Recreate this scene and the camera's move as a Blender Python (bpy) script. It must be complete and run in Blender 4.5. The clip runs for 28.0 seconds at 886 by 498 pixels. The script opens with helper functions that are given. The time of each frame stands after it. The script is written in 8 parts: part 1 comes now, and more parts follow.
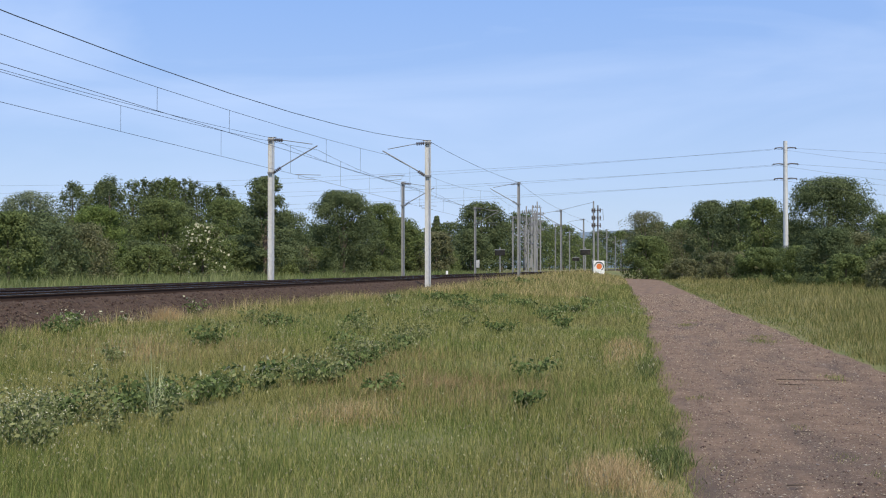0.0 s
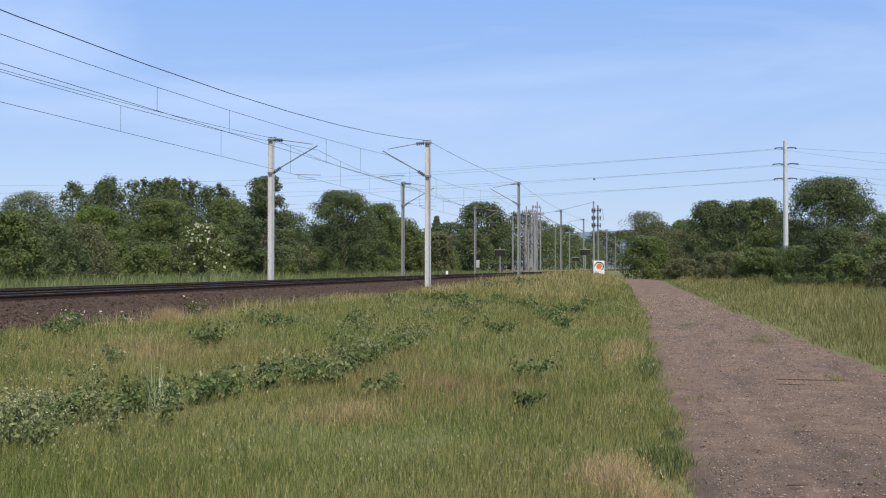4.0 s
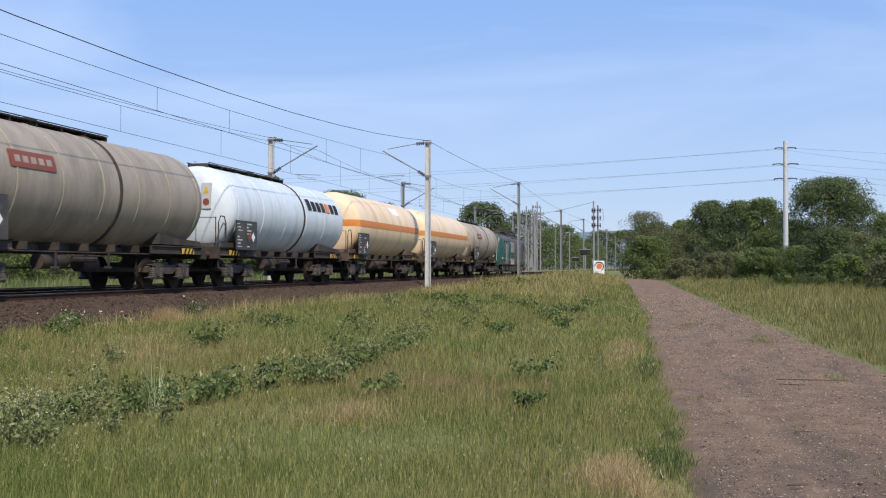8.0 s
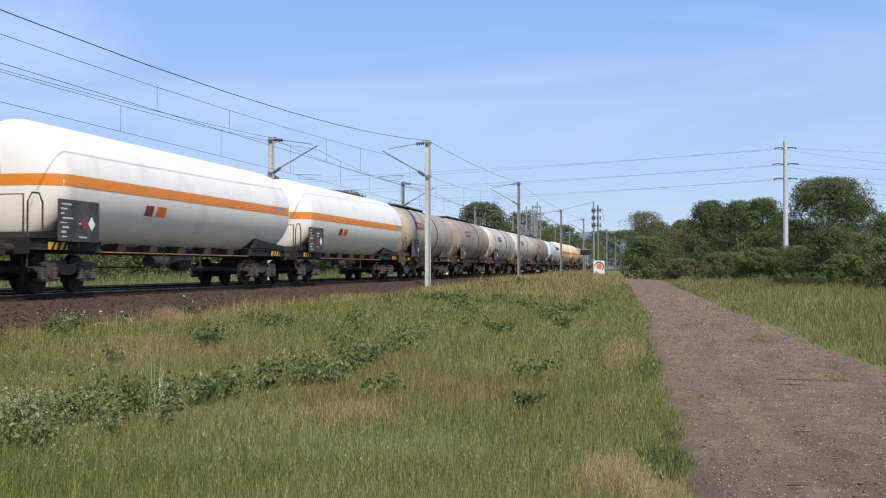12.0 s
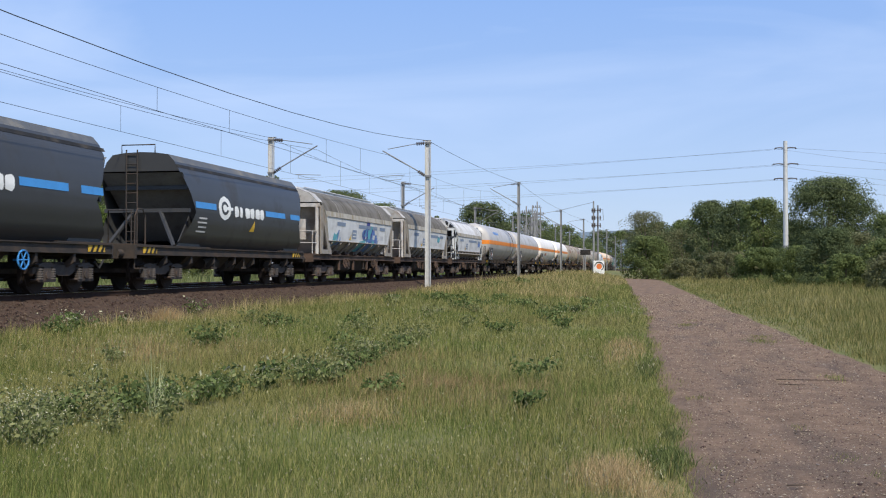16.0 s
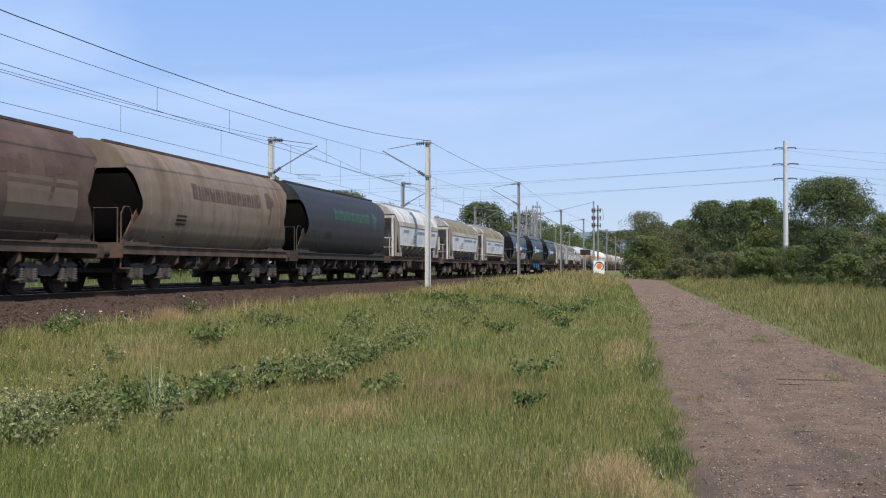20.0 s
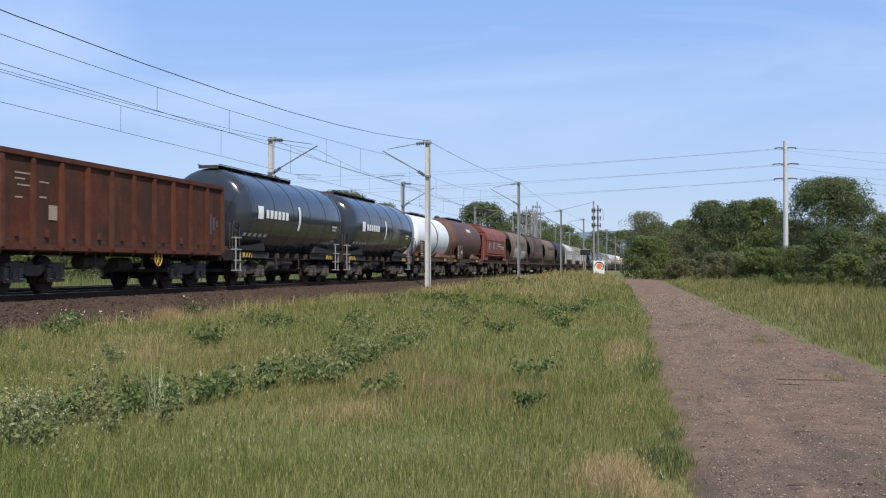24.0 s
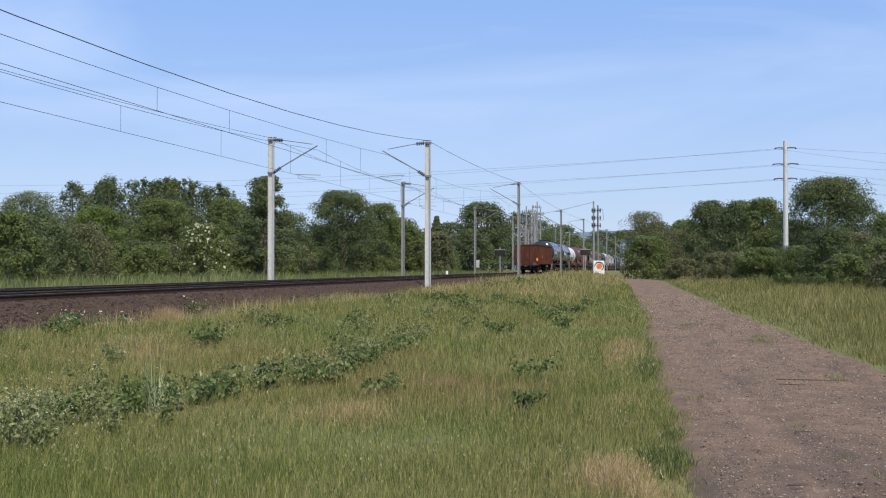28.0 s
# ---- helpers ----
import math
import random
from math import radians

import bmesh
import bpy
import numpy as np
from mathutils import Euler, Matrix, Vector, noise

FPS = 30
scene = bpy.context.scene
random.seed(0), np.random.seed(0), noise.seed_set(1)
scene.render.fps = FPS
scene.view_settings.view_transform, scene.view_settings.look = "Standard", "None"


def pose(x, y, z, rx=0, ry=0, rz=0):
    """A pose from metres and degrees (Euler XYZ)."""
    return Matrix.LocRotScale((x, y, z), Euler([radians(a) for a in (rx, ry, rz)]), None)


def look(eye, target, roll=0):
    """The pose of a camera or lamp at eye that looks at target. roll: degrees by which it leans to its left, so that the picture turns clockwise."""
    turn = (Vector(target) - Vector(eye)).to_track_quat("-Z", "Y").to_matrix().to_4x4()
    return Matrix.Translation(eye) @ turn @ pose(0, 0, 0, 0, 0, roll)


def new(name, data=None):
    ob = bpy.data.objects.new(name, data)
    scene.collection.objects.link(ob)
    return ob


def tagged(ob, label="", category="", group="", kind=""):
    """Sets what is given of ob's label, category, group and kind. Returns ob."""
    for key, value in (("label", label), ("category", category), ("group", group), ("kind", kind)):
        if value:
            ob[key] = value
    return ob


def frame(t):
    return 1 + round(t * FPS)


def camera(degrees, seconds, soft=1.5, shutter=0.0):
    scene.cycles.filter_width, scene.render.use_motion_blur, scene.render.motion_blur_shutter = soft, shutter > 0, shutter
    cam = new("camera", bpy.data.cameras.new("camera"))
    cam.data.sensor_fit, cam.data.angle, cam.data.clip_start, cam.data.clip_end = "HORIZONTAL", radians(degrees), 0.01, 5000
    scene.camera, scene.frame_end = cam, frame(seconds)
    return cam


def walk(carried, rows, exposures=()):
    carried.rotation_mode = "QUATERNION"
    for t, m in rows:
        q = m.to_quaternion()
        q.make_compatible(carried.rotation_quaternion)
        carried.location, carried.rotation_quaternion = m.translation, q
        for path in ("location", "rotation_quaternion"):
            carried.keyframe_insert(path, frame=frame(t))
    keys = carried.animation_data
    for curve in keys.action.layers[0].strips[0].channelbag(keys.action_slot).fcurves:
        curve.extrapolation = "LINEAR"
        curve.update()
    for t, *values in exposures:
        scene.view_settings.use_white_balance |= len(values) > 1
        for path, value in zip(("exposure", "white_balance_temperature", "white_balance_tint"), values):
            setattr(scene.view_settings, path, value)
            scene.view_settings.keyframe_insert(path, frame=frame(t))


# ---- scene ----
# Camera: stands still beside the line, 1.6 m above the path. Track direction is +Y.
cam = camera(43.6, 28.0, soft=1.1, shutter=0.05)
EYE = (0.0, 0.0, 1.6)
YAW, TILT = math.atan(396 / 1960), math.atan(33 / 1960)
AIM = (EYE[0] - 100 * math.sin(YAW), EYE[1] + 100 * math.cos(YAW), EYE[2] + 100 * math.tan(TILT))
walk(cam, [(0.0, look(EYE, AIM)), (28.0, look(EYE, AIM))])

# Sky and sun
TO_SUN = Vector((0.36, -0.54, 0.755)).normalized()
world = bpy.data.worlds.new("sky")
scene.world = world
world.use_nodes = True
wn, wl = world.node_tree.nodes, world.node_tree.links
sky = wn.new("ShaderNodeTexSky")
sky.sky_type, sky.sun_disc = "NISHITA", False
sky.sun_elevation = math.asin(TO_SUN.z)
sky.sun_rotation = math.atan2(TO_SUN.x, TO_SUN.y)
sky.air_density, sky.dust_density, sky.ozone_density = 1.0, 0.2, 1.6
wco = wn.new("ShaderNodeTexCoord")
wmap = wn.new("ShaderNodeMapping")
wmap.inputs["Scale"].default_value = (1.0, 1.6, 5.0)
wmap.inputs["Rotation"].default_value = (0.25, 0.12, 0.5)
wnoise = wn.new("ShaderNodeTexNoise")
wnoise.inputs["Scale"].default_value, wnoise.inputs["Detail"].default_value = 2.2, 6.0
wnoise.inputs["Distortion"].default_value = 0.6
wramp = wn.new("ShaderNodeValToRGB")
wramp.color_ramp.elements[0].position, wramp.color_ramp.elements[1].position = 0.41, 0.70
wramp.color_ramp.elements[1].color = (0.7, 0.7, 0.7, 1)
wmix = wn.new("ShaderNodeMixRGB")
wmix.inputs[2].default_value = (5.0, 6.4, 9.2, 1)
wl.new(wco.outputs["Generated"], wmap.inputs["Vector"])
wl.new(wmap.outputs["Vector"], wnoise.inputs["Vector"])
wl.new(wnoise.outputs["Fac"], wramp.inputs["Fac"])
wl.new(wramp.outputs["Color"], wmix.inputs[0])
# thin haze: the clear sky blended with a paler blue towards the horizon
wsep = wn.new("ShaderNodeSeparateXYZ")
wl.new(wco.outputs["Generated"], wsep.inputs[0])
whaze = wn.new("ShaderNodeValToRGB")
whaze.color_ramp.elements[0].position, whaze.color_ramp.elements[0].color = 0.0, (0.42, 0.54, 0.76, 1)
whaze.color_ramp.elements[1].position, whaze.color_ramp.elements[1].color = 0.30, (0.21, 0.40, 0.84, 1)
wl.new(wsep.outputs["Z"], whaze.inputs["Fac"])
wgain = wn.new("ShaderNodeMixRGB")
wgain.blend_type = "MULTIPLY"
wgain.inputs[0].default_value = 1.0
wgain.inputs[2].default_value = (10.4, 10.4, 10.6, 1)
wl.new(whaze.outputs["Color"], wgain.inputs[1])
wtint = wn.new("ShaderNodeMixRGB")
wtint.inputs[0].default_value = 0.75
wl.new(sky.outputs["Color"], wtint.inputs[1])
wl.new(wgain.outputs["Color"], wtint.inputs[2])
wl.new(wtint.outputs["Color"], wmix.inputs[1])
wl.new(wmix.outputs["Color"], wn["Background"].inputs["Color"])
wn["Background"].inputs["Strength"].default_value = 0.115
sun = new("sun", bpy.data.lights.new("sun", "SUN"))
sun.data.energy, sun.data.angle, sun.data.color = 4.75, radians(0.9), (1.0, 0.91, 0.77)
sun.matrix_world = look(TO_SUN * 100, (0, 0, 0))
scene.view_settings.exposure = 0.0

# Materials
MATS = {}


def paint(name, color, rough=0.5, metal=0.0, vary=0.15, scale=3.0, dirt=None, amount=0.4, dirt_scale=1.5,
          stretch=(1, 1, 1), bump=0.0, bump_scale=60.0, fleck=0.0, island=0.0, spread=0.0, translucent=0.0, transmission=0.0, spec=0.5):
    """A surface with fine and coarse variation; dirt is a second colour in stretched stains; island and spread vary it piece by piece."""
    if name in MATS:
        return MATS[name]
    m = bpy.data.materials.new(name)
    m.use_nodes = True
    n, l = m.node_tree.nodes, m.node_tree.links
    b = n["Principled BSDF"]
    b.inputs["Roughness"].default_value, b.inputs["Metallic"].default_value = rough, metal
    b.inputs["Transmission Weight"].default_value = transmission
    b.inputs["Specular IOR Level"].default_value = spec
    co, info = n.new("ShaderNodeTexCoord"), n.new("ShaderNodeObjectInfo")
    add = n.new("ShaderNodeVectorMath")
    add.operation = "MULTIPLY_ADD"
    add.inputs[1].default_value = (1, 1, 1)
    off = n.new("ShaderNodeVectorMath")
    off.operation = "SCALE"
    off.inputs[0].default_value = (31.0, 17.0, 23.0)
    l.new(info.outputs["Random"], off.inputs["Scale"])
    l.new(co.outputs["Object"], add.inputs[0])
    l.new(off.outputs["Vector"], add.inputs[2])

    def tex(s, detail, st=(1, 1, 1), rough_=0.6):
        mp, t = n.new("ShaderNodeMapping"), n.new("ShaderNodeTexNoise")
        mp.inputs["Scale"].default_value = st
        t.inputs["Scale"].default_value, t.inputs["Detail"].default_value, t.inputs["Roughness"].default_value = s, detail, rough_
        l.new(add.outputs["Vector"], mp.inputs["Vector"])
        l.new(mp.outputs["Vector"], t.inputs["Vector"])
        return t.outputs["Fac"]

    def spread_of(fac, lo, hi):
        r = n.new("ShaderNodeMapRange")
        r.inputs["From Min"].default_value, r.inputs["From Max"].default_value = 0.25, 0.75
        r.inputs["To Min"].default_value, r.inputs["To Max"].default_value = lo, hi
        l.new(fac, r.inputs["Value"])
        return r.outputs["Result"]

    def mix(fac, a, c, kind="MIX"):
        x = n.new("ShaderNodeMixRGB")
        x.blend_type = kind
        for i, v in ((0, fac), (1, a), (2, c)):
            if isinstance(v, (int, float)):
                x.inputs[i].default_value = v
            elif isinstance(v, tuple):
                x.inputs[i].default_value = (*v, 1)
            else:
                l.new(v, x.inputs[i])
        return x.outputs["Color"]

    col = color
    fine = tex(scale * 6, 8)
    hs = n.new("ShaderNodeHueSaturation")
    hs.inputs["Color"].default_value = (*color, 1)
    val = spread_of(tex(scale, 5), 1 - vary, 1 + vary)
    mul = n.new("ShaderNodeMath")
    mul.operation = "MULTIPLY"
    l.new(val, mul.inputs[0])
    l.new(spread_of(fine, 1 - vary * 0.6, 1 + vary * 0.6), mul.inputs[1])
    last = mul
    if island or spread:
        m2, r2 = n.new("ShaderNodeMath"), n.new("ShaderNodeMapRange")
        m2.operation = "MULTIPLY"
        if island:
            geo = n.new("ShaderNodeNewGeometry")
            src = geo.outputs["Random Per Island"]
        else:
            src = info.outputs["Random"]
        k = island or spread
        r2.inputs["To Min"].default_value, r2.inputs["To Max"].default_value = 1 - k, 1 + k
        l.new(src, r2.inputs["Value"])
        l.new(last.outputs[0], m2.inputs[0])
        l.new(r2.outputs["Result"], m2.inputs[1])
        last = m2
        r3 = n.new("ShaderNodeMapRange")
        r3.inputs["To Min"].default_value, r3.inputs["To Max"].default_value = 0.5 - 0.05 * k, 0.5 + 0.05 * k
        l.new(src, r3.inputs["Value"])
        l.new(r3.outputs["Result"], hs.inputs["Hue"])
    l.new(last.outputs[0], hs.inputs["Value"])
    col = hs.outputs["Color"]
    if dirt:
        ramp = n.new("ShaderNodeMapRange")
        ramp.inputs["From Min"].default_value, ramp.inputs["From Max"].default_value = 0.62 - 0.35 * amount, 0.85 - 0.35 * amount
        l.new(tex(dirt_scale, 7, stretch, 0.65), ramp.inputs["Value"])
        col = mix(ramp.outputs["Result"], col, dirt)
        rr = n.new("ShaderNodeMapRange")
        rr.inputs["To Min"].default_value, rr.inputs["To Max"].default_value = rough, min(1, rough + 0.25)
        l.new(ramp.outputs["Result"], rr.inputs["Value"])
        l.new(rr.outputs["Result"], b.inputs["Roughness"])
    if fleck:
        fr = n.new("ShaderNodeMapRange")
        fr.inputs["From Min"].default_value, fr.inputs["From Max"].default_value = 0.6, 0.72
        fr.inputs["To Max"].default_value = fleck
        l.new(tex(scale * 14, 3), fr.inputs["Value"])
        col = mix(fr.outputs["Result"], col, (0.45, 0.42, 0.38))
    l.new(col, b.inputs["Base Color"])
    if bump:
        bp = n.new("ShaderNodeBump")
        bp.inputs["Strength"].default_value, bp.inputs["Distance"].default_value = bump, 0.02
        l.new(tex(bump_scale, 5), bp.inputs["Height"])
        l.new(bp.outputs["Normal"], b.inputs["Normal"])
    if translucent:
        tr, ms = n.new("ShaderNodeBsdfTranslucent"), n.new("ShaderNodeMixShader")
        ms.inputs[0].default_value = translucent
        l.new(col, tr.inputs["Color"])
        l.new(b.outputs[0], ms.inputs[1])
        l.new(tr.outputs[0], ms.inputs[2])
        l.new(ms.outputs[0], n["Material Output"].inputs["Surface"])
    MATS[name] = m
    return m


def lamp_glow(name, color, strength):
    m = bpy.data.materials.new(name)
    m.use_nodes = True
    b = m.node_tree.nodes["Principled BSDF"]
    b.inputs["Base Color"].default_value = (*color, 1)
    b.inputs["Emission Color"].default_value, b.inputs["Emission Strength"].default_value = (*color, 1), strength
    return m


def two_tone(name, a, b_, scale=0.12, detail=6, island=0.25, rough=0.75, translucent=0.35, lo=0.42, hi=0.6, fine=0.2, third=None):
    """Vegetation: two colours in large patches, each blade or leaf a little different."""
    m = bpy.data.materials.new(name)
    m.use_nodes = True
    n, l = m.node_tree.nodes, m.node_tree.links
    p = n["Principled BSDF"]
    p.inputs["Roughness"].default_value = rough
    p.inputs["Specular IOR Level"].default_value = 0.06
    co, geo = n.new("ShaderNodeTexCoord"), n.new("ShaderNodeNewGeometry")
    t = n.new("ShaderNodeTexNoise")
    t.inputs["Scale"].default_value, t.inputs["Detail"].default_value = scale, detail
    l.new(co.outputs["Object"], t.inputs["Vector"])
    wob = n.new("ShaderNodeMath")
    wob.operation = "MULTIPLY_ADD"
    wob.inputs[1].default_value, wob.inputs[2].default_value = fine, -fine / 2
    l.new(geo.outputs["Random Per Island"], wob.inputs[0])
    su = n.new("ShaderNodeMath")
    l.new(t.outputs["Fac"], su.inputs[0])
    l.new(wob.outputs[0], su.inputs[1])
    r = n.new("ShaderNodeMapRange")
    r.inputs["From Min"].default_value, r.inputs["From Max"].default_value = lo, hi
    l.new(su.outputs[0], r.inputs["Value"])
    x = n.new("ShaderNodeMixRGB")
    x.inputs[1].default_value, x.inputs[2].default_value = (*a, 1), (*b_, 1)
    l.new(r.outputs["Result"], x.inputs[0])
    out = x.outputs["Color"]
    if third:
        t3, r3, x3 = n.new("ShaderNodeTexNoise"), n.new("ShaderNodeMapRange"), n.new("ShaderNodeMixRGB")
        t3.inputs["Scale"].default_value, t3.inputs["Detail"].default_value = scale * 2.3, 5
        mv = n.new("ShaderNodeMapping")
        mv.inputs["Location"].default_value = (17, 5, 3)
        l.new(co.outputs["Object"], mv.inputs["Vector"])
        l.new(mv.outputs["Vector"], t3.inputs["Vector"])
        s3 = n.new("ShaderNodeMath")
        l.new(t3.outputs["Fac"], s3.inputs[0])
        l.new(wob.outputs[0], s3.inputs[1])
        r3.inputs["From Min"].default_value, r3.inputs["From Max"].default_value = 0.67, 0.82
        l.new(s3.outputs[0], r3.inputs["Value"])
        x3.inputs[2].default_value = (*third, 1)
        l.new(r3.outputs["Result"], x3.inputs[0])
        l.new(out, x3.inputs[1])
        out = x3.outputs["Color"]
    hs, rv = n.new("ShaderNodeHueSaturation"), n.new("ShaderNodeMapRange")
    rv.inputs["To Min"].default_value, rv.inputs["To Max"].default_value = 1 - island, 1 + island
    l.new(geo.outputs["Random Per Island"], rv.inputs["Value"])
    l.new(rv.outputs["Result"], hs.inputs["Value"])
    l.new(out, hs.inputs["Color"])
    l.new(hs.outputs["Color"], p.inputs["Base Color"])
    if translucent:
        tr, ms = n.new("ShaderNodeBsdfTranslucent"), n.new("ShaderNodeMixShader")
        ms.inputs[0].default_value = translucent
        l.new(hs.outputs["Color"], tr.inputs["Color"])
        l.new(p.outputs[0], ms.inputs[1])
        l.new(tr.outputs[0], ms.inputs[2])
        l.new(ms.outputs[0], n["Material Output"].inputs["Surface"])
    return m


RUST, GRIME = (0.14, 0.06, 0.03), (0.055, 0.047, 0.04)
M_SOIL = two_tone("meadow_soil", (0.115, 0.135, 0.04), (0.175, 0.16, 0.065), scale=0.18, island=0.0, translucent=0.0)
M_GRASS = two_tone("grass_blades", (0.166, 0.207, 0.056), (0.275, 0.252, 0.094), scale=0.22, island=0.48, fine=0.42, translucent=0.42)
M_TALL = two_tone("tall_grass", (0.225, 0.215, 0.075), (0.40, 0.315, 0.155), scale=0.14, island=0.45, fine=0.5, translucent=0.3)
M_STRAW = two_tone("straw_stems", (0.26, 0.24, 0.11), (0.34, 0.27, 0.13), scale=0.3, island=0.3)
M_PALEBLADE = two_tone("pale_grass_blade", (0.36, 0.40, 0.19), (0.44, 0.46, 0.25), scale=0.8, island=0.3)
M_RUSSET = two_tone("russet_grass", (0.31, 0.215, 0.105), (0.37, 0.27, 0.14), scale=0.8, island=0.35)
M_DRY = two_tone("dry_straw", (0.42, 0.30, 0.15), (0.50, 0.37, 0.20), scale=0.8, island=0.3)
M_SEED = paint("pale_seed_head", (0.34, 0.31, 0.18), 0.9, vary=0.1, island=0.35, translucent=0.3)
M_STEM = paint("green_stem", (0.10, 0.13, 0.04), 0.7, vary=0.15)
L_BRAMBLE = two_tone("bramble_leaf", (0.092, 0.130, 0.040), (0.14, 0.176, 0.064), scale=1.5, island=0.45, rough=0.5)
L_HERB = two_tone("herb_leaf", (0.155, 0.180, 0.066), (0.215, 0.220, 0.098), scale=1.5, island=0.4)
M_LUSH = two_tone("trackside_grass", (0.145, 0.185, 0.065), (0.215, 0.235, 0.105), scale=0.1, island=0.3, fine=0.35)
M_PATH = paint("gravel_path", (0.200, 0.136, 0.094), 0.95, vary=0.32, scale=3.0, dirt=(0.112, 0.085, 0.068), amount=0.42, dirt_scale=0.7, stretch=(2.2, 0.40, 1), bump=1.0, bump_scale=60, fleck=0.5, spec=0.05)
M_VERGE = two_tone("verge_grass", (0.150, 0.168, 0.052), (0.290, 0.248, 0.102), scale=0.14, island=0.42, fine=0.45, translucent=0.4)
M_LEAFY = two_tone("path_edge_leaf", (0.120, 0.150, 0.050), (0.170, 0.186, 0.074), scale=0.6, island=0.4, fine=0.3)
M_PEBBLE = paint("pale_pebble", (0.30, 0.245, 0.20), 0.9, spec=0.1, vary=0.2, island=0.5)
M_TWIG = paint("dry_twig", (0.07, 0.05, 0.035), 0.9, vary=0.2)
M_STONE = paint("small_gravel", (0.265, 0.192, 0.150), 0.9, spec=0.1, vary=0.25, island=0.85)
M_BALLAST = paint("ballast_bed", (0.075, 0.051, 0.038), 0.95, spec=0.03, vary=0.3, scale=4, bump=1.0, bump_scale=18, dirt=(0.06, 0.047, 0.04), amount=0.4, dirt_scale=6)
M_BSTONE = paint("ballast_stone", (0.092, 0.064, 0.050), 0.95, spec=0.05, vary=0.2, island=0.5)
M_RAIL = paint("rusty_rail", (0.050, 0.032, 0.024), 0.95, vary=0.25, spec=0.08)
M_RAILTOP = paint("worn_rail_head", (0.45, 0.44, 0.43), 0.25, metal=1.0, vary=0.1)
M_SLEEPER = paint("concrete_sleeper", (0.10, 0.078, 0.062), 0.95, spec=0.05, vary=0.2, spread=0.15)
M_GALV = paint("galvanised_steel", (0.56, 0.56, 0.54), 0.5, metal=0.2, vary=0.12, scale=5, dirt=(0.40, 0.38, 0.34), amount=0.3, stretch=(1, 1, 0.2))
M_STEELGREY = paint("grey_steel", (0.28, 0.28, 0.27), 0.55, metal=0.2, vary=0.12, scale=5)
M_ARM = paint("dull_tube", (0.20, 0.20, 0.20), 0.6, metal=0.3, vary=0.15)
M_INSUL = paint("brown_insulator", (0.06, 0.045, 0.04), 0.3, vary=0.1)
M_WIRE = paint("weathered_copper", (0.055, 0.06, 0.065), 0.6, metal=0.2, vary=0.05)
M_BARK = paint("bark", (0.13, 0.10, 0.075), 0.95, vary=0.3, scale=3, bump=0.6, bump_scale=20)
L_DARK = two_tone("leaf_dark", (0.100, 0.128, 0.058), (0.134, 0.160, 0.074), scale=0.35, island=0.17, translucent=0.34)
L_MID = two_tone("leaf_mid", (0.120, 0.152, 0.053), (0.154, 0.186, 0.070), scale=0.35, island=0.17, translucent=0.34)
L_LIGHT = two_tone("leaf_light", (0.128, 0.176, 0.050), (0.155, 0.198, 0.060), scale=0.4, island=0.25)
L_GREY = two_tone("leaf_silver", (0.15, 0.18, 0.105), (0.20, 0.23, 0.15), scale=0.4, island=0.35)
L_BROWN = two_tone("leaf_bronze", (0.138, 0.145, 0.070), (0.178, 0.175, 0.092), scale=0.4, island=0.25)
M_BLOSSOM = paint("cream_blossom", (0.46, 0.44, 0.29), 0.8, vary=0.1, island=0.2, translucent=0.2)
M_HERBBLOOM = paint("dull_cream_panicle", (0.42, 0.40, 0.26), 0.9, vary=0.12, island=0.25, translucent=0.2)
M_FRAME = paint("grimy_underframe", (0.048, 0.041, 0.036), 0.75, vary=0.3, scale=2, dirt=(0.085, 0.058, 0.042), amount=0.4, dirt_scale=2, spec=0.2)
M_BROWNFRAME = paint("rusty_underframe", (0.105, 0.070, 0.052), 0.8, vary=0.3, scale=2, dirt=(0.055, 0.042, 0.035), amount=0.5, spec=0.2)
M_BOGIE = paint("grimy_bogie", (0.064, 0.053, 0.046), 0.75, vary=0.35, scale=3, dirt=(0.105, 0.070, 0.050), amount=0.35, dirt_scale=4, spec=0.2)
M_BROWNBOGIE = paint("rust_brown_bogie", (0.122, 0.090, 0.072), 0.85, vary=0.3, scale=3, dirt=(0.085, 0.052, 0.036), amount=0.4, dirt_scale=4, spec=0.2)
M_SPRING = paint("spring_steel", (0.112, 0.094, 0.080), 0.7, vary=0.2)
M_WHEEL = paint("wheel_steel", (0.040, 0.029, 0.024), 0.7, metal=0.4, vary=0.2, spec=0.2)
M_BLACK = paint("black_paint", (0.022, 0.021, 0.020), 0.7, vary=0.2, dirt=(0.08, 0.07, 0.06), amount=0.3, spec=0.2)
M_RUBBER = paint("black_rubber", (0.02, 0.02, 0.02), 0.7, vary=0.1)
M_WHITE = paint("white_marking", (0.78, 0.78, 0.75), 0.5, vary=0.08)
M_SIGNWHITE = paint("dull_white_marking", (0.50, 0.49, 0.46), 0.6, vary=0.15)
M_YELLOW = paint("yellow_paint", (0.62, 0.38, 0.03), 0.5, vary=0.15, dirt=GRIME, amount=0.25)
M_ORANGE = paint("orange_band", (0.72, 0.22, 0.02), 0.45, vary=0.08, dirt=(0.42, 0.20, 0.07), amount=0.2)
M_ORANGEDULL = paint("faded_orange_band", (0.60, 0.20, 0.035), 0.5, vary=0.1, dirt=(0.45, 0.27, 0.12), amount=0.3)
M_BLUEMARK = paint("blue_marking", (0.05, 0.20, 0.50), 0.5, vary=0.1)
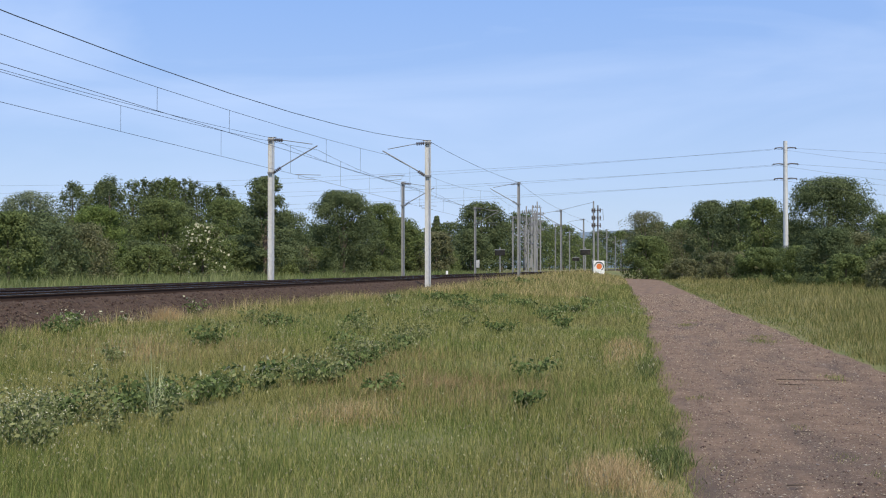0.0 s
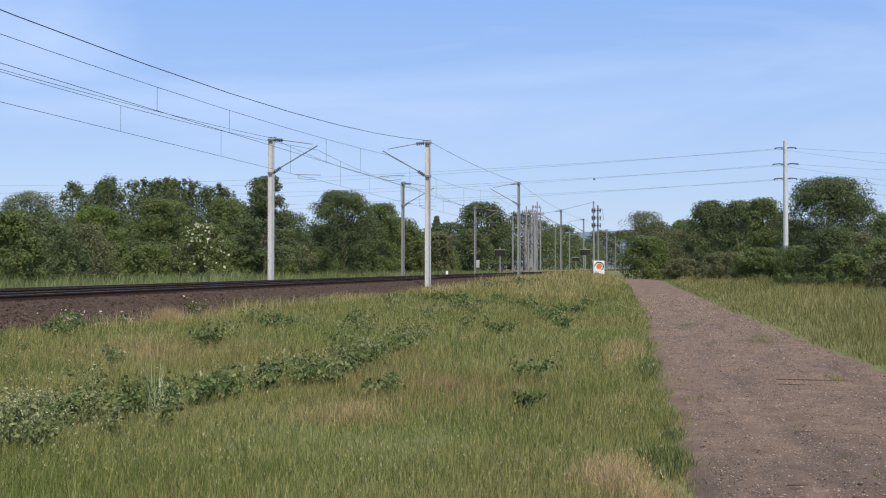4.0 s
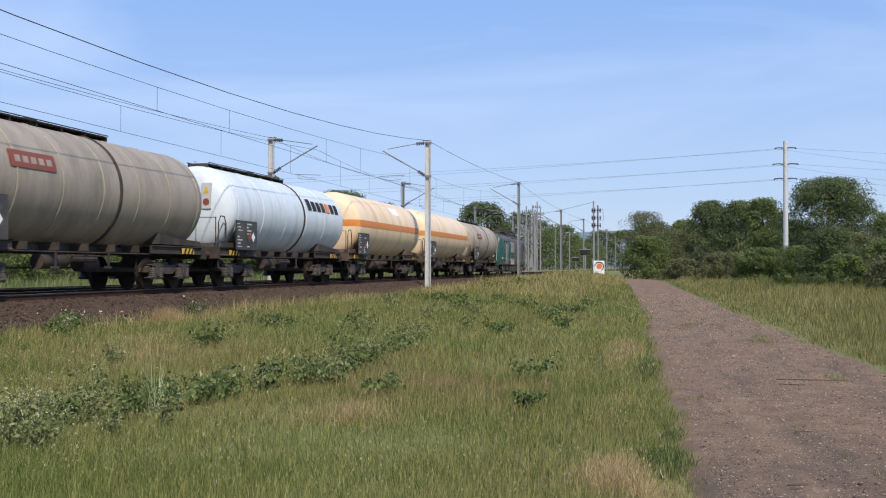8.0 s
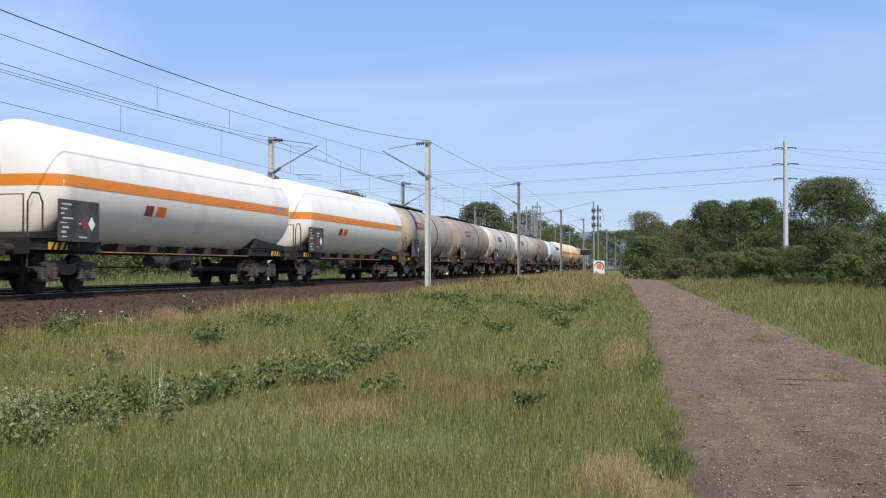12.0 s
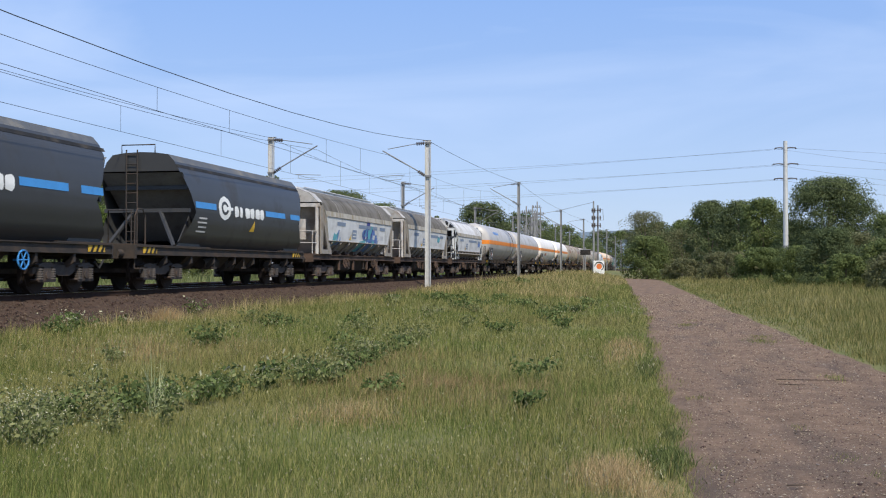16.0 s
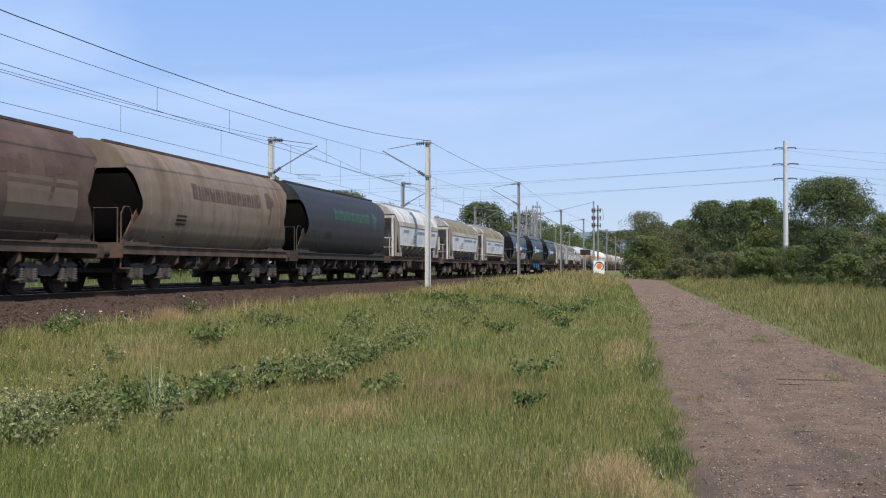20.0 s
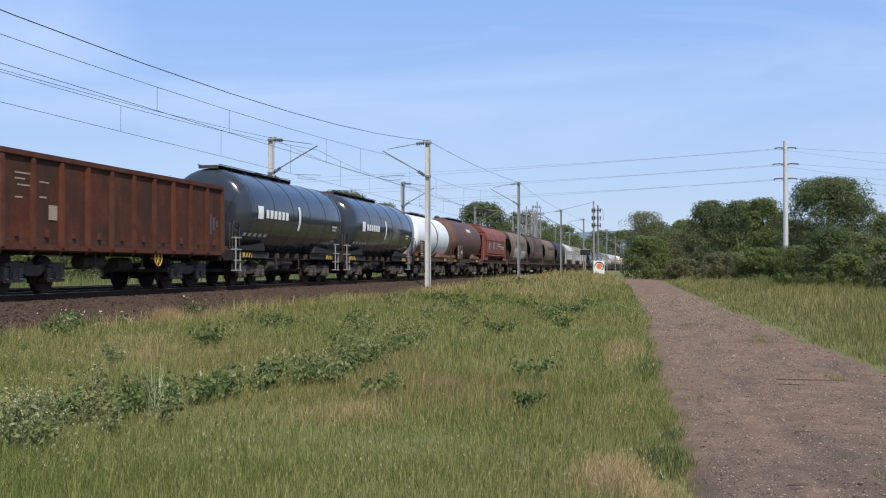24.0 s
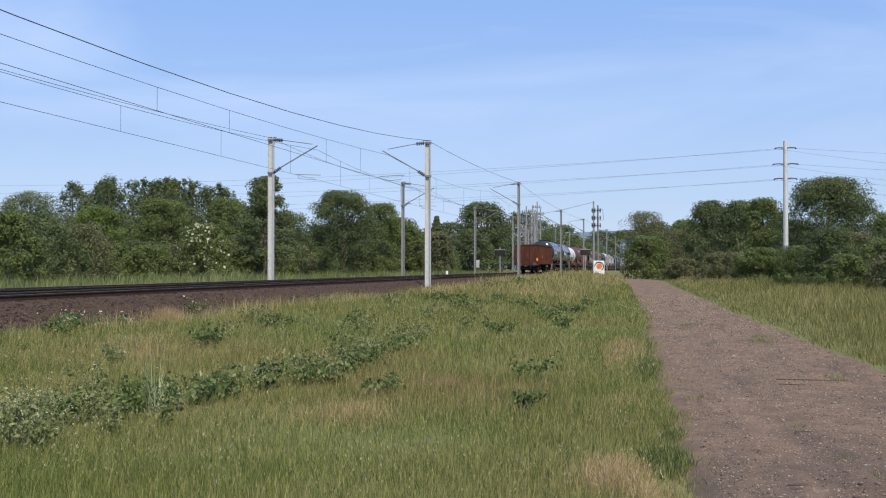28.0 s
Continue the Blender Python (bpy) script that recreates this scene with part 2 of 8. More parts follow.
M_REDMARK = paint("red_marking", (0.22, 0.05, 0.032), 0.65, vary=0.15, dirt=(0.13, 0.07, 0.05), amount=0.35)
M_ORMARK = paint("orange_marking", (0.70, 0.18, 0.04), 0.5, vary=0.1)

# Mesh helpers


def box(bm, x0, x1, y0, y1, z0, z1):
    v = [bm.verts.new((x, y, z)) for x in (x0, x1) for y in (y0, y1) for z in (z0, z1)]
    for f in ((0, 1, 3, 2), (4, 6, 7, 5), (0, 4, 5, 1), (2, 3, 7, 6), (0, 2, 6, 4), (1, 5, 7, 3)):
        bm.faces.new([v[i] for i in f])
    return bm


def bbox(bm, x0, x1, y0, y1, z0, z1, r=0.02):
    """A box with chamfered edges."""
    t = bmesh.new()
    box(t, x0, x1, y0, y1, z0, z1)
    bmesh.ops.bevel(t, geom=t.edges[:], offset=r, segments=2, affect="EDGES")
    me = bpy.data.meshes.new("tmp")
    t.to_mesh(me)
    t.free()
    bm.from_mesh(me)
    bpy.data.meshes.remove(me)
    return bm


def ring_pts(c, a, r, n):
    a = Vector(a).normalized()
    u = a.cross(Vector((0, 0, 1)) if abs(a.z) < 0.9 else Vector((1, 0, 0))).normalized()
    w = a.cross(u)
    return [Vector(c) + r * (math.cos(2 * math.pi * i / n) * u + math.sin(2 * math.pi * i / n) * w) for i in range(n)]


def tube(bm, pts, r, n=8, r2=None, caps=True):
    """A round bar along a line of points, tapering from r to r2."""
    pts = [Vector(p) for p in pts]
    r2 = r if r2 is None else r2
    loops = []
    for i, p in enumerate(pts):
        a = (pts[min(i + 1, len(pts) - 1)] - pts[max(i - 1, 0)])
        rr = r + (r2 - r) * i / (len(pts) - 1)
        loops.append([bm.verts.new(q) for q in ring_pts(p, a, rr, n)])
    for a, b in zip(loops, loops[1:]):
        for i in range(n):
            bm.faces.new((a[i], a[(i + 1) % n], b[(i + 1) % n], b[i]))
    if caps:
        bm.faces.new(loops[0][::-1])
        bm.faces.new(loops[-1])
    return bm


def lathe(bm, prof, cx, cz, n=32, a0=0.0, a1=360.0):
    """A surface turned about an axis along Y; prof is (y, r)."""
    full = abs(a1 - a0) >= 359.9
    m = n if full else n + 1
    loops = []
    for y, r in prof:
        if r < 1e-4:
            loops.append([bm.verts.new((cx, y, cz))])
        else:
            loops.append([bm.verts.new((cx + r * math.cos(radians(a0 + (a1 - a0) * i / n)), y, cz + r * math.sin(radians(a0 + (a1 - a0) * i / n)))) for i in range(m)])
    for a, b in zip(loops, loops[1:]):
        for i in range(n):
            j = (i + 1) % m
            if len(a) == 1:
                bm.faces.new((a[0], b[i], b[j]))
            elif len(b) == 1:
                bm.faces.new((a[i], b[0], a[j]))
            else:
                bm.faces.new((a[i], b[i], b[j], a[j]))
    return bm


def prism(bm, poly, y0, y1, axis="y"):
    """A polygon (x, z) pulled along y, or (y, z) pulled along x."""
    def p(a, b, c):
        return (a, c, b) if axis == "y" else (c, a, b)
    lo = [bm.verts.new(p(a, b, y0)) for a, b in poly]
    hi = [bm.verts.new(p(a, b, y1)) for a, b in poly]
    k = len(poly)
    for i in range(k):
        bm.faces.new((lo[i], lo[(i + 1) % k], hi[(i + 1) % k], hi[i]))
    bm.faces.new(lo[::-1])
    bm.faces.new(hi)
    return bm


def strip(bm, quads):
    for q in quads:
        bm.faces.new([bm.verts.new(v) for v in q])
    return bm


def mesh_of(name, bm, material, flat=False):
    bmesh.ops.recalc_face_normals(bm, faces=bm.faces[:])
    me = bpy.data.meshes.new(name)
    bm.to_mesh(me)
    bm.free()
    if not flat:
        me.shade_smooth()
        me.set_sharp_from_angle(angle=radians(32))
    me.materials.append(material)
    return me


def part(name, bm, material, parent, label="", flat=False):
    ob = new(name, mesh_of(name, bm, material, flat))
    ob.parent = parent
    return tagged(ob, label)


MESHES = {}


def same_part(name, key, build, material, parent, at=(0, 0, 0), label="", turn=0.0):
    """Parts that look alike share one mesh."""
    k = (key, material.name)
    if k not in MESHES:
        bm = bmesh.new()
        build(bm)
        MESHES[k] = mesh_of(name, bm, material)
    ob = new(name, MESHES[k])
    ob.parent = parent
    ob.matrix_basis = pose(*at, 0, 0, turn)
    return tagged(ob, label)


def thing(name, label, category, group="", kind="", at=(0, 0, 0), turn=0):
    ob = new(name)
    ob.empty_display_size = 0.3
    ob.matrix_basis = pose(*at, 0, 0, turn)
    return tagged(ob, label, category, group, kind)


def cloud_mesh(name, verts, sizes, material):
    """A mesh from arrays: verts (n, 3) in runs of faces, sizes the corners of each face."""
    me = bpy.data.meshes.new(name)
    verts = np.asarray(verts, dtype=np.float32)
    loops = sizes["loops"]
    me.vertices.add(len(verts))
    me.vertices.foreach_set("co", verts.ravel())
    me.loops.add(len(loops))
    me.loops.foreach_set("vertex_index", loops.astype(np.int32))
    me.polygons.add(len(sizes["start"]))
    me.polygons.foreach_set("loop_start", sizes["start"].astype(np.int32))
    me.update(calc_edges=True)
    me.validate()
    me.materials.append(material)
    return me


def quads_mesh(name, v, material):
    """v: (n, 4, 3) corners of n loose quads."""
    n = len(v)
    return cloud_mesh(name, v.reshape(-1, 3), {"loops": np.arange(4 * n), "start": np.arange(n) * 4}, material)


def blades_mesh(name, base, height, width, lean, heading, material):
    """Grass blades: a quad and a triangle each, bent over to one side."""
    n = len(base)
    d = np.stack([np.cos(heading), np.sin(heading), np.zeros(n)], 1)
    s = np.stack([-np.sin(heading + 0.6), np.cos(heading + 0.6), np.zeros(n)], 1) * (width / 2)[:, None]
    up = np.array([0, 0, 1.0])
    mid = base + up * (height * 0.55)[:, None] + d * (lean * 0.3)[:, None]
    tip = base + up * height[:, None] + d * lean[:, None]
    v = np.stack([base - s, base + s, mid + s * 0.75, mid - s * 0.75, tip], 1).reshape(-1, 3)
    k = np.arange(n)[:, None] * 5
    loops = (k + np.array([[0, 1, 2, 3, 3, 2, 4]])).ravel()
    start = (np.arange(n)[:, None] * 7 + np.array([[0, 4]])).ravel()
    return cloud_mesh(name, v, {"loops": loops, "start": start}, material)


def smooth(a, b, x):
    t = np.clip((x - a) / (b - a), 0, 1)
    return t * t * (3 - 2 * t)


def waves(x, y, seed, scale):
    """A cheap smooth random field in -1..1."""
    r = np.random.RandomState(seed)
    out = 0
    for i in range(7):
        a, f, p = r.uniform(0, 6.28), scale * r.uniform(0.5, 2.2), r.uniform(0, 6.28)
        out = out + np.sin((x * np.cos(a) + y * np.sin(a)) * f + p)
    return out / 4.0


# Plan of the ground
TRACK_X, FAR_X, RAIL_Z, CONTACT_Z = -15.8, -19.5, 0.96, 6.55


def path_left(y):
    return 0.53 - 0.0315 * y - 0.0129 * np.clip(y - 40, 0, None) - 0.004 * np.clip(y - 130, 0, None) ** 2


def path_right(y):
    return 3.87 - 0.0400 * y + 0.0095 * np.clip(y - 40, 0, None) - 0.004 * np.clip(y - 134, 0, None) ** 2


def ground_z(x, y):
    x, y = np.asarray(x, dtype=float), np.asarray(y, dtype=float)
    z = 0.22 * smooth(0.0, -11.0, x)
    hump = smooth(46, 98, y) * (1 - smooth(420, 700, y)) * smooth(-1.5, -6.5, x + 0.03 * (y - 40)) * smooth(-13.2, -11.4, x)
    z = z + hump * 0.50
    z = z + smooth(-23.4, -26.5, x) * 0.45
    z = z + smooth(path_right(y) + 0.2, path_right(y) + 5, x) * 0.30
    rough = smooth(0.2, 2.4, path_left(y) - x) + smooth(0.2, 2.4, x - path_right(y))
    z = z + 0.05 * waves(x, y, 3, 0.5) * np.clip(rough, 0, 1)
    return z


def build_ground():
    xs = np.unique(np.concatenate([np.arange(-30, 14, 0.5), np.arange(-4, 6, 0.25), np.linspace(-120, 120, 49), np.linspace(-3000, 3000, 31)]))
    ys = np.unique(np.concatenate([np.arange(-10, 160, 1.0), np.arange(5, 34, 0.5), np.linspace(-700, 800, 76), np.linspace(-3000, 4500, 31)]))
    gx, gy = np.meshgrid(xs, ys)
    v = np.stack([gx, gy, ground_z(gx, gy)], 2).reshape(-1, 3)
    nx, ny = len(xs), len(ys)
    i = (np.arange(ny - 1)[:, None] * nx + np.arange(nx - 1)[None, :]).reshape(-1, 1)
    loops = (i + np.array([[0, 1, nx + 1, nx]])).ravel()
    me = cloud_mesh("ground", v, {"loops": loops, "start": np.arange(len(i)) * 4}, M_SOIL)
    me.shade_smooth()
    tagged(new("ground", me), "uneven grassy ground beside the railway", "ground", kind="structure")


def path_z(u, x, y):
    return ground_z(x, y) + 0.035 + 0.02 * np.sin(np.pi * u) - 0.025 * np.exp(-((u - 0.26) / 0.1) ** 2) - 0.025 * np.exp(-((u - 0.72) / 0.1) ** 2) + 0.006 * waves(x, y + 0 * x, 9, 2.0)


def build_path():
    ys = np.arange(-60, 150, 0.4)
    cols = 15
    rows = []
    for y in ys:
        l = path_left(y) - 0.24 + 0.06 * waves(y, 0 * y, 5, 1.1) + 0.05 * waves(y, 0 * y, 6, 4)
        r = path_right(y) + 0.20 + 0.06 * waves(y, 0 * y, 7, 1.1) + 0.05 * waves(y, 0 * y, 8, 4)
        u = np.linspace(0, 1, cols)
        x = l + (r - l) * u
        z = path_z(u, x, y)
        z[0] -= 0.06
        z[-1] -= 0.06
        rows.append(np.stack([x, np.full(cols, y), z], 1))
    v = np.concatenate(rows)
    i = (np.arange(len(ys) - 1)[:, None] * cols + np.arange(cols - 1)[None, :]).reshape(-1, 1)
    me = cloud_mesh("path", v, {"loops": (i + np.array([[0, 1, cols + 1, cols]])).ravel(), "start": np.arange(len(i)) * 4}, M_PATH)
    me.shade_smooth()
    tagged(new("path", me), "dry gravel service path with worn wheel tracks", "path", kind="structure")


def scatter_stones(name, x, y, z, size, material, label, category, few=False):
    """Small angular stones, one mesh."""
    n = len(x)
    r = np.random.RandomState(11)
    base = np.array([[1, 0, 0], [-1, 0, 0], [0, 1, 0], [0, -1, 0], [0, 0, 1], [0, 0, -1]], dtype=float)
    v = base[None] * r.uniform(0.55, 1.15, (n, 6, 1)) + r.uniform(-0.3, 0.3, (n, 6, 3))
    a = r.uniform(0, 6.28, n)
    c, s = np.cos(a)[:, None], np.sin(a)[:, None]
    v = np.stack([v[..., 0] * c - v[..., 1] * s, v[..., 0] * s + v[..., 1] * c, v[..., 2] * 0.7], 2) * size[:, None, None]
    v = v + np.stack([x, y, z], 1)[:, None]
    if few:
        v = v[:, [0, 1, 2, 4]]
        loops = (np.arange(n)[:, None] * 4 + np.array([0, 2, 3, 2, 1, 3, 1, 0, 3, 0, 1, 2])[None]).ravel()
        me = cloud_mesh(name, v.reshape(-1, 3), {"loops": loops, "start": np.arange(4 * n) * 3}, material)
        return tagged(new(name, me), label, category, kind="stuff")
    tri = np.array([[0, 2, 4], [2, 1, 4], [1, 3, 4], [3, 0, 4], [2, 0, 5], [1, 2, 5], [3, 1, 5], [0, 3, 5]]).ravel()
    loops = (np.arange(n)[:, None] * 6 + tri[None]).ravel()
    me = cloud_mesh(name, v.reshape(-1, 3), {"loops": loops, "start": np.arange(8 * n) * 3}, material)
    tagged(new(name, me), label, category, kind="stuff")


def ballast_top(x):
    """Height of the ballast across the line."""
    return np.interp(x, [-23.3, -21.9, -21.4, -14.3, -13.3, -12.35], [0.15, 0.72, 0.79, 0.79, 0.42, 0.08])


def build_ballast():
    xs = np.concatenate([[-23.3, -22.4, -21.9, -21.4, -19, -17.6, -16, -14.6], np.linspace(-14.3, -12.35, 22)])
    ys = np.unique(np.concatenate([np.linspace(-640, 10, 40), np.arange(10, 90, 0.12), np.linspace(90, 680, 120)]))
    gx, gy = np.meshgrid(xs, ys)
    r = np.random.RandomState(4)
    gz = ballast_top(gx) + r.uniform(-0.035, 0.035, gx.shape) * ((gy > 9) & (gy < 91))
    gx = gx + 0.12 * waves(gy, 0 * gy, 12, 0.8) * (gx > -12.9)
    v = np.stack([gx, gy, gz], 2).reshape(-1, 3)
    nx = len(xs)
    i = (np.arange(len(ys) - 1)[:, None] * nx + np.arange(nx - 1)[None, :]).reshape(-1, 1)
    me = cloud_mesh("ballast_bed", v, {"loops": (i + np.array([[0, 1, nx + 1, nx]])).ravel(), "start": np.arange(len(i)) * 4}, M_BALLAST)
    tagged(new("ballast_bed", me), "brown crushed stone ballast under two tracks", "ballast", kind="structure")
    n = 18000
    y = 14 + 80 * r.uniform(0, 1, n) ** 1.6
    x = np.where(r.uniform(0, 1, n) < 0.75, r.uniform(-14.3, -12.2, n), r.uniform(-18.5, -14.3, n))
    scatter_stones("ballast_stones", x, y, ballast_top(x) + 0.012, r.uniform(0.022, 0.055, n), M_BSTONE, "loose brown ballast stones", "stones", True)


def rail_profile(x):
    return [(x - 0.07, 0.83), (x + 0.07, 0.83), (x + 0.07, 0.845), (x + 0.012, 0.865), (x + 0.012, 0.955), (x + 0.035, 0.965), (x + 0.035, 0.994), (x - 0.035, 0.994), (x - 0.035, 0.965), (x - 0.012, 0.955), (x - 0.012, 0.865), (x - 0.07, 0.845)]


def build_track(cx, label):
    t = thing("railway_track", label, "track", "parallel tracks", "structure", (cx, 0, RAIL_Z - 1.0))
    for s in (-0.7525, 0.7525):
        rail = part("rail", prism(bmesh.new(), rail_profile(s), -640, 680), M_RAIL, t, "rust-brown steel rail", flat=True)
        part("rail_head", box(bmesh.new(), s - 0.03, s + 0.03, -640, 680, 0.9945, 1.0), M_RAILTOP, rail, "polished running surface", flat=True)

    def sleeper(bm):
        prism(bm, [(-0.14, 0.70), (0.14, 0.70), (0.12, 0.832), (-0.12, 0.832)], -1.25, 1.25, axis="x")
    for i in range(150):
        same_part("sleeper", "sleeper", sleeper, M_SLEEPER, t, (0, 14 + 0.6 * i, 0))
    bm = bmesh.new()
    for i in range(150):
        for s in (-1, 1):
            for o in (-0.09, 0.09):
                x, y = s * 0.7525 + o, 14 + 0.6 * i
                box(bm, x - 0.035, x + 0.035, y - 0.06, y + 0.06, 0.832, 0.875)
    tagged(part("rail_fastenings", bm, M_RAIL, t, flat=True), kind="stuff")


build_ground()
build_path()
build_ballast()
build_track(TRACK_X, "nearer railway track with rusty rails on ballast")
build_track(FAR_X, "farther railway track with rusty rails on ballast")

# Overhead line
def mast(x, y, side, top, arm=True, reach=2.5, feeder=True, label="tall galvanised steel catenary mast beside the track", slim=False):
    """A catenary mast; side +1 reaches towards +X, -1 towards -X."""
    m = thing("catenary_mast", label, "mast", "catenary masts", at=(x, y, 0))
    z0 = float(ground_z(x, y)) - 0.1
    z0 = max(z0, float(ballast_top(x)) - 0.1)
    bm = bmesh.new()
    w = 0.115 if slim else 0.15
    prism(bm, [(-w, z0), (-w + 0.025, z0), (-w + 0.025, top), (-w, top)], -0.13, 0.13)
    prism(bm, [(w - 0.025, z0), (w, z0), (w, top), (w - 0.025, top)], -0.13, 0.13)
    box(bm, -w + 0.025, w - 0.025, -0.012, 0.012, z0, top - 0.03)
    part("column", bm, M_STEELGREY if slim else M_GALV, m, flat=True)
    part("footing", bbox(bmesh.new(), -0.3, 0.3, -0.3, 0.3, z0 - 0.3, z0 + 0.18, 0.03), M_SLEEPER, m, "concrete footing")
    if not arm:
        return m
    s = side
    tip = (s * (reach + 0.15), 0, top - 0.55)
    low = (s * w, 0, top - 2.05)
    mid = (s * 0.62, 0, top - 1.72)
    part("cantilever_tube", tube(bmesh.new(), [mid, tip], 0.035, 8), M_ARM, m)
    part("tie_tube", tube(bmesh.new(), [(s * 0.75, 0, top - 0.20), (s * (reach - 0.15), 0, top - 0.46)], 0.022, 8), M_ARM, m)

    def insulator(p, q):
        bm = bmesh.new()
        p, q = Vector(p), Vector(q)
        tube(bm, [p, q], 0.025, 8)
        for i in range(4):
            c = p.lerp(q, 0.2 + 0.2 * i)
            d = (q - p).normalized() * 0.025
            tube(bm, [c - d, c + d], 0.10, 10)
        part("insulator", bm, M_INSUL, m, "dark ribbed insulator")
    insulator(low, mid)
    insulator((s * w, 0, top - 0.16), (s * 0.75, 0, top - 0.20))
    bm = bmesh.new()
    cz = CONTACT_Z
    tube(bm, [(s * (reach - 1.15), 0, cz + 0.34), (s * (reach + 0.35), 0, cz + 0.28)], 0.02, 6)
    part("registration_tube", bm, M_ARM, m)
    bm = bmesh.new()
    tube(bm, [(s * (reach - 1.0), 0, cz + 0.32), (s * (reach - 0.95), 0, cz + 0.1), (s * reach, 0, cz + 0.01)], 0.014, 6)
    part("steady_arm", bm, M_ARM, m)
    for z in (top - 2.05, top - 0.16):
        part("clamp", box(bmesh.new(), -0.17, 0.17, -0.15, 0.15, z - 0.05, z + 0.05), M_ARM, m, flat=True)
    if feeder:
        part("feeder_bracket", tube(bmesh.new(), [(-s * 0.18, 0, top - 0.02), (s * 0.3, 0, top - 0.02)], 0.03, 6), M_ARM, m)
    return m


NEAR_MASTS = [(61.5, 8.85), (100.9, 9.45), (142.4, 9.05), (181.9, 9.6), (253.3, 10.3), (295.5, 9.9), (332.3, 9.8)]
FAR_MASTS = [(59.9, 9.05), (92.1, 8.95), (128.5, 8.75), (161.1, 9.1), (224.4, 10.4), (257.7, 10.2)]
for my, mt in NEAR_MASTS:
    mast(-13.3, my, -1, mt, slim=my > 90)
for my, mt in FAR_MASTS:
    mm = mast(-22.1, my, 1, mt, reach=2.6, slim=my > 90)
    if my == 128.5:
        part("equipment_box", bbox(bmesh.new(), 0.16, 0.5, -0.25, 0.1, 1.6, 2.5, 0.02), M_GALV, mm, "small grey equipment cabinet")


def wire(name, pts, r, label, group="overhead wires"):
    ob = new(name, mesh_of(name, tube(bmesh.new(), pts, r, 5), M_WIRE, True))
    return tagged(ob, label, "wire", group)


def sag(y0, z0, y1, z1, drop, n=14):
    return [(y0 + (y1 - y0) * i / n, z0 + (z1 - z0) * i / n - 4 * drop * (i / n) * (1 - i / n)) for i in range(n + 1)]


def catenary(x, stations, tops, group):
    """Contact wire, messenger wire and droppers between supports."""
    cz = CONTACT_Z
    zig = [0.18 if i % 2 else -0.18 for i in range(len(stations))]
    wire("contact_wire", [(x + z, y, cz) for y, z in zip(stations, zig)], 0.009, "thin dark contact wire above the track", group)
    pts = []
    for i in range(len(stations) - 1):
        y0, y1 = stations[i], stations[i + 1]
        span = sag(y0, tops[i] - 0.6, y1, tops[i + 1] - 0.6, 0.9 if y0 < 0 else 0.85 * ((y1 - y0) / 60) ** 2 + 0.15)
        pts += [(x + zig[i] + (zig[i + 1] - zig[i]) * (y - y0) / (y1 - y0), y, z) for y, z in span][(1 if i else 0):]
        k = max(3, round((y1 - y0) / 9))
        if y0 < 150:
            for j in range(k):
                u = (j + 0.5) / k
                q = min(span, key=lambda a: abs(a[0] - (y0 + u * (y1 - y0))))
                xx = x + zig[i] + (zig[i + 1] - zig[i]) * (q[0] - y0) / (y1 - y0)
                wire("dropper", [(xx, q[0], cz), (xx, q[0], q[1])], 0.007, "thin vertical dropper between contact and messenger wire", group)
    wire("messenger_wire", pts, 0.009, "sagging messenger wire above the contact wire", group)


catenary(TRACK_X, [-20.0] + [a for a, b in NEAR_MASTS], [8.85] + [b - 0.2 for a, b in NEAR_MASTS], "near track wires")
catenary(FAR_X, [-4.0] + [a for a, b in FAR_MASTS], [9.05] + [b - 0.2 for a, b in FAR_MASTS], "far track wires")
fp, st_, tp_ = [], [-20.0] + [a for a, b in NEAR_MASTS], [8.8] + [b for a, b in NEAR_MASTS]
for i in range(len(st_) - 1):
    fp += [(-13.3, y, z) for y, z in sag(st_[i], tp_[i] - 0.02, st_[i + 1], tp_[i + 1] - 0.02, 1.95 if i == 0 else 0.22)][(1 if i else 0):]
wire("feeder_wire", fp, 0.013, "thick sagging feeder wire on the mast tops")
fp, st_, tp_ = [], [-10.0] + [a for a, b in FAR_MASTS], [9.1] + [b for a, b in FAR_MASTS]
for i in range(len(st_) - 1):
    fp += [(-22.1, y, z) for y, z in sag(st_[i], tp_[i] - 0.05, st_[i + 1], tp_[i + 1] - 0.05, 0.75 if i == 0 else 0.4)][(1 if i else 0):]
wire("return_wire", fp, 0.010, "sagging return wire on the far mast tops")


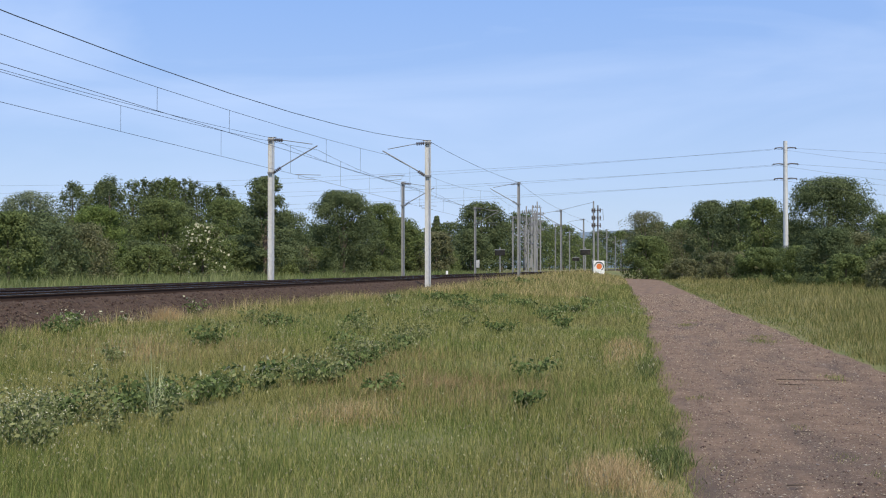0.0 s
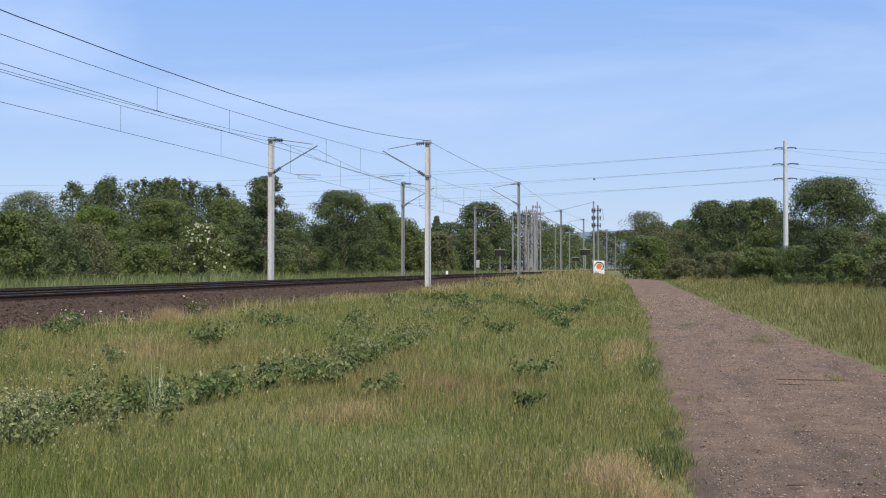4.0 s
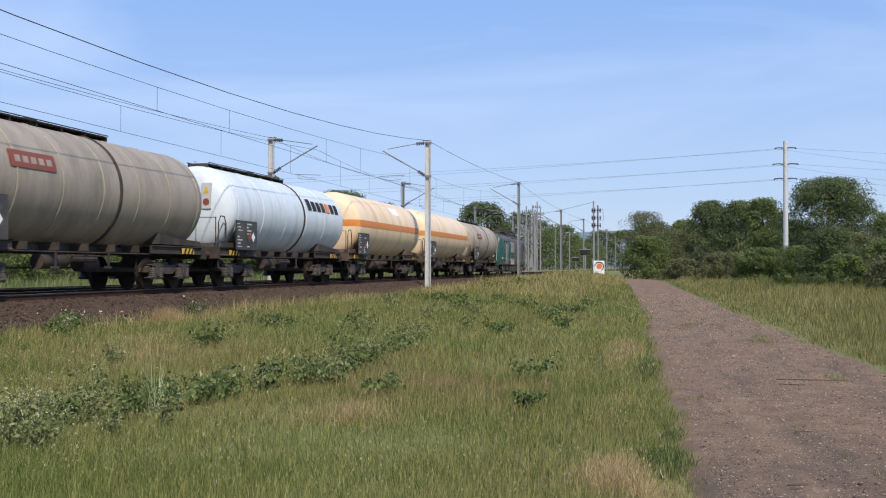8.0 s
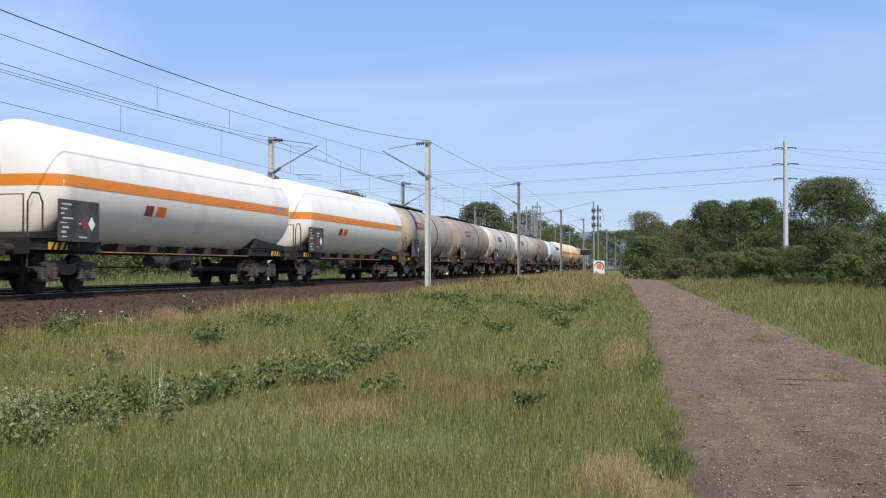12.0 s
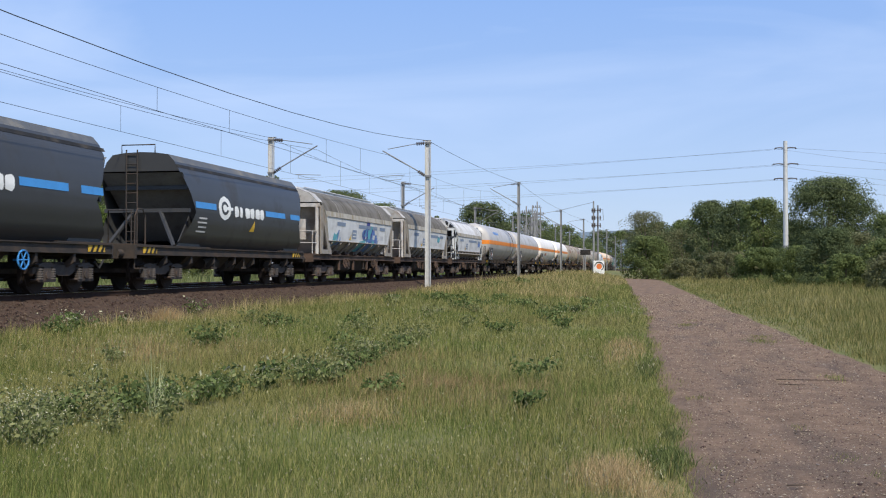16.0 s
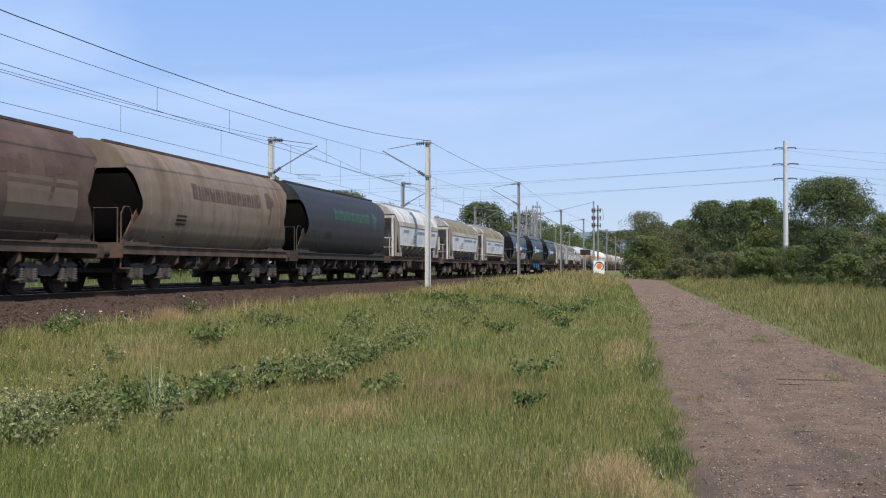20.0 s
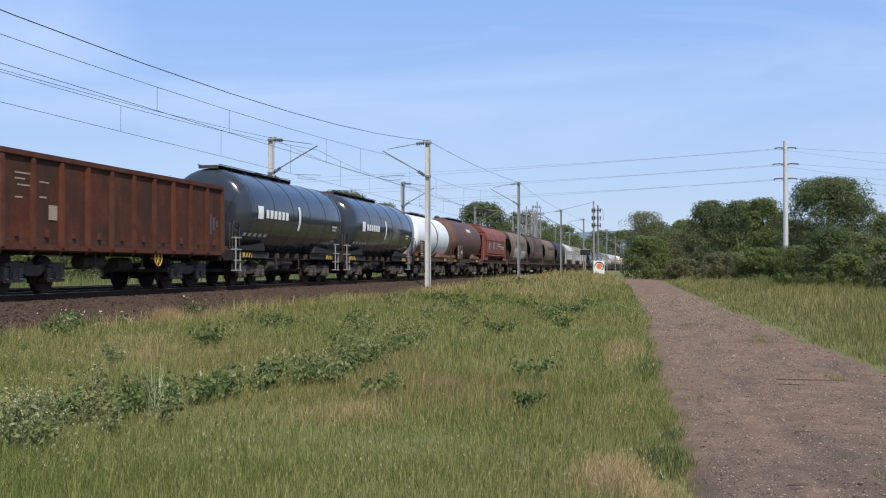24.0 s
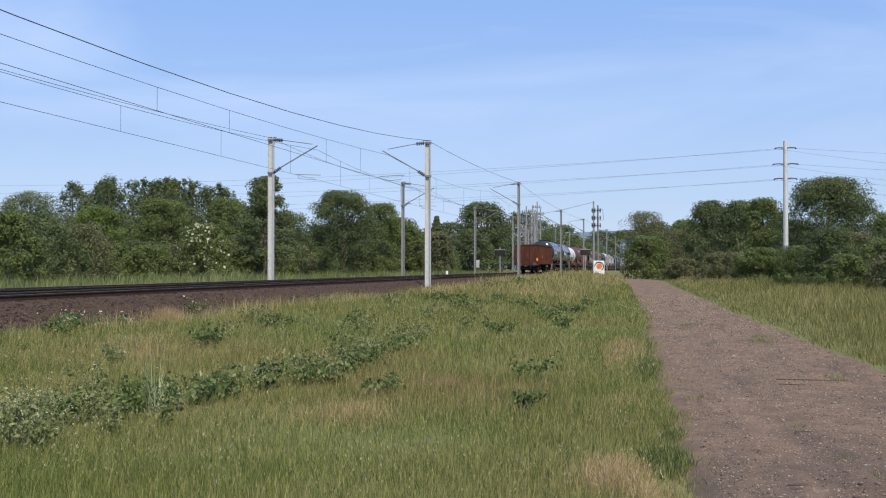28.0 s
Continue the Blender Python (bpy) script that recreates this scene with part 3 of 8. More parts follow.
def switch_gantry(x, y):
    """A cluster of tall posts with switches and insulators beside the far track."""
    g = thing("switching_gantry", "cluster of grey steel posts with switches and insulators", "gantry", at=(x, y, 0))
    r = random.Random(5)
    posts = [(0.0, 0.0, 11.2), (0.3, 5.0, 9.0), (0.0, 9.0, 12.6), (0.4, 13.0, 10.6), (0.1, 17.5, 13.2), (0.3, 22.0, 12.2), (0.0, 26.0, 14.4), (1.1, 3.0, 8.2), (1.3, 10.5, 11.8), (1.0, 15.0, 9.4), (1.3, 20.0, 12.8)]
    for px, py, h in posts:
        part("post", prism(bmesh.new(), [(px - 0.12, 0.2), (px + 0.12, 0.2), (px + 0.10, h), (px - 0.10, h)], py - 0.15, py + 0.15), M_STEELGREY, g, flat=True)
        for z in (h - 1.2, h - 2.6, h - 4.2):
            bm = bmesh.new()
            tube(bm, [(px - 0.9, py, z), (px + 0.9, py + 0.2, z + 0.1)], 0.06, 6)
            for k in range(4):
                tube(bm, [(px - 0.7 + 0.4 * k, py, z), (px - 0.7 + 0.4 * k, py, z + 0.45)], 0.10, 6)
            part("insulator_arm", bm, M_ARM, g)
        if py in (5.0, 13.0, 22.0):
            part("switch_box", bbox(bmesh.new(), px - 0.3, px + 0.3, py - 0.45, py - 0.15, 1.6, 2.6 + r.random(), 0.03), M_STEELGREY, g)
    for z in (6.0, 7.6):
        part("crossbeam", tube(bmesh.new(), [(0.1, -0.5, z), (0.2, 26.5, z + 0.2)], 0.11, 6), M_STEELGREY, g)


switch_gantry(-24.6, 188.0)


def signal_board(x, y, z, w, h, post_top, label):
    s = thing("track_signal", label, "signal", at=(x, y, 0))
    part("post", tube(bmesh.new(), [(0, 0, 0.2), (0, 0, post_top)], 0.09, 8), M_STEELGREY, s)
    part("board", bbox(bmesh.new(), -w / 2, w / 2, -0.16, 0.12, z, z + h, 0.04), M_BLACK, s, "dark signal head")
    part("rim", bbox(bmesh.new(), -w / 2 - 0.06, w / 2 + 0.06, -0.22, -0.10, z + h - 0.12, z + h, 0.02), M_STEELGREY, s)


signal_board(-24.3, 163.0, 3.4, 1.5, 0.9, 4.6, "dark signal head on a grey post beside the far track")
signal_board(-12.6, 176.0, 3.6, 1.6, 0.9, 4.8, "dark signal head on a grey post beside the near track")
signal_board(-21.0, 262.0, 3.2, 1.6, 0.8, 4.4, "small distant signal head on a post")


def tall_posts(x, y):
    p = thing("switch_mast", "pair of tall posts with switches and insulators", "mast", at=(x, y, 0))
    part("post", tube(bmesh.new(), [(-0.25, 0, 0.2), (-0.25, 0, 14.2)], 0.2, 8, 0.14), M_STEELGREY, p)
    part("post", tube(bmesh.new(), [(0.55, 0, 0.2), (0.55, 0, 13.4)], 0.2, 8, 0.14), M_ARM, p, "dark grey post")
    for z in (9.6, 11.0, 12.4):
        bm = bmesh.new()
        tube(bm, [(-0.7, -0.2, z), (1.2, -0.2, z)], 0.07, 6)
        for k in range(4):
            tube(bm, [(-0.5 + 0.5 * k, -0.2, z - 0.4), (-0.5 + 0.5 * k, -0.2, z + 0.4)], 0.12, 6)
        part("insulator_arm", bm, M_INSUL, p)
    part("loop_bracket", tube(bmesh.new(), [(0.6, -0.2, 12.6), (1.5, -0.2, 12.6), (1.6, -0.2, 10.6), (0.7, -0.2, 10.4)], 0.05, 6), M_ARM, p)
    wire("link_wire", [(x - 0.25, y, 14.0), (x - 2, y - 35, 11.0), (-13.3, 142.4, 9.0)], 0.03, "sagging link wire between masts")


tall_posts(-13.3, 211.0)


def cabinet(x, y):
    c = thing("relay_cabinet", "white lineside cabinet with a round orange mark", "cabinet", at=(x, y, 0))
    part("housing", bbox(bmesh.new(), -0.65, 0.65, -0.4, 0.4, 0.3, 2.45, 0.04), M_WHITE, c)
    bm = bmesh.new()
    tube(bm, [(0.05, -0.402, 1.75), (0.05, -0.41, 1.75)], 0.34, 24)
    part("round_mark", bm, M_ORMARK, c, "round orange painted mark")
    bm = bmesh.new()
    for a in range(10):
        t0 = radians(-60 + 24 * a)
        p = Vector((0.05 + 0.53 * math.cos(t0), -0.415, 1.75 + 0.53 * math.sin(t0)))
        t1 = t0 + radians(24)
        q = Vector((0.05 + 0.53 * math.cos(t1), -0.415, 1.75 + 0.53 * math.sin(t1)))
        tube(bm, [p, q], 0.06, 5)
    part("ring_mark", bm, M_BLACK, c, "dark painted ring")
    part("post", tube(bmesh.new(), [(-0.8, 0, 0.2), (-0.8, 0, 2.6)], 0.06, 6), M_STEELGREY, c)


cabinet(-8.1, 136.0)


def marker(x, y, h):
    m = thing("kilometre_marker", "small white concrete marker post beside the track", "marker post", at=(x, y, 0.2))
    part("post_body", bbox(bmesh.new(), -0.12, 0.12, -0.08, 0.08, 0, h, 0.03), M_WHITE, m)


marker(-23.4, 118.0, 1.05)


def power_pole(x, y, top):
    p = thing("power_pole", "tall tapered pale power line pole with three pairs of arms", "pole", at=(x, y, 0))
    part("shaft", tube(bmesh.new(), [(0, 0, 0), (0, 0, top)], 0.27, 12, 0.20), M_GALV, p)
    for z, w in ((top - 0.65, 0.98), (top - 2.25, 1.18), (top - 3.7, 1.05)):
        for s in (-1, 1):
            arm = part("crossarm", tube(bmesh.new(), [(0, 0, z - 0.10), (s * w * 0.5, 0, z), (s * w, 0, z - 0.04)], 0.075, 6, 0.05), M_INSUL, p)
            part("insulator", tube(bmesh.new(), [(s * (w - 0.06), 0, z), (s * (w + 0.04), 0, z - 0.16)], 0.07, 6), M_INSUL, arm)
    part("base_flange", tube(bmesh.new(), [(0, 0, 3.6), (0, 0, 3.8)], 0.32, 12), M_STEELGREY, p)
    for z, w in ((top - 0.65, 0.95), (top - 2.25, 1.15), (top - 3.7, 1.02)):
        for s in (-1, 1):
            n = 24
            end = (x - 139, y + 20 + s * 1.0, z - 0.7 + s * 0.8)
            wire("power_line", [(x + s * w + (end[0] - x - s * w) * i / n, y + (end[1] - y) * i / n, z - 0.1 + (end[2] - z) * i / n - 4 * 1.55 * (i / n) * (1 - i / n)) for i in range(n + 1)], 0.009, "long sagging power line over the fields", "power lines")
            end = (x + 120, y - 40 + s * 1.5, z - 2.0)
            wire("power_line", [(x + s * w + (end[0] - x - s * w) * i / n, y + (end[1] - y) * i / n, z - 0.1 + (end[2] - z) * i / n - 4 * (4.6 - 1.4 * s) * (i / n) * (1 - i / n)) for i in range(n + 1)], 0.009, "long sagging power line over the fields", "power lines")


power_pole(11.6, 114.6, 14.2)

# Trees and bushes


def leaf_quads(r, centres, radii, n, size, squash=0.85):
    """Leaf sprays scattered in the outer shell of clumps."""
    k = r.randint(0, len(centres), n)
    d = r.normal(size=(n, 3))
    d /= np.linalg.norm(d, axis=1)[:, None]
    d[:, 2] *= squash
    p = centres[k] + d * (radii[k] * r.uniform(0.2, 1.04, n) ** 0.5)[:, None]
    nor = d + r.normal(scale=0.38, size=(n, 3)) + np.array([0, 0, 0.25])
    nor /= np.linalg.norm(nor, axis=1)[:, None]
    a = np.cross(nor, r.normal(size=(n, 3)))
    a /= np.linalg.norm(a, axis=1)[:, None]
    b = np.cross(nor, a)
    s = size * r.uniform(0.55, 1.35, n)[:, None]
    a, b = a * s, b * s * r.uniform(0.45, 0.8, n)[:, None]
    return np.stack([p - a, p - b * 0.9, p + a, p + b], 1)


def leaves_mesh(name, q, material):
    """Pointed three-cornered leaves cut from the sprays."""
    n = len(q)
    v = np.stack([q[:, 0], q[:, 2], q[:, 3] + (q[:, 3] - q[:, 1]) * 0.25], 1)
    return cloud_mesh(name, v.reshape(-1, 3), {"loops": np.arange(3 * n), "start": np.arange(n) * 3}, material)


def tree(x, y, h, w, leaf, label, seed, n=5000, size=0.2, base=0.25, shape="round", category="tree", depth=0.8, bloom=0, name="tree", lean=0.0):
    """Trunk, limbs and a crown of leaf sprays in many uneven clumps."""
    r = np.random.RandomState(seed)
    z0 = float(ground_z(x, y))
    t = thing(name, label, category, at=(x, y, z0 - 0.05))
    m = int(75 + w * 10)
    u, ang = r.uniform(0, 1, m), r.uniform(0, 6.28, m)
    if shape == "poplar":
        zc = base + (1 - base) * u
        rad = np.clip(np.minimum(1.0, (1.07 - zc) * 2.4), 0.06, 1)
        cr = r.uniform(0.06, 0.13, m) * w * np.clip(rad + 0.15, 0.45, 1)
    elif shape == "bush":
        zc = base + (1 - base) * u ** 0.9
        rad = np.sqrt(np.clip(1.03 - (zc * 0.97) ** 2.6, 0.05, 1))
        cr = r.uniform(0.07, 0.15, m) * min(w, h * 1.3)
    elif shape == "ragged":
        zc = base + (1 - base) * u
        rad = np.clip(1.12 - zc, 0.12, 1) ** 0.7 * r.uniform(0.7, 1.2, m)
        cr = r.uniform(0.07, 0.15, m) * w
    elif shape == "cone":
        zc = base + (1 - base) * u
        rad = np.clip(1.1 - zc, 0.1, 1)
        cr = r.uniform(0.14, 0.22, m) * w * (0.5 + rad * 0.6)
    else:
        zc = base + (1 - base) * u ** 0.75
        mid = base + 0.45 * (1 - base)
        rad = np.sqrt(np.clip(1 - ((zc - mid) / (0.57 * (1 - base))) ** 2, 0.06, 1)) * (0.85 + 0.25 * r.uniform(0, 1, m))
        cr = r.uniform(0.075, 0.155, m) * min(w, h)
    rr = np.clip(rad * r.uniform(0.15, 1.0, m) ** 0.45 * w / 2 - cr * 0.5, 0, None)
    c = np.stack([np.cos(ang) * rr + lean * zc, np.sin(ang) * rr * depth, np.clip(zc * h, cr * 0.6, h - cr * 0.8)], 1)
    bm = bmesh.new()
    trunk_r = 0.016 * h + 0.03
    tube(bm, [(0, 0, 0), (0.05 * r.normal(), 0.05, h * 0.3), (0.12 * r.normal() + lean * 0.4, 0, h * 0.62), (lean * 0.7, 0, h * 0.85)], trunk_r, 7, trunk_r * 0.25)
    part("trunk", bm, M_BARK, t)
    if shape != "bush":
        for i in range(6):
            b0 = Vector((lean * 0.2, 0, h * (0.15 + 0.35 * r.uniform())))
            e = Vector(c[i])
            part("limb", tube(bmesh.new(), [b0, b0.lerp(e, 0.5) + Vector((0, 0, 0.05 * h)), e], trunk_r * 0.4, 5, trunk_r * 0.1), M_BARK, t)
    near = math.hypot(x, y) < 135
    q = leaf_quads(r, c, cr, int(n * (2.7 if near else 1.7)), size * (0.54 if near else 0.68), {"poplar": 1.9, "ragged": 0.5}.get(shape, 0.85))
    ob = new("crown", leaves_mesh("crown", q, leaf))
    ob.parent = t
    if bloom:
        sel = c[:, 1] < 0.2 * w
        q = leaf_quads(r, c[sel], cr[sel] * 1.06, bloom, size * 0.9)
        ob = new("blossom", quads_mesh("blossom", q, M_BLOSSOM))
        ob.parent = t
        tagged(ob, "flat cream-white flower heads")
    return t


def tree_row():
    r0 = random.Random(12)
    # beyond the far track
    tree(-30.3, 46.9, 3.6, 3.6, L_MID, "dense green roadside bush", 1, 5000, 0.13, 0.05, "bush", "bush", name="bush")
    tree(-33.5, 52.5, 4.0, 4.6, L_DARK, "dense dark green leafy bush", 2, 6000, 0.14, 0.05, "bush", "bush", name="bush")
    tree(-67.5, 108.5, 9.3, 8.5, L_GREY, "pale silver-green willow with airy crown", 3, 6500, 0.20, 0.12)
    for i in range(18):
        x = -68.5 + 16.5 * i / 17
        h = 10.1 + 1.3 * math.sin(math.pi * (i + 2) / 20) + 0.45 * r0.random()
        tree(x, 117 + 6 * r0.random() + 0.25 * i, h, 6.6 + 1.6 * r0.random(), L_DARK if i % 3 else L_MID, "tall upright poplar in a dense dark row", 210 + i, 2700, 0.22, 0.04, "poplar")
    tree(-38.8, 109.5, 6.9, 7.5, L_DARK, "dark green tree behind the railway", 37, 4500, 0.2, 0.06)
    tree(-36.0, 146.0, 7.8, 9.0, L_DARK, "dark green tree behind the railway", 38, 4500, 0.24, 0.06)
    tree(-49.5, 122.0, 9.0, 5.6, L_MID, "round-headed green field tree", 20, 4500, 0.2, 0.1)
    tree(-46.0, 121.0, 8.6, 5.6, L_DARK, "round-headed dark green field tree", 21, 4500, 0.2, 0.1)
    tree(-38.2, 69.5, 5.2, 4.4, L_LIGHT, "bright yellow-green young tree", 22, 7000, 0.14, 0.08)
    tree(-41.5, 75.0, 4.9, 4.4, L_BROWN, "bronze-green shrub behind the railway", 30, 5000, 0.14, 0.08)
    tree(-40.1, 83.7, 6.6, 6.2, L_MID, "round dense green field tree", 23, 8000, 0.16, 0.08)
    tree(-30.8, 70.3, 4.0, 4.2, L_MID, "elder bush covered in cream-white blossom", 24, 7500, 0.12, 0.05, "bush", "bush", bloom=800, name="elder_bush")
    tree(-42.9, 103.6, 8.0, 6.0, L_MID, "round green tree behind the railway", 25, 6000, 0.18, 0.1)
    tree(-47.0, 101.0, 7.4, 6.0, L_DARK, "dark green tree behind the railway", 26, 5500, 0.18, 0.1)
    tree(-31.3, 83.5, 8.5, 7.2, L_DARK, "tall dark ragged tree with open crown", 27, 7000, 0.19, 0.10, "ragged")
    tree(-28.6, 96.3, 8.0, 7.4, L_DARK, "large round dense dark green tree", 28, 15000, 0.16, 0.06)
    tree(-31.9, 122.2, 8.4, 6.2, L_MID, "mid-green tree behind the railway", 29, 5500, 0.2, 0.08)
    tree(-30.6, 147.0, 8.0, 3.6, L_DARK, "slim dark green pointed tree", 31, 3000, 0.22, 0.1, "cone")
    tree(-32.8, 136.6, 6.9, 6.2, L_MID, "round green tree beside the railway", 32, 5000, 0.2, 0.08)
    tree(-31.0, 187.0, 12.3, 11.0, L_DARK, "broad dark green oak tree", 33, 9000, 0.28, 0.08)
    tree(-29.0, 139.0, 5.6, 5.6, L_BROWN, "bronze-tinted shrub beside the railway", 34, 4500, 0.2, 0.05)
    tree(-29.5, 168.0, 7.0, 7.0, L_DARK, "dark green tree beside the railway", 35, 5000, 0.24, 0.05)
    tree(-31.5, 213.8, 10.0, 8.0, L_DARK, "dark green tree beyond the gantry", 36, 5000, 0.3, 0.05)
    r = random.Random(3)
    for i in range(11):
        y = 240 + 34 * i
        tree(-30 - 2 * r.random() - (y - 240) * 0.012, y, 11 + 3.5 * r.random(), 13, (L_DARK, L_MID)[i % 2], "distant dark green tree along the line", 40 + i, 2200, 0.45, 0.02)
    # undergrowth along the fence line
    for i in range(40):
        y = 42 + 3.4 * i
        x = -33.0 - 2.8 * r.random() - max(0.0, (90 - y)) * 0.04 + max(0, y - 110) * 0.02
        tree(x, y, 2.2 + 1.7 * r.random(), 5.0, (L_MID, L_DARK, L_BROWN, L_MID)[i % 4], ("thick green undergrowth bush", "dark green thorny bush", "brownish green leafy shrub", "leafy mid-green roadside shrub")[i % 4], 60 + i, 3600, 0.15, 0.03, "bush", "bush", name="bush")
    for i in range(12):
        tree(-44 - 5 * r.random(), 60 + 7 * i, 4.2 + 1.4 * r.random(), 7.5, (L_DARK, L_MID)[i % 2], "dense green thicket behind the hedge", 90 + i, 3000, 0.22, 0.03, "bush", "bush", name="bush")
    for i in range(18):
        u = i / 17
        tree(-112 + 78 * u + 3 * r.random(), 150 + 45 * u + 8 * r.random(), 7.5 + 2.2 * r.random(), 11.0, (L_DARK, L_MID)[i % 2], "distant tree in a continuous wood", 170 + i, 2600, 0.33, 0.02)
    for i in range(7):
        tree(-42 + 13 * i, 735 + 8 * (i % 2), 24 + 4 * r.random(), 26, (L_DARK, L_MID)[i % 2], "distant tall wood behind the railway", 190 + i, 1800, 1.1, 0.02)
    # right of the path
    tree(-3.3, 169.0, 10.0, 8.4, L_BROWN, "bare-twigged bronze-tinted tree beside the path", 110, 6000, 0.16, 0.1)
    tree(-2.6, 150.0, 5.9, 7.6, L_MID, "rounded green bush at the end of the path", 111, 8000, 0.2, 0.03, "bush", "bush", name="bush")
    tree(2.2, 172.0, 7.4, 8.5, L_BROWN, "bronze-green shrub with thin leaves", 112, 5500, 0.2, 0.03, "bush", "bush", name="bush")
    tree(5.6, 154.2, 10.5, 7.6, L_DARK, "dark green rounded broadleaf tree", 113, 8000, 0.22, 0.06)
    tree(9.1, 146.0, 10.0, 7.8, L_DARK, "dark green rounded broadleaf tree", 114, 8000, 0.22, 0.06)
    tree(11.2, 137.0, 9.7, 6.6, L_MID, "mid-green rounded broadleaf tree", 115, 7000, 0.22, 0.06)
    tree(17.4, 127.0, 11.3, 12.4, L_DARK, "broad spreading dark green oak", 116, 20000, 0.22, 0.05)
    tree(23.0, 121.0, 7.2, 7.0, L_MID, "green tree beside the meadow", 117, 5500, 0.2, 0.05)
    tree(8.0, 98.6, 3.1, 5.6, L_MID, "green hedge bush beside the path", 118, 7000, 0.16, 0.03, "bush", "bush", name="bush")
    tree(10.2, 73.4, 3.9, 4.6, L_DARK, "dense dark thorn bush with deep shade", 119, 9000, 0.12, 0.03, "bush", "bush", name="bush")
    tree(8.9, 79.5, 2.9, 3.8, L_MID, "low rounded green bush", 120, 5500, 0.13, 0.03, "bush", "bush", name="bush")
    tree(12.6, 68.7, 3.1, 3.8, L_MID, "leafy green bush beside the meadow", 121, 5500, 0.13, 0.03, "bush", "bush", name="bush")
    tree(6.0, 114.0, 3.0, 7.0, L_BROWN, "brownish dense thorn thicket", 122, 6000, 0.16, 0.03, "bush", "bush", name="bush")
    tree(2.2, 140.0, 2.6, 6.0, L_BROWN, "brownish dense thorn thicket", 123, 4500, 0.18, 0.03, "bush", "bush", name="bush")
    tree(25.9, 148.1, 8.8, 6.0, L_BROWN, "thin twiggy tree with few leaves", 124, 900, 0.16, 0.1)
    tree(15.5, 77.0, 3.4, 4.6, L_BROWN, "brownish leafy meadow shrub", 125, 5000, 0.14, 0.03, "bush", "bush", name="bush")
    tree(11.7, 58.5, 1.5, 3.2, L_BROWN, "low brownish bramble thicket in the verge", 129, 4000, 0.10, 0.03, "bush", "bush", name="bush")
    tree(13.4, 60.5, 2.3, 4.0, L_DARK, "dense dark thorn bush with deep shade", 141, 5000, 0.11, 0.03, "bush", "bush", name="bush")
    tree(12.3, 63.0, 2.3, 4.2, L_BROWN, "brownish leafy meadow shrub", 126, 5000, 0.12, 0.03, "bush", "bush", name="bush")
    tree(14.2, 66.0, 3.2, 4.6, L_DARK, "dense dark thorn bush with deep shade", 127, 6000, 0.12, 0.03, "bush", "bush", name="bush")
    tree(10.3, 68.5, 2.2, 3.4, L_MID, "low rounded green bush", 128, 4500, 0.12, 0.03, "bush", "bush", name="bush")
    for i in range(9):
        y = 84 + 8 * i
        tree(15 + 4 * r.random() - 0.06 * i * 4, y, 3.4 + 1.5 * r.random(), 7.0, (L_MID, L_DARK, L_BROWN)[i % 3], "dense hedge bush at the meadow edge", 130 + i, 5000, 0.17, 0.03, "bush", "bush", name="bush")
    for i in range(6):
        tree(-2.0 + 5.5 * i, 205 + 6 * (i % 2), 8.5 + 2 * r.random(), 11, (L_DARK, L_MID)[i % 2], "distant tree behind the path", 150 + i, 2600, 0.4, 0.02)


tree_row()


def far_ridge():
    """Wooded hills far away, distance haze painted into their blue-grey colour."""
    bm = bmesh.new()
    m = paint("hazy_woods", (0.13, 0.17, 0.20), 1.0, vary=0.2, scale=0.01)
    n = 60
    prev = None
    for i in range(n + 1):
        a = -0.95 + 1.9 * i / n
        x, y = 3200 * math.sin(a), 3200 * math.cos(a)
        h = 126 + 16 * math.sin(a * 7) + 9 * math.sin(a * 23 + 1) + 4 * math.sin(a * 61)
        row = [bm.verts.new((x, y, -5)), bm.verts.new((x * 1.06, y * 1.06, h * 0.8)), bm.verts.new((x * 1.12, y * 1.12, h)), bm.verts.new((x * 1.3, y * 1.3, -5))]
        if prev:
            for j in range(3):
                bm.faces.new((prev[j], row[j], row[j + 1], prev[j + 1]))
        prev = row
    tagged(new("backdrop_hills", mesh_of("backdrop_hills", bm, m)), "low wooded hills on the horizon, painted haze-blue", "hills", kind="structure")


far_ridge()

# Grass


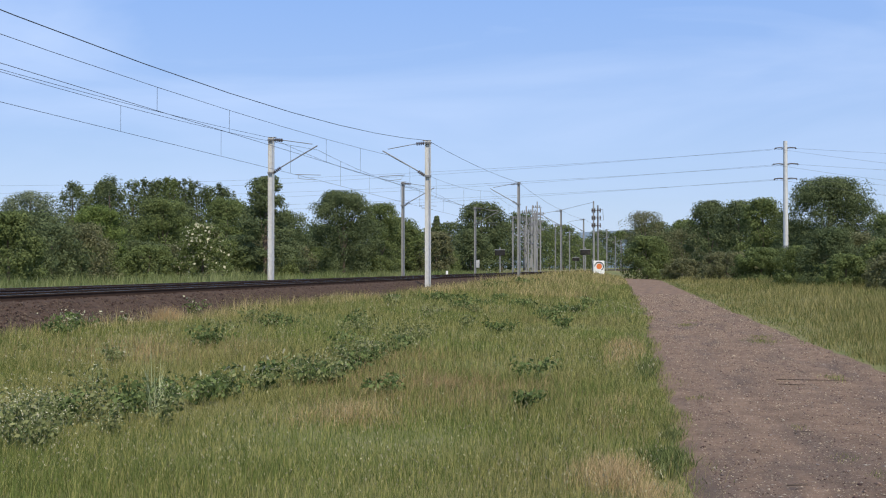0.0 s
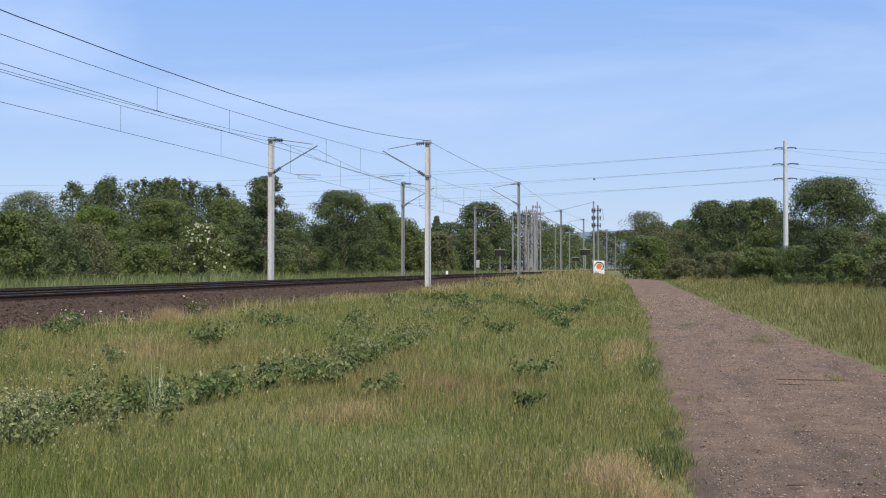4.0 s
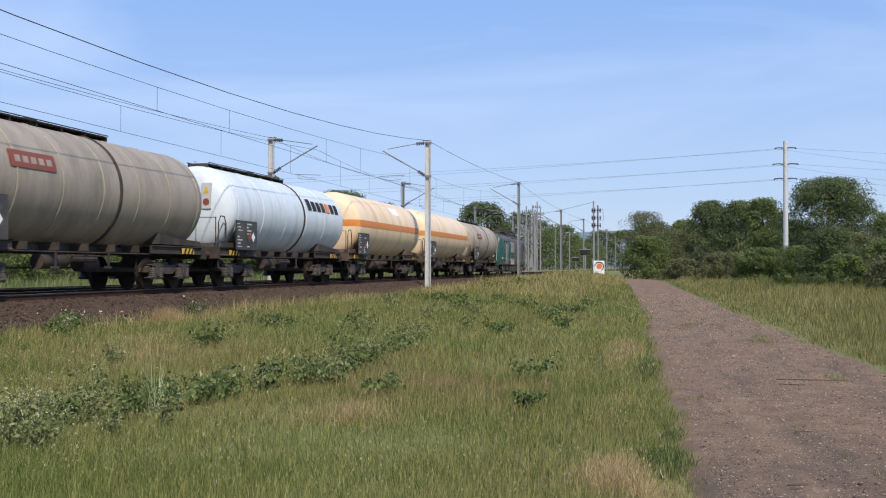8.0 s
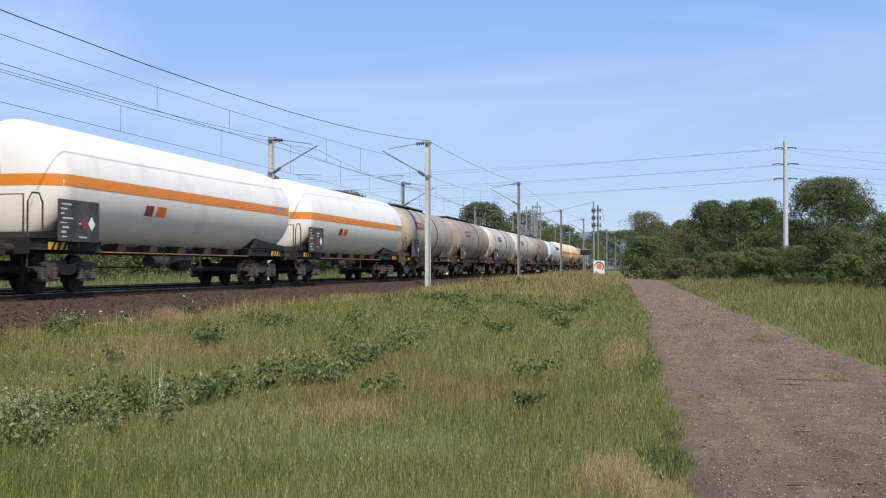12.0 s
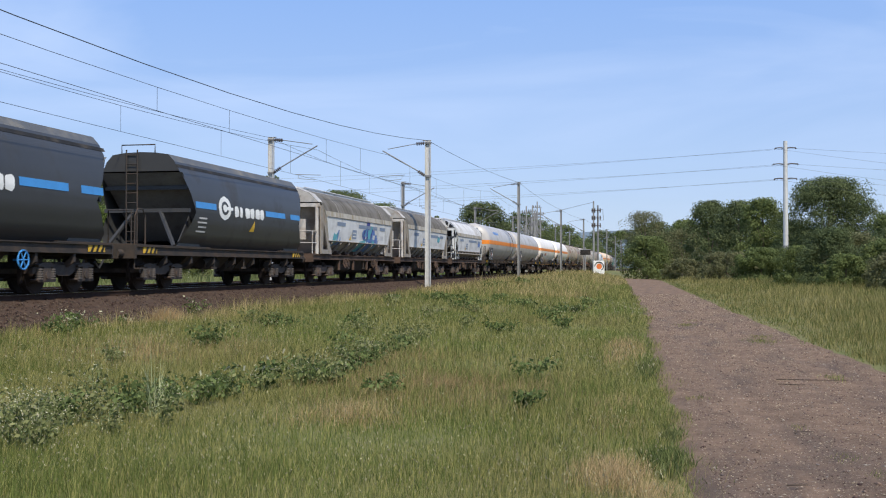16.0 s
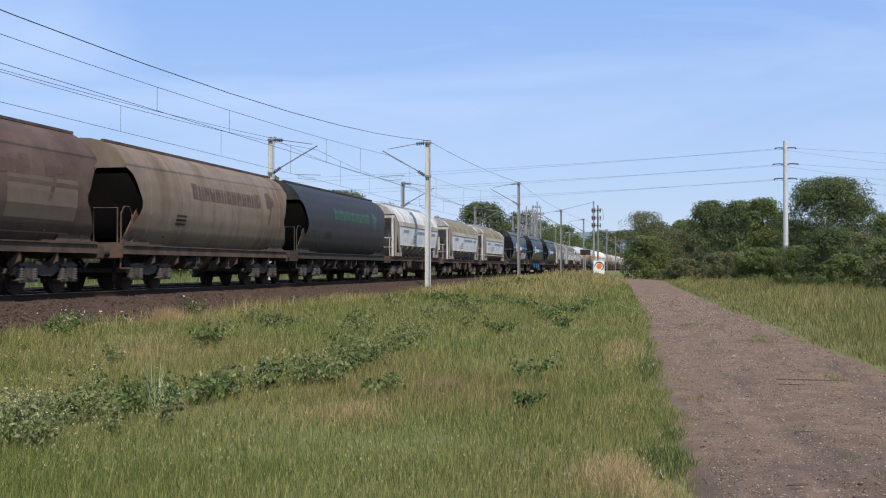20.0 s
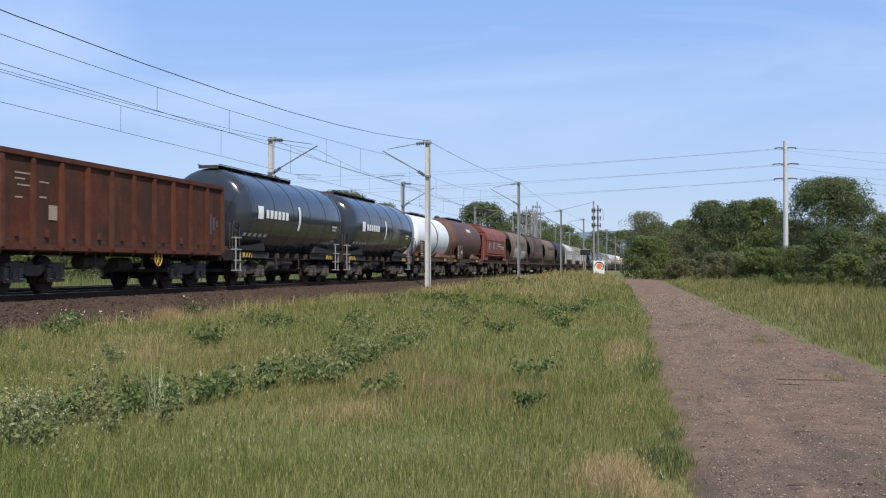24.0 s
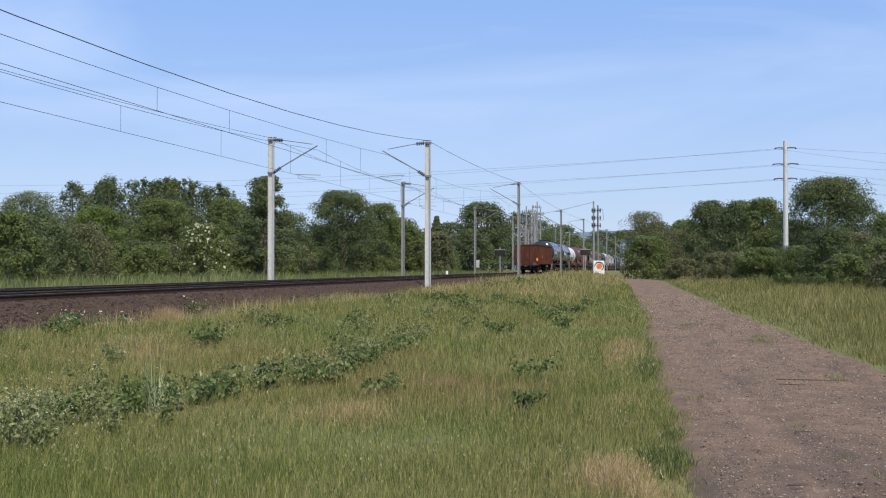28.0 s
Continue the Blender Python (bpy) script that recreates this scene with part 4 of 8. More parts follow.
def meadow(name, seed, y0, y1, n, h, w, material, label, place, tuft=0.0, power=1.0, span=None):
    r = np.random.RandomState(seed)
    y = y0 + (y1 - y0) * r.uniform(0, 1, n) ** power
    left, right = np.tan(-0.60) * y, np.tan(0.21) * y + 0.3
    lo, hi = {"left": (np.maximum(left, -13.0), path_left(y) + 0.3), "right": (path_right(y) - 0.3, right), "far": (np.maximum(left, -33.0), -23.0 + 0 * y), "edge": (path_left(y) - 1.7, path_left(y) + 0.4), "edge2": (path_right(y) - 0.4, path_right(y) + 3.0), "path": (path_left(y), path_right(y)), "end": (-9.0 + 0 * y, path_left(y) + 0.3), "bank": (-12.9 + 0 * y, -3.5 + 0 * y), "foot": (-12.9 + 0 * y, -11.2 + 0 * y)}[span or "left"]
    hi = np.maximum(hi, lo)
    x = lo + (hi - lo) * r.uniform(0, 1, n)
    keep = place(x, y) & (r.uniform(0, 1, n) < 0.55 + 0.45 * waves(x, y, seed + 1, 1.3) + tuft)
    x, y = x[keep], y[keep]
    n = len(x)
    near_path = np.minimum(np.abs(x - path_left(y)), np.abs(x - path_right(y)))
    g = (0.75 + 0.35 * waves(x, y, seed + 2, 0.55) + 0.2 * waves(x, y, seed + 3, 2.1)) * np.clip(0.5 + near_path * 0.7, 0.5, 1)
    hh = h * np.clip(g, 0.25, 1.6) * r.uniform(0.45, 1.25, n)
    if span == "right":
        hh = hh * np.clip(0.35 + 0.22 * (x - path_right(y)), 0.35, 1)
    base = np.stack([x, y, ground_z(x, y) - 0.02], 1)
    d = np.hypot(x, y)
    ww = w * (0.6 + d / 14.0) * r.uniform(0.6, 1.4, n)
    me = blades_mesh(name, base, hh, ww, hh * r.uniform(0.05, 0.75, n), r.uniform(0, 6.28, n), material)
    tagged(new(name, me), label, "grass", kind="stuff")


def left_meadow(x, y):
    return (x < path_left(y) + 0.04 + 0.12 * waves(y, x, 21, 2.0)) & (x > -12.75 + 0.2 * waves(y, 0 * y, 22, 1.0))


def right_meadow(x, y):
    return x > path_right(y) + 0.22 * waves(y, x, 23, 2.0) + 0.3 * np.abs(waves(y, x, 34, 0.4))


def far_verge(x, y):
    return (x < -23.0) & (x > -33)


meadow("meadow_grass", 100, 6.3, 16, 130000, 0.19, 0.0040, M_GRASS, "green and straw-coloured meadow grass", left_meadow, 0.35)
meadow("meadow_grass", 110, 16, 36, 105000, 0.25, 0.0044, M_GRASS, "green and straw-coloured meadow grass", left_meadow, 0.3, 1.15)
meadow("meadow_grass", 120, 36, 100, 60000, 0.36, 0.0052, M_GRASS, "green and straw-coloured meadow grass", left_meadow, 0.3, 1.2)
meadow("meadow_grass", 125, 98, 168, 11000, 0.40, 0.0050, M_GRASS, "green and straw-coloured meadow grass", lambda x, y: (x < path_left(y)) & (x > -9), 0.4, 1.0, "end")
meadow("tall_grass", 130, 50, 160, 36000, 0.62, 0.0034, M_TALL, "tall pale seeding grass on the bank", left_meadow, 0.3, 1.0, "bank")
meadow("trackside_grass", 135, 18, 70, 12000, 0.55, 0.0032, M_TALL, "tall dry grass along the ballast edge", left_meadow, 0.1, 1.0, "foot")
meadow("verge_grass", 140, 12, 145, 66000, 0.55, 0.0038, M_VERGE, "tall pale green grass beside the path", right_meadow, 0.4, 1.4, "right")
meadow("far_verge_grass", 150, 34, 170, 20000, 0.75, 0.0058, M_LUSH, "tall green grass beyond the far track", far_verge, 0.4, 1.2, "far")
meadow("seed_stems", 160, 6.3, 45, 17000, 0.40, 0.0026, M_STRAW, "thin straw-coloured grass stems", lambda x, y: left_meadow(x, y) & (waves(x, y, 31, 0.35) > -0.15), 0.0, 1.3)
meadow("short_grass", 170, 6.0, 60, 34000, 0.17, 0.0042, M_GRASS, "short trampled grass along the path edge", lambda x, y: x < path_left(y) + 0.22 * waves(y, x, 24, 1.6) + 0.18 * waves(y, x, 29, 6) + 0.02, 0.6, 1.9, "edge")
meadow("short_grass", 175, 12, 90, 16000, 0.12, 0.0055, M_GRASS, "short trampled grass along the path edge", lambda x, y: x > path_right(y) - 0.1 - 0.32 * waves(y, x, 25, 1.8), 0.6, 1.5, "edge2")
meadow("path_tufts", 180, 6.3, 45, 22000, 0.05, 0.005, M_GRASS, "sparse low grass tufts on the path", lambda x, y: waves(x, y, 26, 1.4) + 0.5 * waves(x, y, 27, 5) > 1.05, 0.5, 1.3, "path")

meadow("edge_herbs", 182, 10, 110, 15000, 0.15, 0.0075, M_LEAFY, "low leafy green plants along the path edge", lambda x, y: (x > path_right(y) - 0.15 - 0.2 * waves(y, x, 25, 1.8)) & (x < path_right(y) + 0.75 + 0.4 * waves(y, x, 28, 0.6)), 0.3, 1.5, "edge2")
meadow("edge_herbs", 184, 7, 60, 7000, 0.12, 0.0080, M_LEAFY, "low leafy green plants along the path edge", lambda x, y: (np.abs(x - path_left(y) + 0.05) < 0.32) & (waves(x, y, 30, 1.2) > 0.1), 0.3, 1.5, "edge")

def patch(cx, cy, rx, ry, n, h, w, material, label, seed, name="dry_grass", on_path=False):
    """Blades gathered in one uneven oval, thinning out towards its rim."""
    r = np.random.RandomState(seed)
    a, q = r.uniform(0, 6.28, n), r.uniform(0, 1, n) ** 0.75 * (1 + 0.25 * np.sin(3 * r.uniform(0, 6.28, n)))
    x, y = cx + rx * q * np.cos(a), cy + ry * q * np.sin(a)
    k = ((x < path_left(y) + 0.05) | on_path) & (waves(x, y, seed, 3.0) > -0.55)
    x, y = x[k], y[k]
    n = len(x)
    hh = h * r.uniform(0.4, 1.25, n)
    me = blades_mesh(name, np.stack([x, y, ground_z(x, y) + (0.02 if on_path else -0.01)], 1), hh, w * (0.6 + np.hypot(x, y) / 14) * r.uniform(0.6, 1.4, n), hh * r.uniform(0.1, 0.9, n), r.uniform(0, 6.28, n), material)
    tagged(new(name, me), label, "grass", kind="stuff")


patch(-0.42, 8.5, 0.30, 0.75, 2300, 0.14, 0.0030, M_DRY, "patch of dry straw-coloured grass", 190)
patch(-0.15, 7.9, 0.22, 0.6, 1200, 0.10, 0.0030, M_DRY, "patch of dry straw-coloured grass", 189)
patch(-0.60, 12.0, 0.35, 1.5, 1100, 0.15, 0.0030, M_DRY, "thin dry grass beside the path", 191)
patch(-3.1, 10.6, 0.65, 0.9, 1100, 0.20, 0.0026, M_DRY, "patch of pale dry grass in the meadow", 192)
patch(-2.7, 13.6, 1.6, 2.3, 3800, 0.24, 0.0027, M_RUSSET, "reddish brown seeding grass in the meadow", 193, "russet_grass")
patch(-4.4, 17.0, 1.0, 2.6, 1400, 0.26, 0.0026, M_RUSSET, "reddish brown seeding grass in the meadow", 194, "russet_grass")
patch(-0.80, 20.8, 0.35, 3.0, 1400, 0.22, 0.0030, M_DRY, "thin dry grass beside the path", 196)
patch(-8.2, 17.0, 2.2, 3.0, 1500, 0.28, 0.0026, M_RUSSET, "reddish brown seeding grass in the meadow", 197, "russet_grass")
for k, (tx, ty, tr, tn) in enumerate(((0.55, 30.7, 0.35, 260), (0.75, 33.5, 0.3, 160), (1.94, 24.4, 0.4, 300), (2.1, 26.0, 0.3, 150), (1.42, 9.5, 0.12, 90), (1.55, 8.7, 0.10, 80), (1.25, 11.2, 0.10, 60), (0.35, 13.5, 0.15, 90), (2.3, 16.5, 0.25, 120))):
    patch(tx, ty, tr, tr * 2.2, tn, 0.06, 0.0040, M_GRASS, "small grass tuft on the gravel path", 230 + k, "path_tuft", True)
patch(-0.02, 9.2, 0.20, 0.60, 900, 0.12, 0.0085, M_LEAFY, "low leafy green plants along the path edge", 240, "edge_herbs")
patch(0.05, 10.6, 0.12, 0.50, 350, 0.10, 0.0080, M_LEAFY, "low leafy green plants along the path edge", 241, "edge_herbs")
patch(-0.30, 17.5, 0.18, 1.60, 600, 0.14, 0.0075, M_LEAFY, "low leafy green plants along the path edge", 242, "edge_herbs")
patch(-12.25, 25.6, 0.32, 0.5, 900, 0.42, 0.0030, M_DRY, "small heap of dry straw-coloured grass", 195)
patch(-5.02, 10.2, 0.10, 0.14, 70, 0.62, 0.0050, M_PALEBLADE, "tall pale green grass clump", 198, "grass_clump")
patch(-5.22, 10.7, 0.08, 0.12, 30, 0.66, 0.0045, M_PALEBLADE, "tall pale green grass clump", 199, "grass_clump")


def seed_heads(n, seed):
    """Pale seed heads and tiny flowers floating over the grass on hair-thin stems."""
    r = np.random.RandomState(seed)
    y = 6.5 + 38 * r.uniform(0, 1, n) ** 1.6
    x = np.tan(-0.60) * y + (np.tan(0.0) - np.tan(-0.60)) * y * r.uniform(0, 1, n)
    k = left_meadow(x, y) & (waves(x, y, 32, 0.45) + 0.5 * waves(x, y, 33, 1.6) > 0.1)
    x, y = x[k], y[k]
    n = len(x)
    p = np.stack([x, y, ground_z(x, y) + r.uniform(0.15, 0.42, n)], 1)
    a = r.normal(size=(n, 3)) * np.array([0.3, 0.3, 1])
    a /= np.linalg.norm(a, axis=1)[:, None]
    b = np.cross(a, r.normal(size=(n, 3)))
    b /= np.linalg.norm(b, axis=1)[:, None]
    s = (0.0030 + 0.0005 * y)[:, None] * r.uniform(0.6, 1.3, n)[:, None]
    a, b = a * s * 1.6, b * s * 0.55
    tagged(new("seed_heads", quads_mesh("seed_heads", np.stack([p - a, p - b, p + a, p + b], 1), M_SEED)), "pale grass seed heads in the meadow", "seed heads", kind="stuff")


seed_heads(12000, 5)


def weed(x, y, h, w, leaf, label, seed, n=260, size=0.05, flowers=0, name="bramble", big=1.0, bloom=None):
    """A broad-leaved plant: bent stems with many leaves, some with flower heads."""
    r = np.random.RandomState(seed)
    z0 = max(float(ground_z(x, y)), float(ballast_top(x)))
    t = thing(name, label, "plant", at=(x, y, z0 - 0.01))
    tips = []
    for i in range(5):
        a, d = r.uniform(0, 6.28), w * r.uniform(0.15, 0.5)
        tip = Vector((math.cos(a) * d, math.sin(a) * d, h * r.uniform(0.6, 1.0)))
        part("stem", tube(bmesh.new(), [(0.1 * tip.x, 0.1 * tip.y, 0), (tip.x * 0.5, tip.y * 0.5, tip.z * 0.75), tip], 0.007, 5, 0.003), M_STEM, t)
        tips.append(tip)
    c = np.concatenate([np.array([[v.x * f, v.y * f, v.z * (0.35 + 0.6 * f)] for f in (0.35, 0.7, 1.0)]) for v in tips])
    q = leaf_quads(r, c, np.full(len(c), 0.24 * w), n, size, 0.6)
    ob = new("foliage", quads_mesh("foliage", q, leaf))
    ob.parent = t
    if flowers:
        p = c[r.randint(0, len(c), flowers)] + r.normal(scale=(0.2 * w, 0.2 * w, 0.04), size=(flowers, 3)) + np.array([0, 0, h * 0.25])
        e = big * r.uniform(0.003, 0.007, (flowers, 1))
        ax, by = r.normal(size=(flowers, 3)) * e * 0.8, r.normal(size=(flowers, 3)) * e * 0.8
        ob = new("blossom", quads_mesh("blossom", np.stack([p - ax, p - by, p + ax, p + by], 1), bloom or M_BLOSSOM))
        ob.parent = t
    return t


WEEDS = [
    (-5.11, 20.7, 0.5, 0.9, 1),
    (-4.63, 20.8, 0.5, 0.8, 1),
    (-6.53, 35.71, 0.7, 1.0, 0),
    (-9.13, 43.6, 0.6, 1.2, 0),
    (-1.82, 15.09, 0.4, 0.7, 0),
    (-3.37, 30.56, 0.6, 1.0, 0),
    (-2.5, 27.79, 0.4, 0.7, 0),
    (-6.18, 22.56, 0.5, 0.9, 1),
    (-5.75, 9.71, 0.5, 0.8, 1),
    (-5.58, 10.15, 0.5, 0.8, 1),
    (-5.71, 8.98, 0.45, 0.7, 1),
    (-5.05, 8.18, 0.4, 0.6, 1),
    (-4.63, 9.55, 0.4, 0.6, 1),
    (-3.25, 12.61, 0.3, 0.5, 0),
    (-1.49, 11.89, 0.25, 0.4, 0),
    (-2.9, 41.66, 0.5, 1.0, 0),
    (-9.91, 63.2, 0.6, 1.4, 0),
    (-8.97, 71.34, 0.6, 1.4, 0),
    (-10.13, 26.25, 0.4, 0.9, 1),
    (-7.96, 14.96, 0.3, 0.6, 1),
    (-11.7, 20.2, 0.5, 0.8, 2),
    (-11.3, 19.3, 0.42, 0.7, 2),
    (-12.0, 21.2, 0.45, 0.7, 2),
    (-12.5, 28.0, 0.5, 0.8, 2),
    (-12.3, 23.6, 0.3, 0.5, 2),
]
rw = random.Random(21)
for i in range(46):
    u = i / 45
    wy = 8.2 + 11.5 * u ** 1.15
    herb = wy < 9.8 or (11.4 < wy < 12.9 and i % 3) or (wy > 12.9 and i % 2)
    spread = 1.1 if wy < 10 else 0.55
    wx = float(np.interp(wy, (8.2, 9.5, 11.2, 12.5, 13.6, 16.0, 20.0), (-5.0, -5.5, -5.2, -4.65, -4.4, -4.6, -4.6)))
    WEEDS.append((wx + spread * (rw.random() - 0.5), wy + 0.8 * (rw.random() - 0.5), 0.22 + 0.2 * rw.random(), 0.42 + 0.3 * rw.random(), int(herb)))
for i in range(26):
    wy = 16 + 34 * rw.random()
    WEEDS.append((-1.5 - 0.04 * wy - (6.5 + 0.03 * wy) * rw.random(), wy, 0.25 + 0.25 * rw.random(), 0.6 + 0.5 * rw.random(), int(i % 3 == 0)))
for i, (wx, wy, wh, ww, wf) in enumerate(WEEDS):
    if wf == 2:
        weed(wx, wy, wh, ww, L_BRAMBLE, "grey-green bramble with white blossom beside the ballast", 200 + i, 150, 0.040, 22, big=3.6)
    elif wf:
        weed(wx, wy, wh, ww, L_HERB, "grey-green meadow herb with small cream flowers", 200 + i, 120, 0.017 + 0.0008 * wy, 100, "meadow_herb", bloom=M_HERBBLOOM)
    else:
        weed(wx, wy, wh * 0.8, ww * 1.15, L_BRAMBLE, "dark green bramble growing in the grass", 200 + i, 190, 0.020 + 0.0008 * wy)
rp = np.random.RandomState(8)
PN = 44000
py = 6 + 60 * rp.uniform(0, 1, PN) ** 2.4
px = path_left(py) + (path_right(py) - path_left(py)) * rp.uniform(0.02, 0.98, PN)
scatter_stones("path_gravel", px, py, path_z((px - path_left(py) + 0.24) / (path_right(py) - path_left(py) + 0.44), px, py) + 0.001, rp.uniform(0.004, 0.012, PN) * (0.8 + py / 30) * np.where(rp.uniform(0, 1, PN) > 0.985, 2.2, 1), M_STONE, "small pale stones on the path", "gravel", True)

rq = np.random.RandomState(9)
py = 6 + 30 * rq.uniform(0, 1, 2000) ** 1.6
px = path_left(py) + (path_right(py) - path_left(py)) * rq.uniform(0.03, 0.97, 2000)
pz = path_z((px - path_left(py) + 0.24) / (path_right(py) - path_left(py) + 0.44), px, py)
scatter_stones("path_pebbles", px, py, pz + 0.003, rq.uniform(0.008, 0.021, 2000), M_PEBBLE, "larger pale pebbles on the path", "pebbles", True)


def twig(x, y, length, heading, seed):
    r = random.Random(seed)
    t = thing("twig", "thin dry brown twig lying on the path", "twig", at=(x, y, float(path_z(np.array([0.5]), np.array([x]), np.array([y]))[0])))
    d = Vector((math.cos(heading), math.sin(heading), 0))
    n = Vector((-d.y, d.x, 0))
    pts = [d * (length * (k / 4 - 0.5)) + n * (0.06 * length * r.uniform(-1, 1)) + Vector((0, 0, 0.010)) for k in range(5)]
    part("stem", tube(bmesh.new(), pts, 0.006, 5, 0.003), M_TWIG, t)
    for k in (1, 2, 3):
        part("side_shoot", tube(bmesh.new(), [pts[k], pts[k] + d * 0.08 + n * (0.08 * r.choice((-1, 1)))], 0.004, 4, 0.002), M_TWIG, t)


for k, (tx, ty, tl, ta) in enumerate(((1.95, 15.9, 0.95, 0.1), (1.6, 15.2, 0.35, -0.3), (2.5, 11.9, 0.5, 0.2), (1.9, 9.3, 0.2, 0.5), (1.2, 10.8, 0.18, 1.0), (2.9, 10.6, 0.25, -0.4), (0.9, 8.2, 0.15, 0.3))):
    twig(tx, ty, tl, ta, k)

# Train: wagons are built about the middle of their length, +Y forward, z = 0 on the rail head
def bogie(wagon, y, mat=None, wheel_r=0.46, base=0.9, heavy=False):
    mat = mat or M_BOGIE

    def frame_(bm):
        for s in (-1, 1):
            x0, x1 = s * 0.96, s * 1.08
            prism(bm, [(-1.40, 0.50), (-1.40, 0.62), (-1.10, 0.74), (-0.62, 0.77), (-0.3, 0.70), (0.3, 0.70), (0.62, 0.77), (1.10, 0.74), (1.40, 0.62), (1.40, 0.50), (1.30, 0.50), (1.22, 0.62), (0.60, 0.64), (0.40, 0.50), (0.26, 0.44), (-0.26, 0.44), (-0.40, 0.50), (-0.60, 0.64), (-1.22, 0.62), (-1.30, 0.50)], min(x0, x1), max(x0, x1), axis="x")
        box(bm, -0.95, 0.95, -0.22, 0.22, 0.45, 0.78)
        box(bm, -0.95, 0.95, -1.40, -1.28, 0.50, 0.62)
        box(bm, -0.95, 0.95, 1.28, 1.40, 0.50, 0.62)
        box(bm, -0.3, 0.3, -0.3, 0.3, 0.78, 0.98)
    b = same_part("bogie", "bogie", frame_, mat, wagon, (0, y, 0))

    def wheel(bm):
        for a, c, r in ((-0.065, 0.05, wheel_r), (0.05, 0.075, wheel_r + 0.03)):
            tube(bm, [(-a, 0, 0), (-c, 0, 0)], r, 22)
        tube(bm, [(0.066, 0, 0), (0.082, 0, 0)], wheel_r * 0.86, 20)
        tube(bm, [(0.08, 0, 0), (0.14, 0, 0)], 0.11, 12, 0.08)

    def axle(bm):
        tube(bm, [(-1.0, 0, 0), (1.0, 0, 0)], 0.085, 10)

    def axle_box(bm):
        box(bm, -0.13, 0.13, -0.15, 0.15, -0.15, 0.24)
        prism(bm, [(-0.42, -0.12), (-0.36, -0.17), (0.36, -0.17), (0.42, -0.12), (0.36, -0.09), (-0.36, -0.09)], -0.10, 0.12, axis="x")
        prism(bm, [(-0.40, 0.24), (-0.15, 0.30), (0.15, 0.30), (0.40, 0.24), (0.36, 0.20), (-0.36, 0.20)], -0.06, 0.13, axis="x")
        tube(bm, [(0.12, 0, 0), (0.16, 0, 0)], 0.10, 10)
        for a in (-0.07, 0.07):
            tube(bm, [(0.155, a, -0.06), (0.175, a, -0.06)], 0.02, 6)

    def spring(bm):
        for k in range(5):
            tube(bm, [(0, 0, k * 0.056), (0, 0, k * 0.056 + 0.030)], 0.098, 7)
        tube(bm, [(0, 0, 0), (0, 0, 0.27)], 0.06, 8)

    def shoe(bm):
        prism(bm, [(0, -0.2), (0.09, -0.17), (0.07, 0), (0.09, 0.17), (0, 0.2)], -0.05, 0.05, axis="x")
        box(bm, -0.02, 0.02, -0.03, 0.02, 0.1, 0.42)
    for dy in (-base, base):
        same_part("axle", "axle", axle, M_WHEEL, b, (0, dy, wheel_r))
        for s in (-1, 1):
            same_part("wheel", "wheel%g" % wheel_r, wheel, M_WHEEL, b, (s * 0.755, dy, wheel_r), turn=0 if s > 0 else 180)
            same_part("axle_box", "axle_box", axle_box, mat, b, (s * 1.03, dy, wheel_r), turn=0 if s > 0 else 180)
            for k in (-0.28, 0.28):
                same_part("spring", "spring", spring, M_SPRING, b, (s * 1.10, dy + k, 0.36))
        same_part("brake_shoe", "shoe", shoe, M_WHEEL, b, (0.75, dy - (wheel_r + 0.10), wheel_r))
    return b


